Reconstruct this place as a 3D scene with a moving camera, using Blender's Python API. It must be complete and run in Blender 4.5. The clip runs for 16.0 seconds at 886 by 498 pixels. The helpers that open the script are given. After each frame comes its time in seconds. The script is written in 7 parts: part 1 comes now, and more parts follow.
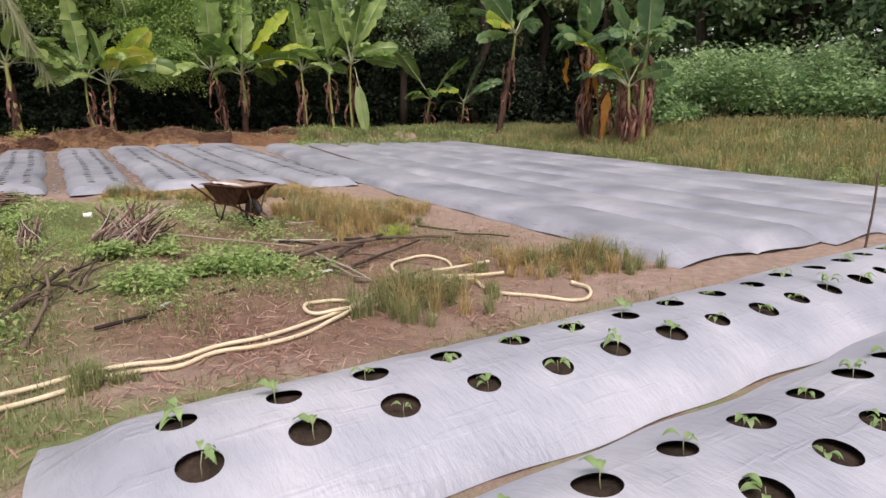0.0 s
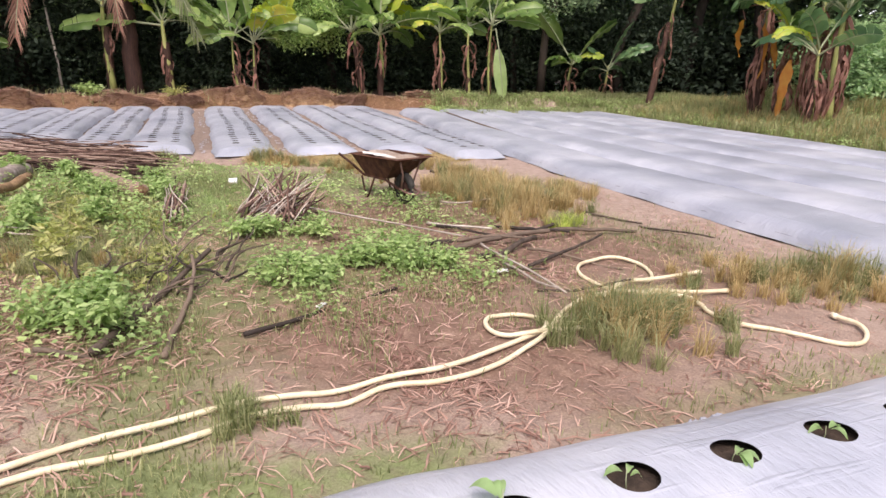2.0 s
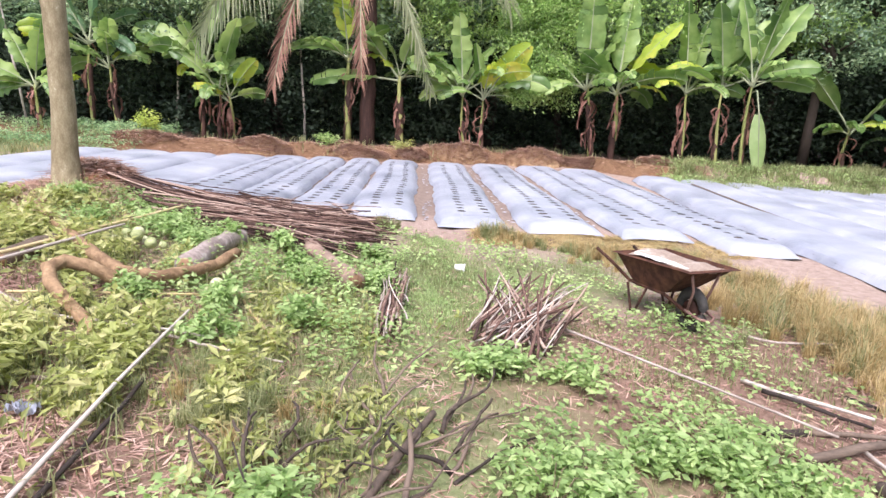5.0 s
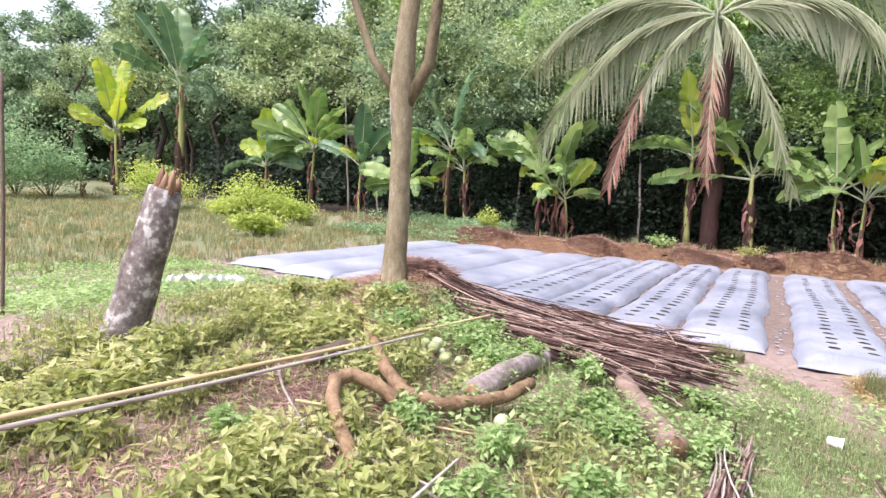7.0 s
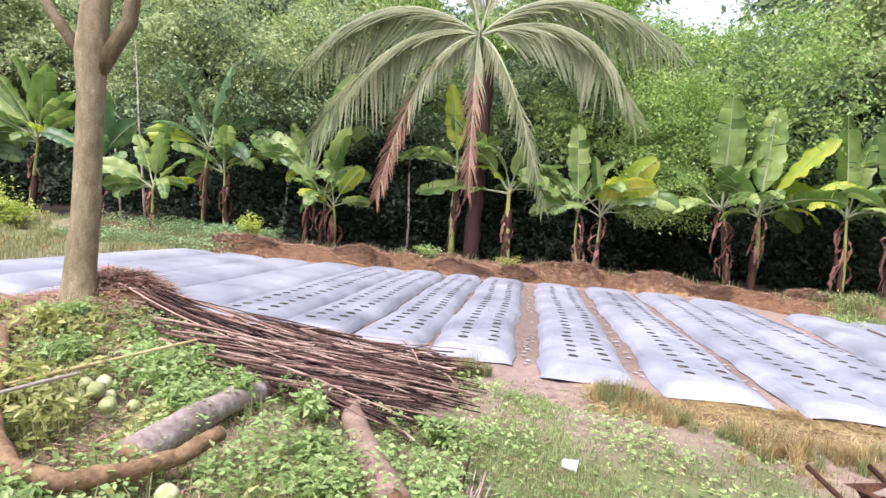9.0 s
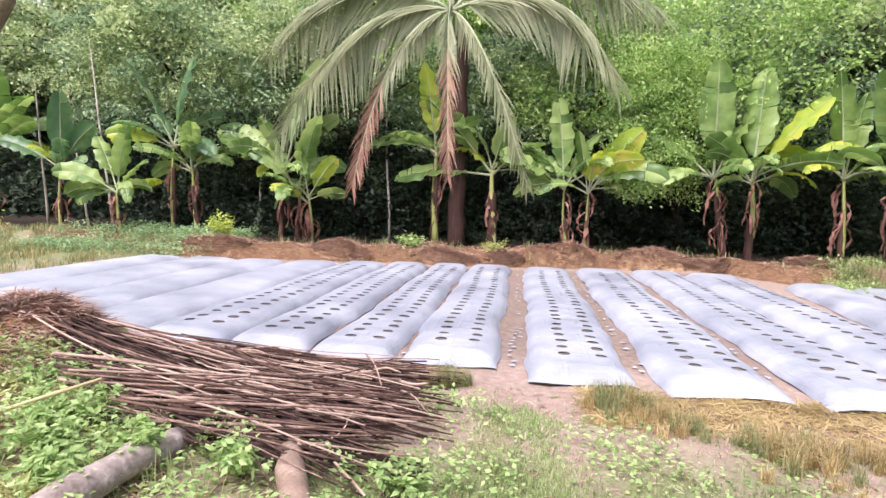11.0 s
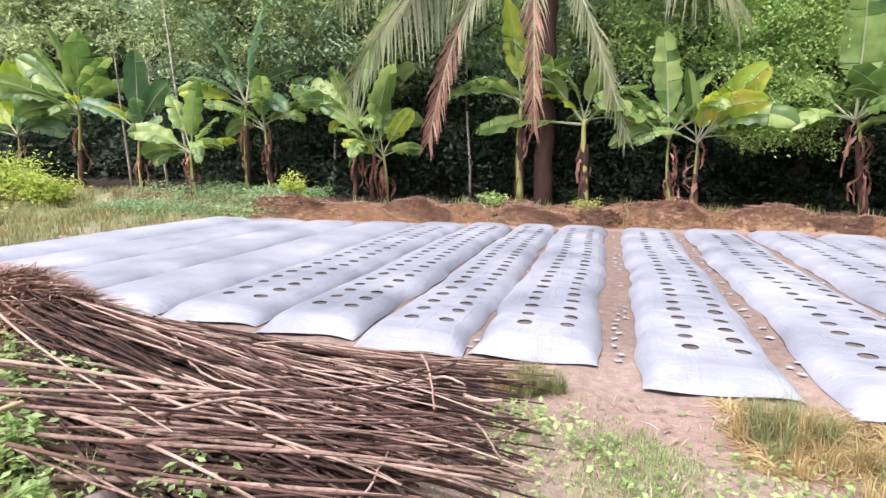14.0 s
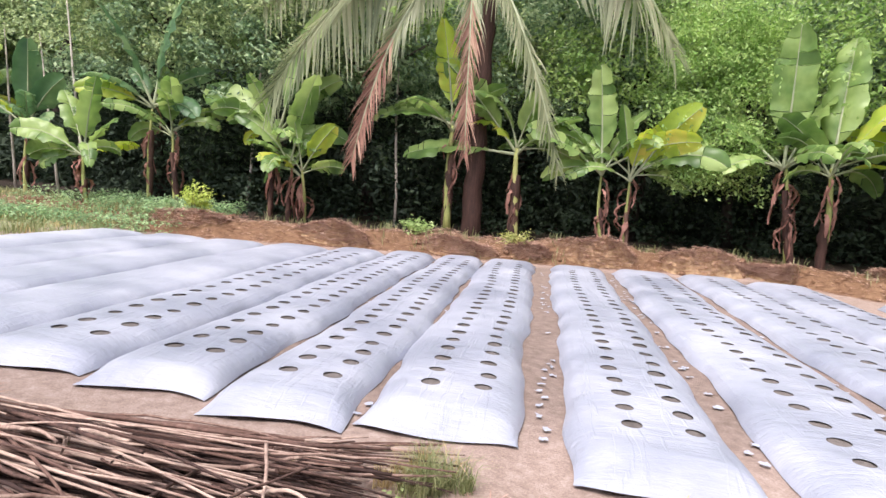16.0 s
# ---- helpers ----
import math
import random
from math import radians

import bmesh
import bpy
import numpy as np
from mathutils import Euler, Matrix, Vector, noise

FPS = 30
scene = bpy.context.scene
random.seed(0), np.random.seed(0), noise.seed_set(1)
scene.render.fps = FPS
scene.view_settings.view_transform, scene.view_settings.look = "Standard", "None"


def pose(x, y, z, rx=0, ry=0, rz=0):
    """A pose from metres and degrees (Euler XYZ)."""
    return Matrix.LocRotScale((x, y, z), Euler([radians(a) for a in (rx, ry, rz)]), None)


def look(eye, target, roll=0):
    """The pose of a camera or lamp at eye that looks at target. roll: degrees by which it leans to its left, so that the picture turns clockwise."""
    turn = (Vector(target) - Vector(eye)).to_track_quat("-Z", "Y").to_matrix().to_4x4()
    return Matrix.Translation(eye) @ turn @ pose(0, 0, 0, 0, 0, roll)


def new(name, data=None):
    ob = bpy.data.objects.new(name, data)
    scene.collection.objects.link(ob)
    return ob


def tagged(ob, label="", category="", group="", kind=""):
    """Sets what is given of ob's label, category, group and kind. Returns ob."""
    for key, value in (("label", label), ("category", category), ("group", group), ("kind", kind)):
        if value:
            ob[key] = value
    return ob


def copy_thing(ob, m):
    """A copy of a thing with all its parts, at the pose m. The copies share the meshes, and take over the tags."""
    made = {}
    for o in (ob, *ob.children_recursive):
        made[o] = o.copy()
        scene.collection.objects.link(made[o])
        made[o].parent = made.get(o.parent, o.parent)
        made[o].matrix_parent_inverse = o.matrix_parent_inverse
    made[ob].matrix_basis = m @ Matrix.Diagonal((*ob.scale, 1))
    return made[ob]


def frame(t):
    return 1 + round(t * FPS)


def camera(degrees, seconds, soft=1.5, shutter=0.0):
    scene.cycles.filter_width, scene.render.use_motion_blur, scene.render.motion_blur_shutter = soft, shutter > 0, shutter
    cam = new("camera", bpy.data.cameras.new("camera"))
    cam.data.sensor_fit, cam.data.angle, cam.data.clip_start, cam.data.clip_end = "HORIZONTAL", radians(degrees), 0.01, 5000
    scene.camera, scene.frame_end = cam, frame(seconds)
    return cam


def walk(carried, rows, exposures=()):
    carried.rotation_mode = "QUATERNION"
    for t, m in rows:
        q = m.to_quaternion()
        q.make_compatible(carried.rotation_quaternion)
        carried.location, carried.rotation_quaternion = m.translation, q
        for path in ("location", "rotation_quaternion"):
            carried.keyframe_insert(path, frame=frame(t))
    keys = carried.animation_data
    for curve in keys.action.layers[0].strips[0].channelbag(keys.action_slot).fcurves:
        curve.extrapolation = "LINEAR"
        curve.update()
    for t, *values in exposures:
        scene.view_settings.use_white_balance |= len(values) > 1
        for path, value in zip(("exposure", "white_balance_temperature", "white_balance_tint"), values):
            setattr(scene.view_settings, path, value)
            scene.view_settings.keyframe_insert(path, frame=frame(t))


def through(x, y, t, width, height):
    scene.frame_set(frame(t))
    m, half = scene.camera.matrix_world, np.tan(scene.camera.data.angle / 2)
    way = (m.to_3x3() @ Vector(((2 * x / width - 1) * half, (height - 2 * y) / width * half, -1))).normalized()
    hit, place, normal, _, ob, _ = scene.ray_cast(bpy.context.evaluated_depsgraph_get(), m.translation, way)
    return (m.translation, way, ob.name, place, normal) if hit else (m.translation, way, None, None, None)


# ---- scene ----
cam = camera(70.9, 16.0)
PATH = [
    (0, (0.276, 1.229, 1.619), (0.076, 3.165, 1.158), 0.4),
    (0.5, (0.019, 1.475, 1.587), (-0.258, 3.401, 1.127), 4.1),
    (1, (-0.144, 1.653, 1.607), (-0.589, 3.527, 1.068), 2.2),
    (1.5, (-0.335, 1.99, 1.583), (-0.805, 3.88, 1.131), 0.2),
    (2, (-0.532, 2.211, 1.586), (-1.076, 4.05, 1.018), 1.6),
    (2.5, (-0.766, 2.412, 1.616), (-1.389, 4.231, 1.065), -1.0),
    (3, (-0.958, 2.641, 1.619), (-1.662, 4.45, 1.136), 1.0),
    (3.5, (-1.172, 2.9, 1.653), (-2.139, 4.587, 1.182), 0.6),
    (3.7, (-1.272, 3.02, 1.65), (-2.22, 4.72, 1.192), 0.9),
    (5.8, (-2.139, 4.048, 1.731), (-3.558, 5.423, 1.418), 3.7),
    (6, (-2.188, 4.136, 1.753), (-3.721, 5.396, 1.501), 2.6),
    (6.5, (-2.351, 4.329, 1.747), (-4.08, 5.306, 1.513), 4.8),
    (7, (-2.543, 4.425, 1.757), (-4.354, 5.249, 1.56), 3.8),
    (7.5, (-2.756, 4.582, 1.776), (-4.516, 5.512, 1.591), 1.7),
    (8, (-2.895, 4.8, 1.737), (-4.674, 5.706, 1.617), 2.7),
    (8.5, (-2.978, 5.049, 1.718), (-4.528, 6.306, 1.599), 7.8),
    (8.7, (-3.006, 5.162, 1.7), (-4.445, 6.548, 1.592), 6.1),
    (10.8, (-3.419, 5.986, 1.759), (-4.864, 7.365, 1.644), 3.3),
    (11, (-3.486, 6.087, 1.76), (-4.894, 7.499, 1.606), 2.1),
    (11.5, (-3.669, 6.305, 1.765), (-5.188, 7.604, 1.687), 2.8),
    (12, (-3.857, 6.511, 1.74), (-5.418, 7.751, 1.583), 2.6),
    (12.5, (-4.085, 6.633, 1.712), (-5.606, 7.921, 1.55), 2.5),
    (13, (-4.242, 6.743, 1.7), (-5.843, 7.924, 1.496), 1.0),
    (13.5, (-4.412, 6.986, 1.662), (-6.041, 8.131, 1.467), 2.3),
    (14, (-4.557, 7.191, 1.644), (-6.133, 8.389, 1.353), 1.0),
    (14.5, (-4.808, 7.431, 1.624), (-6.251, 8.787, 1.345), 3.0),
    (15, (-4.958, 7.66, 1.61), (-6.387, 9.039, 1.375), 3.5),
    (15.5, (-5.139, 7.928, 1.579), (-6.571, 9.303, 1.338), 6.5),
    (16, (-5.286, 8.101, 1.583), (-6.729, 9.472, 1.387), 4.7),
]
EXPOSURES = [(0, 0.28, 7050, 17), (1, 0.5, 7000, 18), (2, 0.76, 6850, 18), (3.5, 1.12, 6350, 16), (6, 1.25, 6200, 20), (8, 1.24, 6150, 22), (8.6, 1.16, 6250, 20), (11, 1.28, 6400, 20), (16, 1.18, 6450, 16)]
walk(cam, [(t, look(eye, target, roll)) for t, eye, target, roll in PATH], EXPOSURES)

# ---- world, sun ----
world = bpy.data.worlds.new("overcast_sky")
scene.world = world
world.use_nodes = True
SUN_EL, SUN_AZ = 57.0, 165.0
wn = world.node_tree.nodes
sky = wn.new("ShaderNodeTexSky")
sky.sky_type = "NISHITA"
sky.sun_disc = False
sky.sun_elevation, sky.sun_rotation = radians(SUN_EL), radians(SUN_AZ)
sky.air_density, sky.dust_density, sky.ozone_density = 1.0, 1.5, 1.0
bg = wn["Background"]
bg.inputs["Strength"].default_value = 0.15
pale = wn.new("ShaderNodeHueSaturation")  # cloud takes most of the blue out
pale.inputs["Saturation"].default_value = 0.38
world.node_tree.links.new(sky.outputs[0], pale.inputs["Color"])
world.node_tree.links.new(pale.outputs[0], bg.inputs["Color"])
sun = new("sun", bpy.data.lights.new("sun", "SUN"))
sun.data.energy, sun.data.angle, sun.data.color = 2.45, radians(30), (1.0, 0.95, 0.91)
az, el = radians(SUN_AZ), radians(SUN_EL)
sun.matrix_world = look((math.sin(az) * math.cos(el) * 60, math.cos(az) * math.cos(el) * 60, math.sin(el) * 60), (0, 0, 0))

# ---- plan: "along" runs down the beds of the field, "across" from bed to bed ----
ORIGIN, ALONG, ACROSS = Vector((-7.12, 11.14)), Vector((-0.615, 0.788)), Vector((0.788, 0.615))
EDGE_C, EDGE_A = [-40, -20, -10, -8, -3.6, 0, 5, 6.5, 12.6, 16, 24], [11, 10.4, 9, 8.7, 9.8, 10.1, 11, 9.3, 7.6, 5, 3]


def fld(a, c, z=0.0):
    return Vector((ORIGIN.x + a * ALONG.x + c * ACROSS.x, ORIGIN.y + a * ALONG.y + c * ACROSS.y, z))


def to_fld(x, y):
    dx, dy = x - ORIGIN.x, y - ORIGIN.y
    return dx * ALONG.x + dy * ALONG.y, dx * ACROSS.x + dy * ACROSS.y


def ease(e0, e1, v):
    k = np.clip((v - e0) / (e1 - e0), 0, 1)
    return k * k * (3 - 2 * k)


def bump(x, y, px, py, s, sy=None):
    return np.exp(-((x - px) ** 2 / (2 * s * s) + (y - py) ** 2 / (2 * (sy or s) ** 2)))


def waves(x, y, s):
    """A cheap smooth unevenness, -1 to 1."""
    return (np.sin(x * s + 1.3 * np.sin(y * s * 0.7 + 2)) + np.sin(y * s * 1.13 + 1.7 * np.sin(x * s * 0.61)) + np.sin((x + y) * s * 1.9 + 0.5)) / 3


def ground_z(x, y):
    a, c = to_fld(x, y)
    z = (0.5 * bump(x, y, -8.5, 5.5, 2.3) + 0.2 * bump(x, y, -9.2, 6.9, 0.6) + 0.22 * bump(x, y, -9.7, 7.55, 0.5)) * (1 - ease(-1.6, -0.3, a))
    e = np.interp(c, EDGE_C, EDGE_A)
    bank = ease(e + 0.7, e + 1.5, a)
    z = z + bank * (0.36 + 0.12 * waves(x, y, 1.7) + 0.05 * waves(x, y, 6.1)) + 0.9 * ease(12.8, 19, c) * (1 - bank)
    z = z + 0.22 * bump(a, c, 11.9, 4.0, 0.45, 0.8) + 0.16 * bump(a, c, 11.8, 1.6, 0.4, 0.7) + 0.12 * bump(x, y, -4.3, 3.9, 0.9)
    rough = ease(-9.1, -8.7, a) * (1 - ease(-0.6, 0.2, a)) * (1 - ease(4.2, 4.9, c))
    return z + 0.016 * waves(x, y, 5.3) + rough * (0.022 * waves(x, y, 3.1) + 0.014 * waves(x, y, 11))


def gz(x, y):
    return float(ground_z(np.float64(x), np.float64(y)))


def on_ground(x, y, lift=0.0):
    return Vector((x, y, gz(x, y) + lift))


# ---- materials ----
def nodes_of(name):
    m = bpy.data.materials.new(name)
    m.use_nodes = True
    return m, m.node_tree.nodes, m.node_tree.links, m.node_tree.nodes["Principled BSDF"]


def ramp(nodes, stops):
    r = nodes.new("ShaderNodeValToRGB")
    el = r.color_ramp.elements
    while len(el) < len(stops):
        el.new(0.5)
    for e, (p, col) in zip(el, stops):
        e.position, e.color = p, (*col, 1)
    return r


def noise_node(nodes, links, scale, detail=4, coords=None, rough=0.55):
    n = nodes.new("ShaderNodeTexNoise")
    n.inputs["Scale"].default_value, n.inputs["Detail"].default_value, n.inputs["Roughness"].default_value = scale, detail, rough
    if coords:
        links.new(coords, n.inputs["Vector"])
    return n


def surface(name, stops, scale=8.0, rough=0.8, relief=0.3, fine=60.0, stretch=(1, 1, 1), metallic=0.0, specular=0.3, vary=0.25):
    """A rough solid: two noises for colour, the fine one for relief too."""
    m, n, l, b = nodes_of(name)
    tc = n.new("ShaderNodeTexCoord")
    mp = n.new("ShaderNodeMapping")
    mp.inputs["Scale"].default_value = stretch
    l.new(tc.outputs["Object"], mp.inputs["Vector"])
    n1, n2 = noise_node(n, l, scale, 5, mp.outputs[0]), noise_node(n, l, fine, 4, mp.outputs[0])
    mix = n.new("ShaderNodeMath")
    mix.operation = "MULTIPLY_ADD"
    mix.inputs[1].default_value = 0.4
    l.new(n2.outputs[0], mix.inputs[0])
    sc = n.new("ShaderNodeMath")
    sc.operation = "MULTIPLY"
    sc.inputs[1].default_value = 0.6
    l.new(n1.outputs[0], sc.inputs[0])
    l.new(sc.outputs[0], mix.inputs[2])
    oi = n.new("ShaderNodeObjectInfo")
    shift = n.new("ShaderNodeMath")
    shift.operation = "MULTIPLY_ADD"
    shift.inputs[1].default_value = vary
    l.new(oi.outputs["Random"], shift.inputs[0])
    off = n.new("ShaderNodeMath")
    off.operation = "SUBTRACT"
    off.inputs[1].default_value = vary / 2
    l.new(mix.outputs[0], off.inputs[0])
    l.new(off.outputs[0], shift.inputs[2])
    r = ramp(n, stops)
    l.new(shift.outputs[0], r.inputs[0])
    l.new(r.outputs[0], b.inputs["Base Color"])
    bp = n.new("ShaderNodeBump")
    bp.inputs["Strength"].default_value, bp.inputs["Distance"].default_value = relief, 0.02
    l.new(mix.outputs[0], bp.inputs["Height"])
    l.new(bp.outputs[0], b.inputs["Normal"])
    b.inputs["Roughness"].default_value, b.inputs["Metallic"].default_value = rough, metallic
    b.inputs["Specular IOR Level"].default_value = specular
    return m


def foliage(name, stops, rough=0.45, through=0.35, blotch=3.0, cool=0.1):
    """Leaves: each island its own green, blotched, and light comes through."""
    m, n, l, b = nodes_of(name)
    geo = n.new("ShaderNodeNewGeometry")
    tc = n.new("ShaderNodeTexCoord")
    no = noise_node(n, l, blotch, 3, tc.outputs["Object"])
    add = n.new("ShaderNodeMath")
    add.operation = "MULTIPLY_ADD"
    add.inputs[1].default_value = 0.55
    l.new(geo.outputs["Random Per Island"], add.inputs[0])
    half = n.new("ShaderNodeMath")
    half.operation = "MULTIPLY_ADD"
    half.inputs[1].default_value, half.inputs[2].default_value = 0.9, -0.22
    l.new(no.outputs[0], half.inputs[0])
    l.new(half.outputs[0], add.inputs[2])
    r = ramp(n, [(q, (cr, cg, cb + cool * cg)) for q, (cr, cg, cb) in stops])
    l.new(add.outputs[0], r.inputs[0])
    l.new(r.outputs[0], b.inputs["Base Color"])
    b.inputs["Roughness"].default_value = rough
    b.inputs["Specular IOR Level"].default_value = 0.35
    tr = n.new("ShaderNodeBsdfTranslucent")
    bright = n.new("ShaderNodeHueSaturation")
    bright.inputs["Value"].default_value, bright.inputs["Saturation"].default_value = 1.5, 1.1
    l.new(r.outputs[0], bright.inputs["Color"])
    l.new(bright.outputs[0], tr.inputs["Color"])
    mx = n.new("ShaderNodeMixShader")
    mx.inputs[0].default_value = through
    l.new(b.outputs[0], mx.inputs[1])
    l.new(tr.outputs[0], mx.inputs[2])
    l.new(mx.outputs[0], n["Material Output"].inputs["Surface"])
    return m


def ground_material():
    m, n, l, b = nodes_of("earth_and_litter")
    tc = n.new("ShaderNodeTexCoord")
    at = n.new("ShaderNodeAttribute")
    at.attribute_name = "cover"
    sep = n.new("ShaderNodeSeparateColor")
    l.new(at.outputs["Color"], sep.inputs[0])
    big, mid, fine = noise_node(n, l, 1.1, 5, tc.outputs["Object"]), noise_node(n, l, 9, 6, tc.outputs["Object"], 0.65), noise_node(n, l, 70, 4, tc.outputs["Object"], 0.7)
    soil = ramp(n, [(0.25, (0.13, 0.090, 0.072)), (0.5, (0.325, 0.238, 0.196)), (0.75, (0.55, 0.445, 0.385))])
    straw = ramp(n, [(0.25, (0.075, 0.044, 0.034)), (0.5, (0.20, 0.124, 0.092)), (0.72, (0.40, 0.285, 0.215))])
    green = ramp(n, [(0.25, (0.075, 0.085, 0.042)), (0.5, (0.17, 0.20, 0.085)), (0.75, (0.29, 0.32, 0.16))])
    red = ramp(n, [(0.25, (0.055, 0.028, 0.018)), (0.5, (0.175, 0.095, 0.052)), (0.75, (0.34, 0.225, 0.13))])
    h = n.new("ShaderNodeMath")
    h.operation = "MULTIPLY_ADD"
    h.inputs[1].default_value = 0.5
    l.new(fine.outputs[0], h.inputs[0])
    h2 = n.new("ShaderNodeMath")
    h2.operation = "MULTIPLY"
    h2.inputs[1].default_value = 0.5
    l.new(mid.outputs[0], h2.inputs[0])
    l.new(h2.outputs[0], h.inputs[2])
    last = soil.outputs[0]
    for r in (soil, straw, green, red):
        l.new(h.outputs[0], r.inputs[0])
    for r, ch in ((green, 0), (straw, 1), (red, 2)):
        mask = n.new("ShaderNodeMath")
        mask.operation = "MULTIPLY_ADD"
        mask.use_clamp = True
        mask.inputs[1].default_value = 2.2
        l.new(sep.outputs[ch], mask.inputs[0])
        sh = n.new("ShaderNodeMath")
        sh.operation = "MULTIPLY_ADD"
        sh.inputs[1].default_value, sh.inputs[2].default_value = 1.6, -1.35
        l.new((big if ch == 2 else mid).outputs[0], sh.inputs[0])
        l.new(sh.outputs[0], mask.inputs[2])
        mx = n.new("ShaderNodeMix")
        mx.data_type = "RGBA"
        l.new(mask.outputs[0], mx.inputs["Factor"])
        l.new(last, mx.inputs["A"])
        l.new(r.outputs[0], mx.inputs["B"])
        last = mx.outputs["Result"]
    # darkest soil tone, mixed in by the alpha of the cover attribute
    dark_soil = ramp(n, [(0.3, (0.018, 0.012, 0.009)), (0.7, (0.06, 0.042, 0.03))])
    l.new(h.outputs[0], dark_soil.inputs[0])
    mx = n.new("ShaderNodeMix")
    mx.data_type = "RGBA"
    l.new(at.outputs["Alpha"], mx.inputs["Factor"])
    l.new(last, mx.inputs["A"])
    l.new(dark_soil.outputs[0], mx.inputs["B"])
    l.new(mx.outputs["Result"], b.inputs["Base Color"])
    b.inputs["Roughness"].default_value = 0.85
    b.inputs["Specular IOR Level"].default_value = 0.25
    bp = n.new("ShaderNodeBump")
    bp.inputs["Strength"].default_value, bp.inputs["Distance"].default_value = 0.7, 0.03
    l.new(h.outputs[0], bp.inputs["Height"])
    l.new(bp.outputs[0], b.inputs["Normal"])
    return m


def film_material(name="silver_mulch_film", gain=1.0):
    """Silver mulch film: grey, a soft sheen, creases across, dust."""
    m, n, l, b = nodes_of(name)
    tc = n.new("ShaderNodeTexCoord")
    mp = n.new("ShaderNodeMapping")
    mp.inputs["Scale"].default_value = (2.0, 7.0, 4.0)
    l.new(tc.outputs["Object"], mp.inputs["Vector"])
    cre, dust, fine = noise_node(n, l, 3.0, 5, mp.outputs[0], 0.6), noise_node(n, l, 0.9, 5, tc.outputs["Object"], 0.6), noise_node(n, l, 30, 3, tc.outputs["Object"])
    r = ramp(n, [(q, (cr * gain, cg * gain, cb * gain)) for q, (cr, cg, cb) in ((0.3, (0.235, 0.25, 0.305)), (0.5, (0.335, 0.348, 0.408)), (0.7, (0.46, 0.468, 0.523)))])
    l.new(dust.outputs[0], r.inputs[0])
    l.new(r.outputs[0], b.inputs["Base Color"])
    rr = n.new("ShaderNodeMapRange")
    rr.inputs["To Min"].default_value, rr.inputs["To Max"].default_value = 0.28, 0.5
    l.new(dust.outputs[0], rr.inputs["Value"])
    l.new(rr.outputs[0], b.inputs["Roughness"])
    b.inputs["Specular IOR Level"].default_value = 0.6
    bp = n.new("ShaderNodeBump")
    bp.inputs["Strength"].default_value, bp.inputs["Distance"].default_value = 0.42, 0.03
    l.new(cre.outputs[0], bp.inputs["Height"])
    lm = n.new("ShaderNodeMapping")  # long folds that run down the bed
    lm.inputs["Scale"].default_value = (5.0, 0.55, 2.0)
    l.new(tc.outputs["Object"], lm.inputs["Vector"])
    longs = noise_node(n, l, 2.2, 3, lm.outputs[0], 0.5)
    ridge = n.new("ShaderNodeMapRange")
    ridge.inputs["From Min"].default_value, ridge.inputs["From Max"].default_value = 0.56, 0.62
    l.new(longs.outputs[0], ridge.inputs["Value"])
    bp3 = n.new("ShaderNodeBump")
    bp3.inputs["Strength"].default_value, bp3.inputs["Distance"].default_value = 0.3, 0.012
    l.new(ridge.outputs[0], bp3.inputs["Height"])
    l.new(bp.outputs[0], bp3.inputs["Normal"])
    bp2 = n.new("ShaderNodeBump")
    bp2.inputs["Strength"].default_value, bp2.inputs["Distance"].default_value = 0.22, 0.01
    l.new(fine.outputs[0], bp2.inputs["Height"])
    l.new(bp3.outputs[0], bp2.inputs["Normal"])
    l.new(bp2.outputs[0], b.inputs["Normal"])
    return m


GROUND = ground_material()
FILM = film_material()
# same film, its colour raised for the sky's brightness on the planted beds
BRIGHTENED_FILM = film_material("brightened_mulch_film", 1.2)
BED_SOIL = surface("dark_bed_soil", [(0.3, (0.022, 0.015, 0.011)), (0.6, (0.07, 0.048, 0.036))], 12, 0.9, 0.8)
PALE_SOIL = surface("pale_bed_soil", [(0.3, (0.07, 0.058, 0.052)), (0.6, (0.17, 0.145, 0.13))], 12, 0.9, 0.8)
BARK = surface("grey_brown_bark", [(0.28, (0.092, 0.072, 0.040)), (0.5, (0.205, 0.162, 0.095)), (0.68, (0.31, 0.26, 0.165)), (0.76, (0.54, 0.50, 0.40))], 5, 0.85, 0.7, 34, (3, 3, 1.3))
DARK_BARK = surface("dark_forest_bark", [(0.30, (0.018, 0.013, 0.011)), (0.70, (0.075, 0.055, 0.045))], 5, 0.9, 0.6, 30, (3, 3, 0.6))
STUMP_BARK = surface("pale_lichen_bark", [(0.25, (0.045, 0.034, 0.028)), (0.42, (0.12, 0.095, 0.08)), (0.53, (0.21, 0.18, 0.16)), (0.60, (0.50, 0.47, 0.43))], 7, 0.9, 0.7, 24, vary=0.05)
RAW_WOOD = surface("splintered_wood", [(0.30, (0.120, 0.060, 0.035)), (0.70, (0.380, 0.235, 0.140))], 9, 0.8, 0.7, 60, (4, 4, 0.5))
LOG_PALE = surface("pale_pink_log_bark", [(0.30, (0.160, 0.122, 0.107)), (0.50, (0.320, 0.262, 0.237)), (0.64, (0.528, 0.464, 0.429))], 8, 0.85, 0.6, 30, vary=0.04)
LOG_BROWN = surface("brown_peeled_log", [(0.3, (0.13, 0.085, 0.066)), (0.6, (0.255, 0.175, 0.135)), (0.78, (0.40, 0.31, 0.25))], 6, 0.8, 0.5, 45)
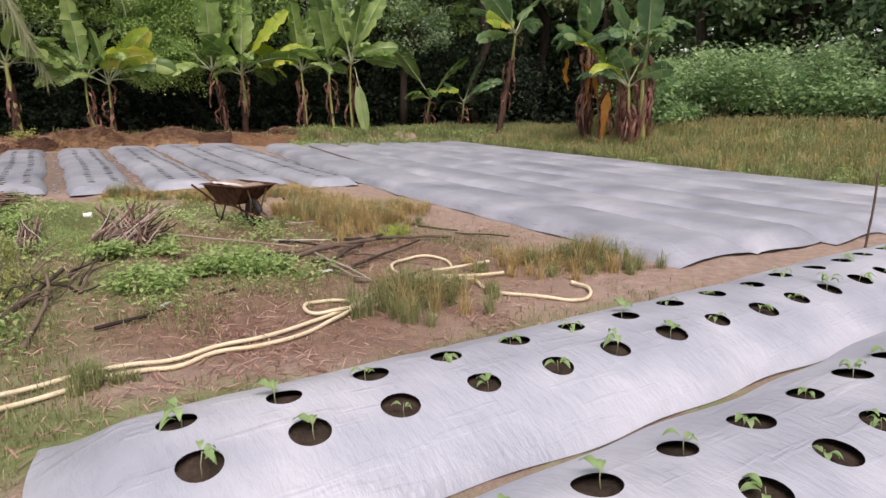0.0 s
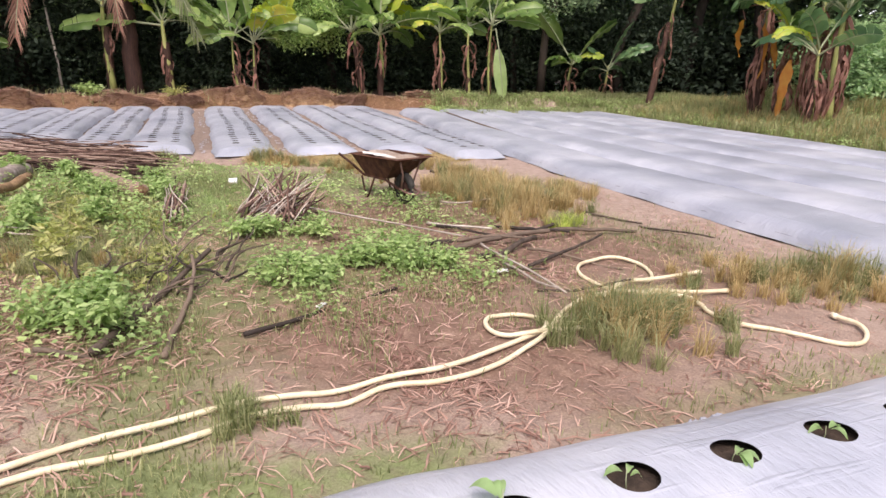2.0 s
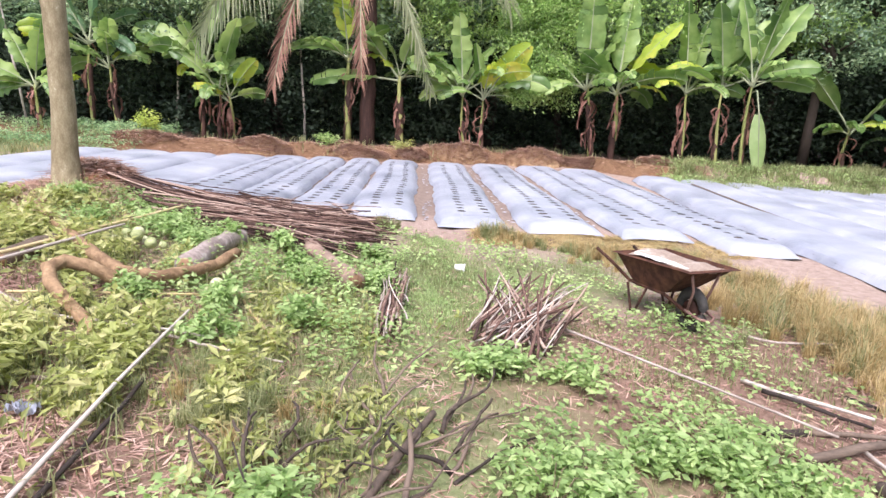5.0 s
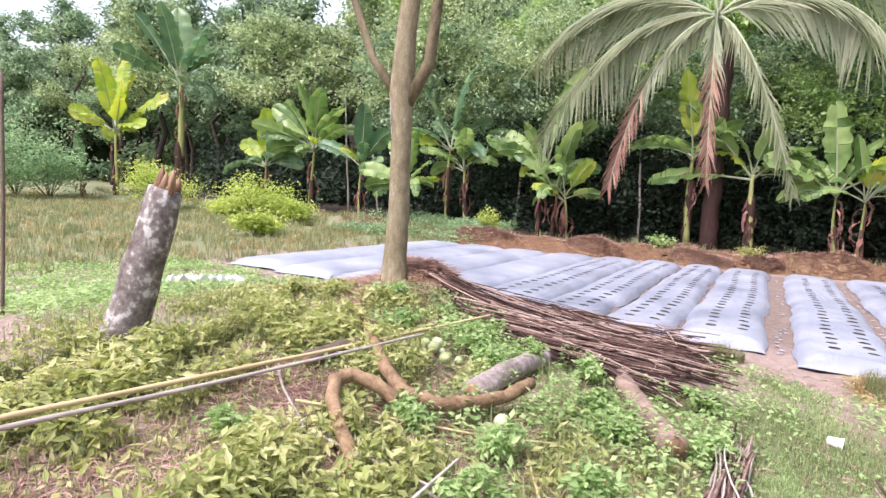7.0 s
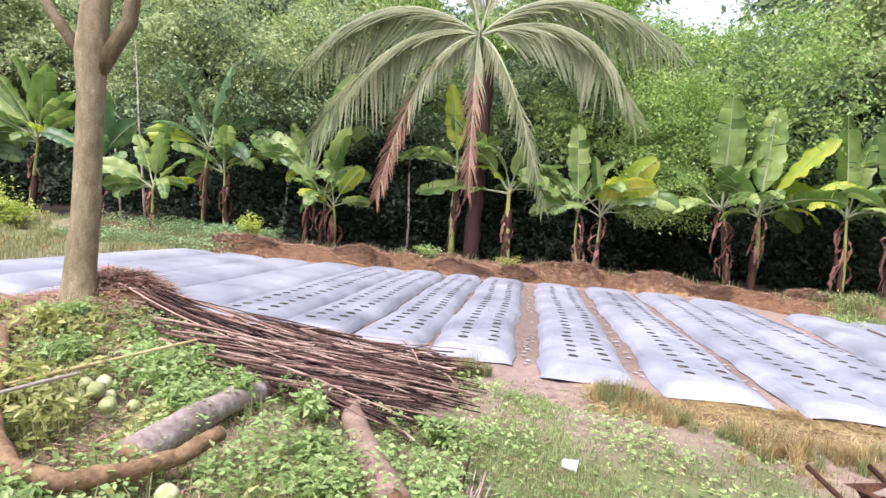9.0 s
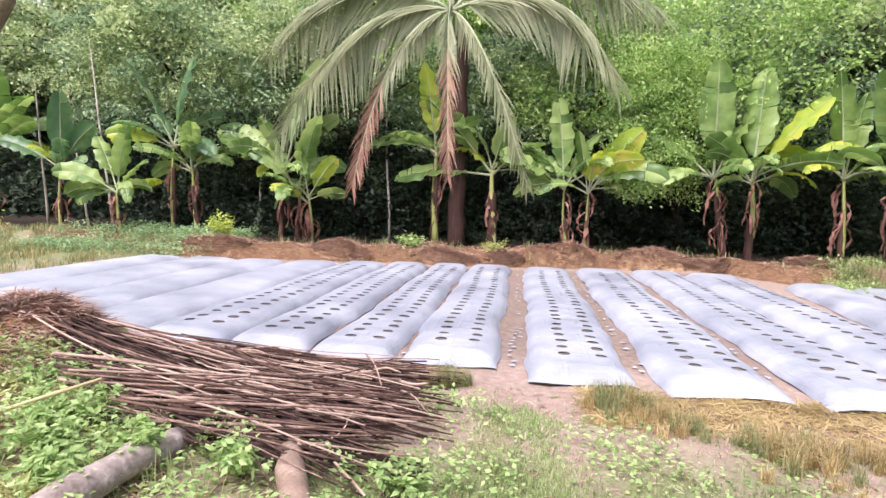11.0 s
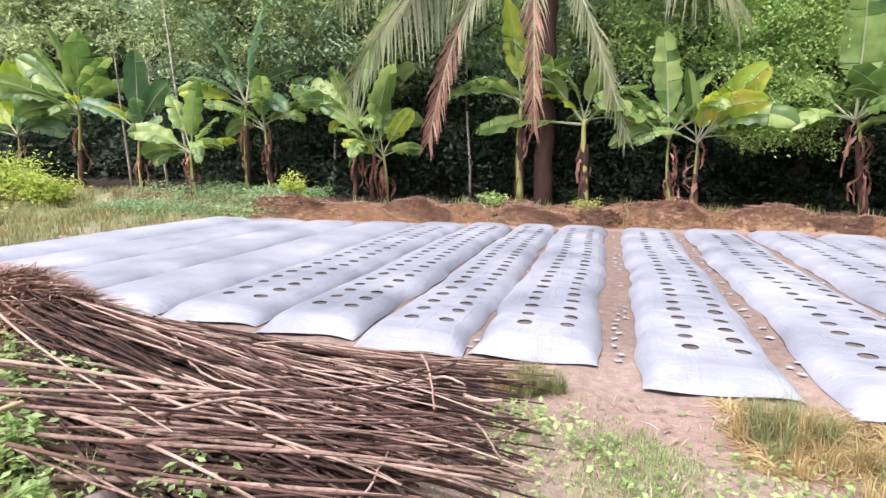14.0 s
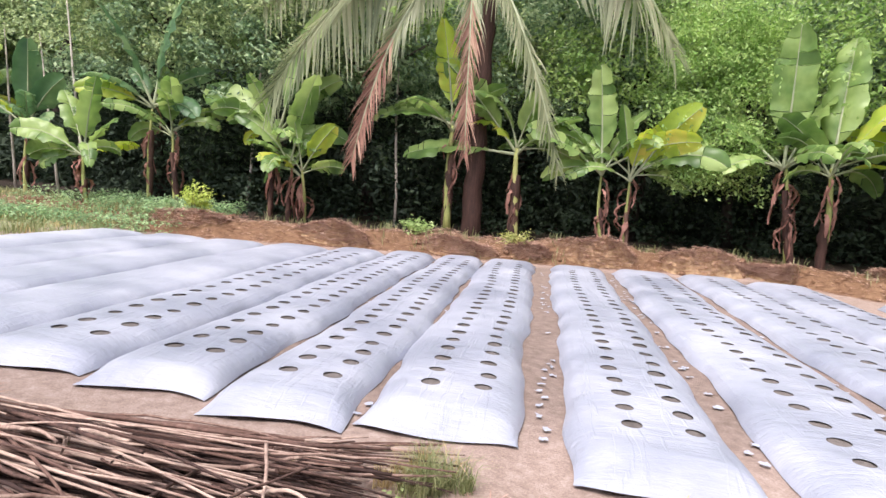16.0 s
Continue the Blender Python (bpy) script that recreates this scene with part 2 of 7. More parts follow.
VINE_BARK = surface("tan_vine_bark", [(0.3, (0.15, 0.09, 0.05)), (0.5, (0.30, 0.195, 0.11)), (0.7, (0.44, 0.31, 0.19))], 9, 0.85, 0.9, 40)
STICK = surface("dry_stick_bark", [(0.25, (0.040, 0.022, 0.018)), (0.50, (0.165, 0.095, 0.074)), (0.75, (0.460, 0.335, 0.270))], 7, 0.85, 0.5, 50, (1, 1, 1), vary=0.55)
DARK_STICK = surface("dark_wet_branch", [(0.3, (0.035, 0.026, 0.022)), (0.7, (0.17, 0.125, 0.095))], 7, 0.8, 0.5, 50, vary=0.5)
BAMBOO = surface("dry_bamboo", [(0.3, (0.36, 0.25, 0.10)), (0.7, (0.62, 0.50, 0.28))], 4, 0.5, 0.2, 40)
GREY_POLE = surface("weathered_pole", [(0.3, (0.24, 0.19, 0.16)), (0.7, (0.58, 0.51, 0.45))], 6, 0.8, 0.4, 50)
HOSE = surface("cream_hose_plastic", [(0.3, (0.60, 0.50, 0.33)), (0.7, (0.80, 0.72, 0.54))], 5, 0.4, 0.05, 40, specular=0.5)
RUST = surface("rusted_steel", [(0.30, (0.020, 0.011, 0.009)), (0.55, (0.058, 0.024, 0.016)), (0.75, (0.135, 0.060, 0.036))], 11, 0.85, 0.4, 70, metallic=0.1)
PALE_RUST = surface("rubbed_pink_steel", [(0.3, (0.14, 0.07, 0.055)), (0.7, (0.36, 0.22, 0.19))], 11, 0.7, 0.3, 70, metallic=0.2)
WHITE_PLASTER = surface("white_dried_mortar", [(0.3, (0.45, 0.42, 0.40)), (0.6, (0.72, 0.70, 0.68))], 8, 0.9, 0.6)
RUBBER = surface("worn_rubber", [(0.3, (0.018, 0.017, 0.017)), (0.7, (0.06, 0.055, 0.05))], 14, 0.8, 0.4)
DRY_MORTAR = surface("pale_dried_mortar", [(0.3, (0.17, 0.12, 0.09)), (0.5, (0.30, 0.235, 0.19)), (0.66, (0.55, 0.50, 0.45))], 5, 0.9, 0.6)
WHITE_PLASTIC = surface("white_plastic", [(0.3, (0.68, 0.68, 0.66)), (0.7, (0.85, 0.85, 0.83))], 6, 0.45, 0.15, specular=0.5)
GREEN_SHELL = surface("green_coconut_husk", [(0.3, (0.20, 0.23, 0.09)), (0.55, (0.38, 0.41, 0.20)), (0.75, (0.58, 0.57, 0.38))], 9, 0.6, 0.25, vary=0.5)
STEM = surface("banana_stem", [(0.3, (0.12, 0.13, 0.04)), (0.55, (0.28, 0.30, 0.10)), (0.8, (0.42, 0.36, 0.16))], 4, 0.6, 0.3, 20, (3, 3, 0.5))
OLD_STEM = surface("brown_banana_sheath", [(0.30, (0.022, 0.011, 0.009)), (0.55, (0.065, 0.031, 0.023)), (0.75, (0.149, 0.085, 0.061))], 4, 0.8, 0.6, 25, (4, 4, 0.4))
BANANA = foliage("banana_leaf", [(0.10, (0.050, 0.098, 0.030)), (0.45, (0.135, 0.225, 0.062)), (0.80, (0.33, 0.43, 0.150))], 0.36, 0.34, 1.5, cool=0.0)
# darker copy of the banana leaf, with shade put into its greens
BANANA_SHADED = foliage("shaded_banana_leaf", [(0.10, (0.040, 0.092, 0.042)), (0.50, (0.105, 0.195, 0.08)), (0.90, (0.25, 0.34, 0.145))], 0.35, 0.3, 1.5, cool=0.03)
BANANA_YELLOW = foliage("yellowing_banana_leaf", [(0.10, (0.20, 0.29, 0.05)), (0.50, (0.38, 0.48, 0.085)), (0.90, (0.58, 0.50, 0.12))], 0.4, 0.4, 2.5, cool=-0.03)
BANANA_PALE = foliage("pale_banana_leaf", [(0.10, (0.20, 0.30, 0.12)), (0.50, (0.36, 0.48, 0.20)), (0.90, (0.52, 0.62, 0.32))], 0.4, 0.4, 2.0, cool=0.0)
MIDRIB = foliage("leaf_midrib", [(0.2, (0.206, 0.260, 0.117)), (0.8, (0.412, 0.420, 0.234))], 0.45, 0.1)
DEAD_LEAF = foliage("withered_leaf", [(0.1, (0.093, 0.040, 0.029)), (0.5, (0.258, 0.125, 0.085)), (0.9, (0.474, 0.270, 0.182))], 0.8, 0.2, 4)
ORANGE_LEAF = foliage("orange_dead_leaf", [(0.1, (0.268, 0.090, 0.019)), (0.5, (0.484, 0.190, 0.039)), (0.9, (0.597, 0.360, 0.078))], 0.7, 0.3, 3, cool=0)
PALM = foliage("palm_leaflet", [(0.1, (0.134, 0.160, 0.065)), (0.5, (0.268, 0.290, 0.137)), (0.9, (0.433, 0.420, 0.234))], 0.42, 0.3, 0.6)
PALM_DEAD = foliage("dead_palm_leaflet", [(0.10, (0.13, 0.062, 0.040)), (0.50, (0.31, 0.165, 0.105)), (0.90, (0.50, 0.36, 0.22))], 0.8, 0.2, 0.8)
CROWN = foliage("forest_leaf", [(0.10, (0.070, 0.118, 0.065)), (0.45, (0.195, 0.29, 0.145)), (0.85, (0.48, 0.57, 0.30))], 0.5, 0.3, 0.5, cool=0.06)
CROWN_LIGHT = foliage("light_forest_leaf", [(0.10, (0.125, 0.178, 0.076)), (0.45, (0.30, 0.38, 0.18)), (0.85, (0.62, 0.67, 0.36))], 0.5, 0.35, 0.5, cool=0.02)
CREEPER = foliage("creeper_leaf", [(0.10, (0.135, 0.224, 0.068)), (0.45, (0.271, 0.400, 0.121)), (0.85, (0.493, 0.600, 0.230))], 0.45, 0.42, 0.8, cool=0.02)
SHRUB = foliage("green_shrub_leaf", [(0.10, (0.114, 0.192, 0.077)), (0.45, (0.236, 0.360, 0.146)), (0.85, (0.455, 0.583, 0.259))], 0.55, 0.4, 0.8)
LIME = foliage("lime_shrub_leaf", [(0.10, (0.227, 0.299, 0.064)), (0.45, (0.401, 0.486, 0.119)), (0.85, (0.614, 0.647, 0.215))], 0.5, 0.4, 1.2, cool=0)
WEED = foliage("fresh_weed_leaf", [(0.10, (0.135, 0.215, 0.070)), (0.45, (0.285, 0.400, 0.150)), (0.85, (0.51, 0.61, 0.29))], 0.5, 0.4, 1.5, cool=0.0)
WEED_OLIVE = foliage("olive_weed_leaf", [(0.10, (0.150, 0.172, 0.055)), (0.45, (0.355, 0.390, 0.118)), (0.85, (0.604, 0.572, 0.289))], 0.55, 0.4, 1.5, cool=0.02)
GRASS = foliage("green_grass_blade", [(0.10, (0.116, 0.141, 0.053)), (0.45, (0.229, 0.256, 0.107)), (0.85, (0.417, 0.404, 0.213))], 0.55, 0.35, 1.0, cool=0.03)
FRESH_GRASS = foliage("fresh_grass_blade", [(0.10, (0.15, 0.215, 0.07)), (0.45, (0.29, 0.39, 0.14)), (0.85, (0.46, 0.54, 0.25))], 0.5, 0.4, 1.2, cool=0.05)
GRASS_DRY = foliage("dry_grass_blade", [(0.10, (0.20, 0.15, 0.065)), (0.45, (0.41, 0.315, 0.14)), (0.85, (0.62, 0.50, 0.27))], 0.7, 0.35, 1.0, cool=0.03)
STRAW = foliage("straw_litter", [(0.10, (0.13, 0.060, 0.043)), (0.45, (0.34, 0.203, 0.137)), (0.85, (0.64, 0.45, 0.33))], 0.8, 0.15, 1.0)
SEEDLING = foliage("seedling_leaf", [(0.10, (0.151, 0.260, 0.086)), (0.45, (0.259, 0.390, 0.156)), (0.85, (0.411, 0.530, 0.296))], 0.4, 0.4, 4, cool=0)
TAN_STRAW = foliage("tan_dead_frond", [(0.1, (0.17, 0.09, 0.055)), (0.45, (0.36, 0.22, 0.135)), (0.85, (0.56, 0.40, 0.27))], 0.8, 0.15, 1.0)
# undergrowth leaf far darker than the crowns: forest shade put into the colour
SHADED_UNDERSTORY = foliage("shade_darkened_leaf", [(0.1, (0.010, 0.019, 0.010)), (0.45, (0.025, 0.042, 0.021)), (0.85, (0.062, 0.088, 0.042))], 0.75, 0.2, 0.6)
RED_STRAW = surface("red_dead_straw", [(0.25, (0.119, 0.051, 0.032)), (0.50, (0.408, 0.200, 0.116)), (0.72, (0.714, 0.432, 0.261))], 9, 0.95, 1.0, 55, (1, 1, 1))
BANK_STRAW = surface("brown_bank_straw", [(0.25, (0.10, 0.058, 0.032)), (0.50, (0.31, 0.19, 0.105)), (0.72, (0.58, 0.41, 0.24))], 9, 0.95, 1.0, 50, (1, 1, 1))
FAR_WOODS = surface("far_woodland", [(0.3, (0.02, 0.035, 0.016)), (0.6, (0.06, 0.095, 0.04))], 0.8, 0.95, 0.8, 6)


# ---- mesh helpers ----
def fast_mesh(name, verts, faces, material, smooth=False):
    """A mesh of faces that all have the same number of corners."""
    verts, faces = np.asarray(verts, dtype=np.float32).reshape(-1, 3), np.asarray(faces, dtype=np.int32)
    me = bpy.data.meshes.new(name)
    k = faces.shape[1]
    me.vertices.add(len(verts))
    me.vertices.foreach_set("co", verts.ravel())
    me.loops.add(faces.size)
    me.loops.foreach_set("vertex_index", faces.ravel())
    me.polygons.add(len(faces))
    me.polygons.foreach_set("loop_start", np.arange(0, faces.size, k, dtype=np.int32))
    me.polygons.foreach_set("loop_total", np.full(len(faces), k, dtype=np.int32))
    me.polygons.foreach_set("use_smooth", np.full(len(faces), smooth))
    me.update(calc_edges=True)
    me.validate()
    me.materials.append(material)
    return me


class Geo:
    """Gathers vertices and faces of one mesh."""

    def __init__(self):
        self.v, self.f = [], []

    def add(self, verts, faces):
        k = len(self.v)
        self.v += [tuple(p) for p in verts]
        self.f += [tuple(i + k for i in f) for f in faces]

    def tube(self, pts, radii, n=8, caps=True, knobs=0.0, rng=None):
        pts = [Vector(p) for p in pts]
        k = len(self.v)
        up = Vector((0, 0, 1)) if abs((pts[-1] - pts[0]).normalized().z) < 0.9 else Vector((1, 0, 0))
        for i, p in enumerate(pts):
            d = (pts[min(i + 1, len(pts) - 1)] - pts[max(i - 1, 0)]).normalized()
            s = d.cross(up).normalized()
            t = s.cross(d)
            r = radii[i] if isinstance(radii, (list, tuple)) else radii
            for j in range(n):
                an, q = 2 * math.pi * j / n, r * (1 + (rng.uniform(-knobs, knobs) if rng else 0))
                self.v.append(tuple(p + (s * math.cos(an) + t * math.sin(an)) * q))
        for i in range(len(pts) - 1):
            for j in range(n):
                a, b = k + i * n + j, k + i * n + (j + 1) % n
                self.f.append((a, b, b + n, a + n))
        if caps:
            self.f.append(tuple(k + j for j in reversed(range(n))))
            self.f.append(tuple(k + (len(pts) - 1) * n + j for j in range(n)))

    def box(self, cx, cy, cz, sx, sy, sz, m=None):
        vs = [Vector((cx + x * sx / 2, cy + y * sy / 2, cz + z * sz / 2)) for z in (-1, 1) for x, y in ((-1, -1), (1, -1), (1, 1), (-1, 1))]
        self.add([m @ q for q in vs] if m else vs, [(3, 2, 1, 0), (4, 5, 6, 7), (0, 1, 5, 4), (1, 2, 6, 5), (2, 3, 7, 6), (3, 0, 4, 7)])

    def mesh(self, name, material, smooth=True):
        me = bpy.data.meshes.new(name)
        me.from_pydata(self.v, [], self.f)
        me.polygons.foreach_set("use_smooth", [smooth] * len(me.polygons))
        me.update()
        me.materials.append(material)
        return me


def part(name, data, material, parent, label="", smooth=True):
    ob = new(name, data.mesh(name, material, smooth) if isinstance(data, Geo) else data)
    ob.parent = parent
    return tagged(ob, label)


def thing(name, place, label, category, group="", kind="", turn=0.0):
    ob = new(name)
    ob.empty_display_size = 0.1
    ob.matrix_world = Matrix.Translation(place) @ Matrix.Rotation(radians(turn), 4, "Z")
    return tagged(ob, label, category, group, kind)


def leaf_cloud(points, sizes, rng, flat=0.6, slim=0.45, hang=0.0):
    """Folded four-cornered leaves at the points; flat: how level they lie."""
    n = len(points)
    d = rng.normal(size=(n, 3))
    d[:, 2] = d[:, 2] * (1 - flat) - hang
    d /= np.linalg.norm(d, axis=1)[:, None] + 1e-9
    u = rng.normal(size=(n, 3)) * (1 - flat) + np.array([0, 0, 1.0])
    s = np.cross(d, u)
    s /= np.linalg.norm(s, axis=1)[:, None] + 1e-9
    nn = np.cross(s, d)
    L = np.asarray(sizes)[:, None]
    base = points
    mid = points + d * L * 0.45 - nn * L * 0.06
    v = np.stack([base, mid + s * L * slim * 0.5 + nn * L * 0.08, points + d * L - nn * L * 0.12, mid - s * L * slim * 0.5 + nn * L * 0.08], axis=1).reshape(-1, 3)
    k = np.arange(n)[:, None] * 4
    return v, np.concatenate([k + np.array([0, 1, 2]), k + np.array([0, 2, 3])], axis=1).reshape(-1, 3)


def blades(points, heights, rng, width=0.008, lean=0.5):
    """Grass blades: three triangles each, bent over."""
    n = len(points)
    az = rng.uniform(0, 2 * np.pi, n)
    d = np.stack([np.cos(az), np.sin(az), np.zeros(n)], axis=1)
    s = np.stack([-np.sin(az), np.cos(az), np.zeros(n)], axis=1)
    h = np.asarray(heights)[:, None]
    le = rng.uniform(0.1, 1, n)[:, None] * lean
    w = width * rng.uniform(0.6, 1.4, n)[:, None]
    up = np.array([0, 0, 1.0])
    mid = points + d * h * le * 0.35 + up * h * 0.6
    tip = points + d * h * le + up * h * (1 - 0.35 * le)
    v = np.stack([points - s * w, points + s * w, mid - s * w * 0.7, mid + s * w * 0.7, tip], axis=1).reshape(-1, 3)
    k = np.arange(n)[:, None] * 5
    return v, np.concatenate([k + np.array([0, 1, 3]), k + np.array([0, 3, 2]), k + np.array([2, 3, 4])], axis=1).reshape(-1, 3)


def litter(points, lengths, rng, width=0.006):
    """Bits of straw lying about, each a thin bent strip."""
    n = len(points)
    az, tilt = rng.uniform(0, 2 * np.pi, n), rng.uniform(-0.05, 0.35, n)
    d = np.stack([np.cos(az), np.sin(az), tilt], axis=1)
    s = np.stack([-np.sin(az), np.cos(az), rng.uniform(-0.4, 0.4, n)], axis=1)
    L = np.asarray(lengths)[:, None]
    w = width * rng.uniform(0.5, 1.6, n)[:, None]
    mid = points + d * L * 0.5 + np.array([0, 0, 1]) * L * rng.uniform(0, 0.05, n)[:, None]
    tip = points + d * L - np.array([0, 0, 1]) * L * tilt[:, None] * 0.5
    v = np.stack([points - s * w, points + s * w, mid + s * w, mid - s * w, tip], axis=1).reshape(-1, 3)
    k = np.arange(n)[:, None] * 5
    return v, np.concatenate([k + np.array([0, 1, 2]), k + np.array([0, 2, 3]), k + np.array([3, 2, 4])], axis=1).reshape(-1, 3)


def stuff(name, made, material, label, category):
    return tagged(new(name, fast_mesh(name, made[0], made[1], material)), label, category, kind="stuff")


def drop_to_ground(xy, lift=0.0):
    return np.column_stack([xy, ground_z(xy[:, 0], xy[:, 1]) + lift])


# ---- ground ----
def axis(lo, hi, step, far):
    core = list(np.arange(lo, hi + 1e-6, step))
    grow, s = [], step
    while core[-1] + sum(grow) < far:
        s *= 1.22
        grow.append(s)
    after = np.cumsum(grow)
    return np.array([lo - q for q in reversed(after)] + core + [core[-1] + q for q in after])


def cover_masks(x, y):
    """How far green growth, straw litter and red bank earth cover the soil."""
    a, c = to_fld(x, y)
    e = np.interp(c, EDGE_C, EDGE_A)
    wob = 0.35 * waves(x, y, 2.3)
    lane = bump(x, y, -4.9, 8.3, 1.1, 1.5) + bump(x, y, -2.7, 6.4, 0.9, 0.9) + 0.8 * bump(x, y, -3.3, 5.0, 0.6) + 0.8 * bump(x, y, -6.6, 5.6, 1.9, 1.5)
    lane = lane + 0.55 * bump(a, c, -9.0, 1.5, 0.16, 3) + 0.5 * bump(a, c, -8.9, -0.9, 0.5, 0.8) + 0.7 * bump(x, y, -1.0, 8.2, 1.0) + 0.5 * bump(a, c, -10.5, 3, 0.08, 6)
    meadow = 0.62 * ease(-9.0, -12.0, c) + ease(12.9, 13.6, c)
    green = np.clip(lane + wob * ease(0.1, 0.5, lane) + meadow, 0, 1) * (1 - ease(e + 0.5, e + 0.9, a) * ease(-16, -12, c))
    straw = 0.9 * bump(x, y, -4.4, 3.7, 1.0) + 0.6 * bump(x, y, -1.5, 5.2, 1.2, 0.5) + 0.6 * bump(x, y, -0.9, 7.2, 1.6, 1.3) + 0.7 * bump(x, y, -2.6, 8.2, 1.2)
    straw = straw + 0.7 * bump(a, c, -0.8, 2.4, 0.4, 1.8) + 0.6 * bump(x, y, -6.6, 5.8, 1.4) + 0.9 * bump(x, y, -9.3, 7.2, 0.9)
    red = ease(e + 0.55, e + 0.95, a) * (1 - ease(e + 2.6, e + 4.0, a)) * ease(-17, -12, c) * (1 - ease(7, 10, c)) + 0.9 * bump(x, y, -9.3, 7.1, 0.7)
    return np.clip(green, 0, 1), np.clip(straw + wob * 0.4 * ease(0.1, 0.4, straw), 0, 1), np.clip(red, 0, 1)


def build_ground():
    xs, ys = axis(-24, 14, 0.11, 480), axis(-1, 30, 0.11, 480)
    X, Y = np.meshgrid(xs, ys)
    Z = ground_z(X, Y)
    nx, ny = len(xs), len(ys)
    i, j = np.meshgrid(np.arange(nx - 1), np.arange(ny - 1))
    k = (j * nx + i).ravel()
    me = fast_mesh("ground", np.column_stack([X.ravel(), Y.ravel(), Z.ravel()]), np.column_stack([k, k + 1, k + 1 + nx, k + nx]), GROUND, True)
    g, s, r = cover_masks(X.ravel(), Y.ravel())
    fa, fc = to_fld(X.ravel(), Y.ravel())
    fe = np.interp(fc, EDGE_C, EDGE_A)
    # darkest from the forest edge inward
    dark_soil = ease(fe + 2.2, fe + 3.4, fa) * ease(-38, -34, fc)
    field_dark = 0.34 * ease(0.2, 1.2, fa) * (1 - ease(fe, fe + 0.6, fa)) * ease(-10.2, -9.8, fc) * (1 - ease(5.0, 5.6, fc))  # darker soil over the field of beds
    dark_soil = np.maximum(dark_soil, field_dark)
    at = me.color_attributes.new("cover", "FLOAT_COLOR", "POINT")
    at.data.foreach_set("color", np.column_stack([g, s, r, dark_soil]).astype(np.float32).ravel())
    tagged(new("ground", me), "uneven brown soil with straw, moss and weeds", "ground", kind="structure")


build_ground()


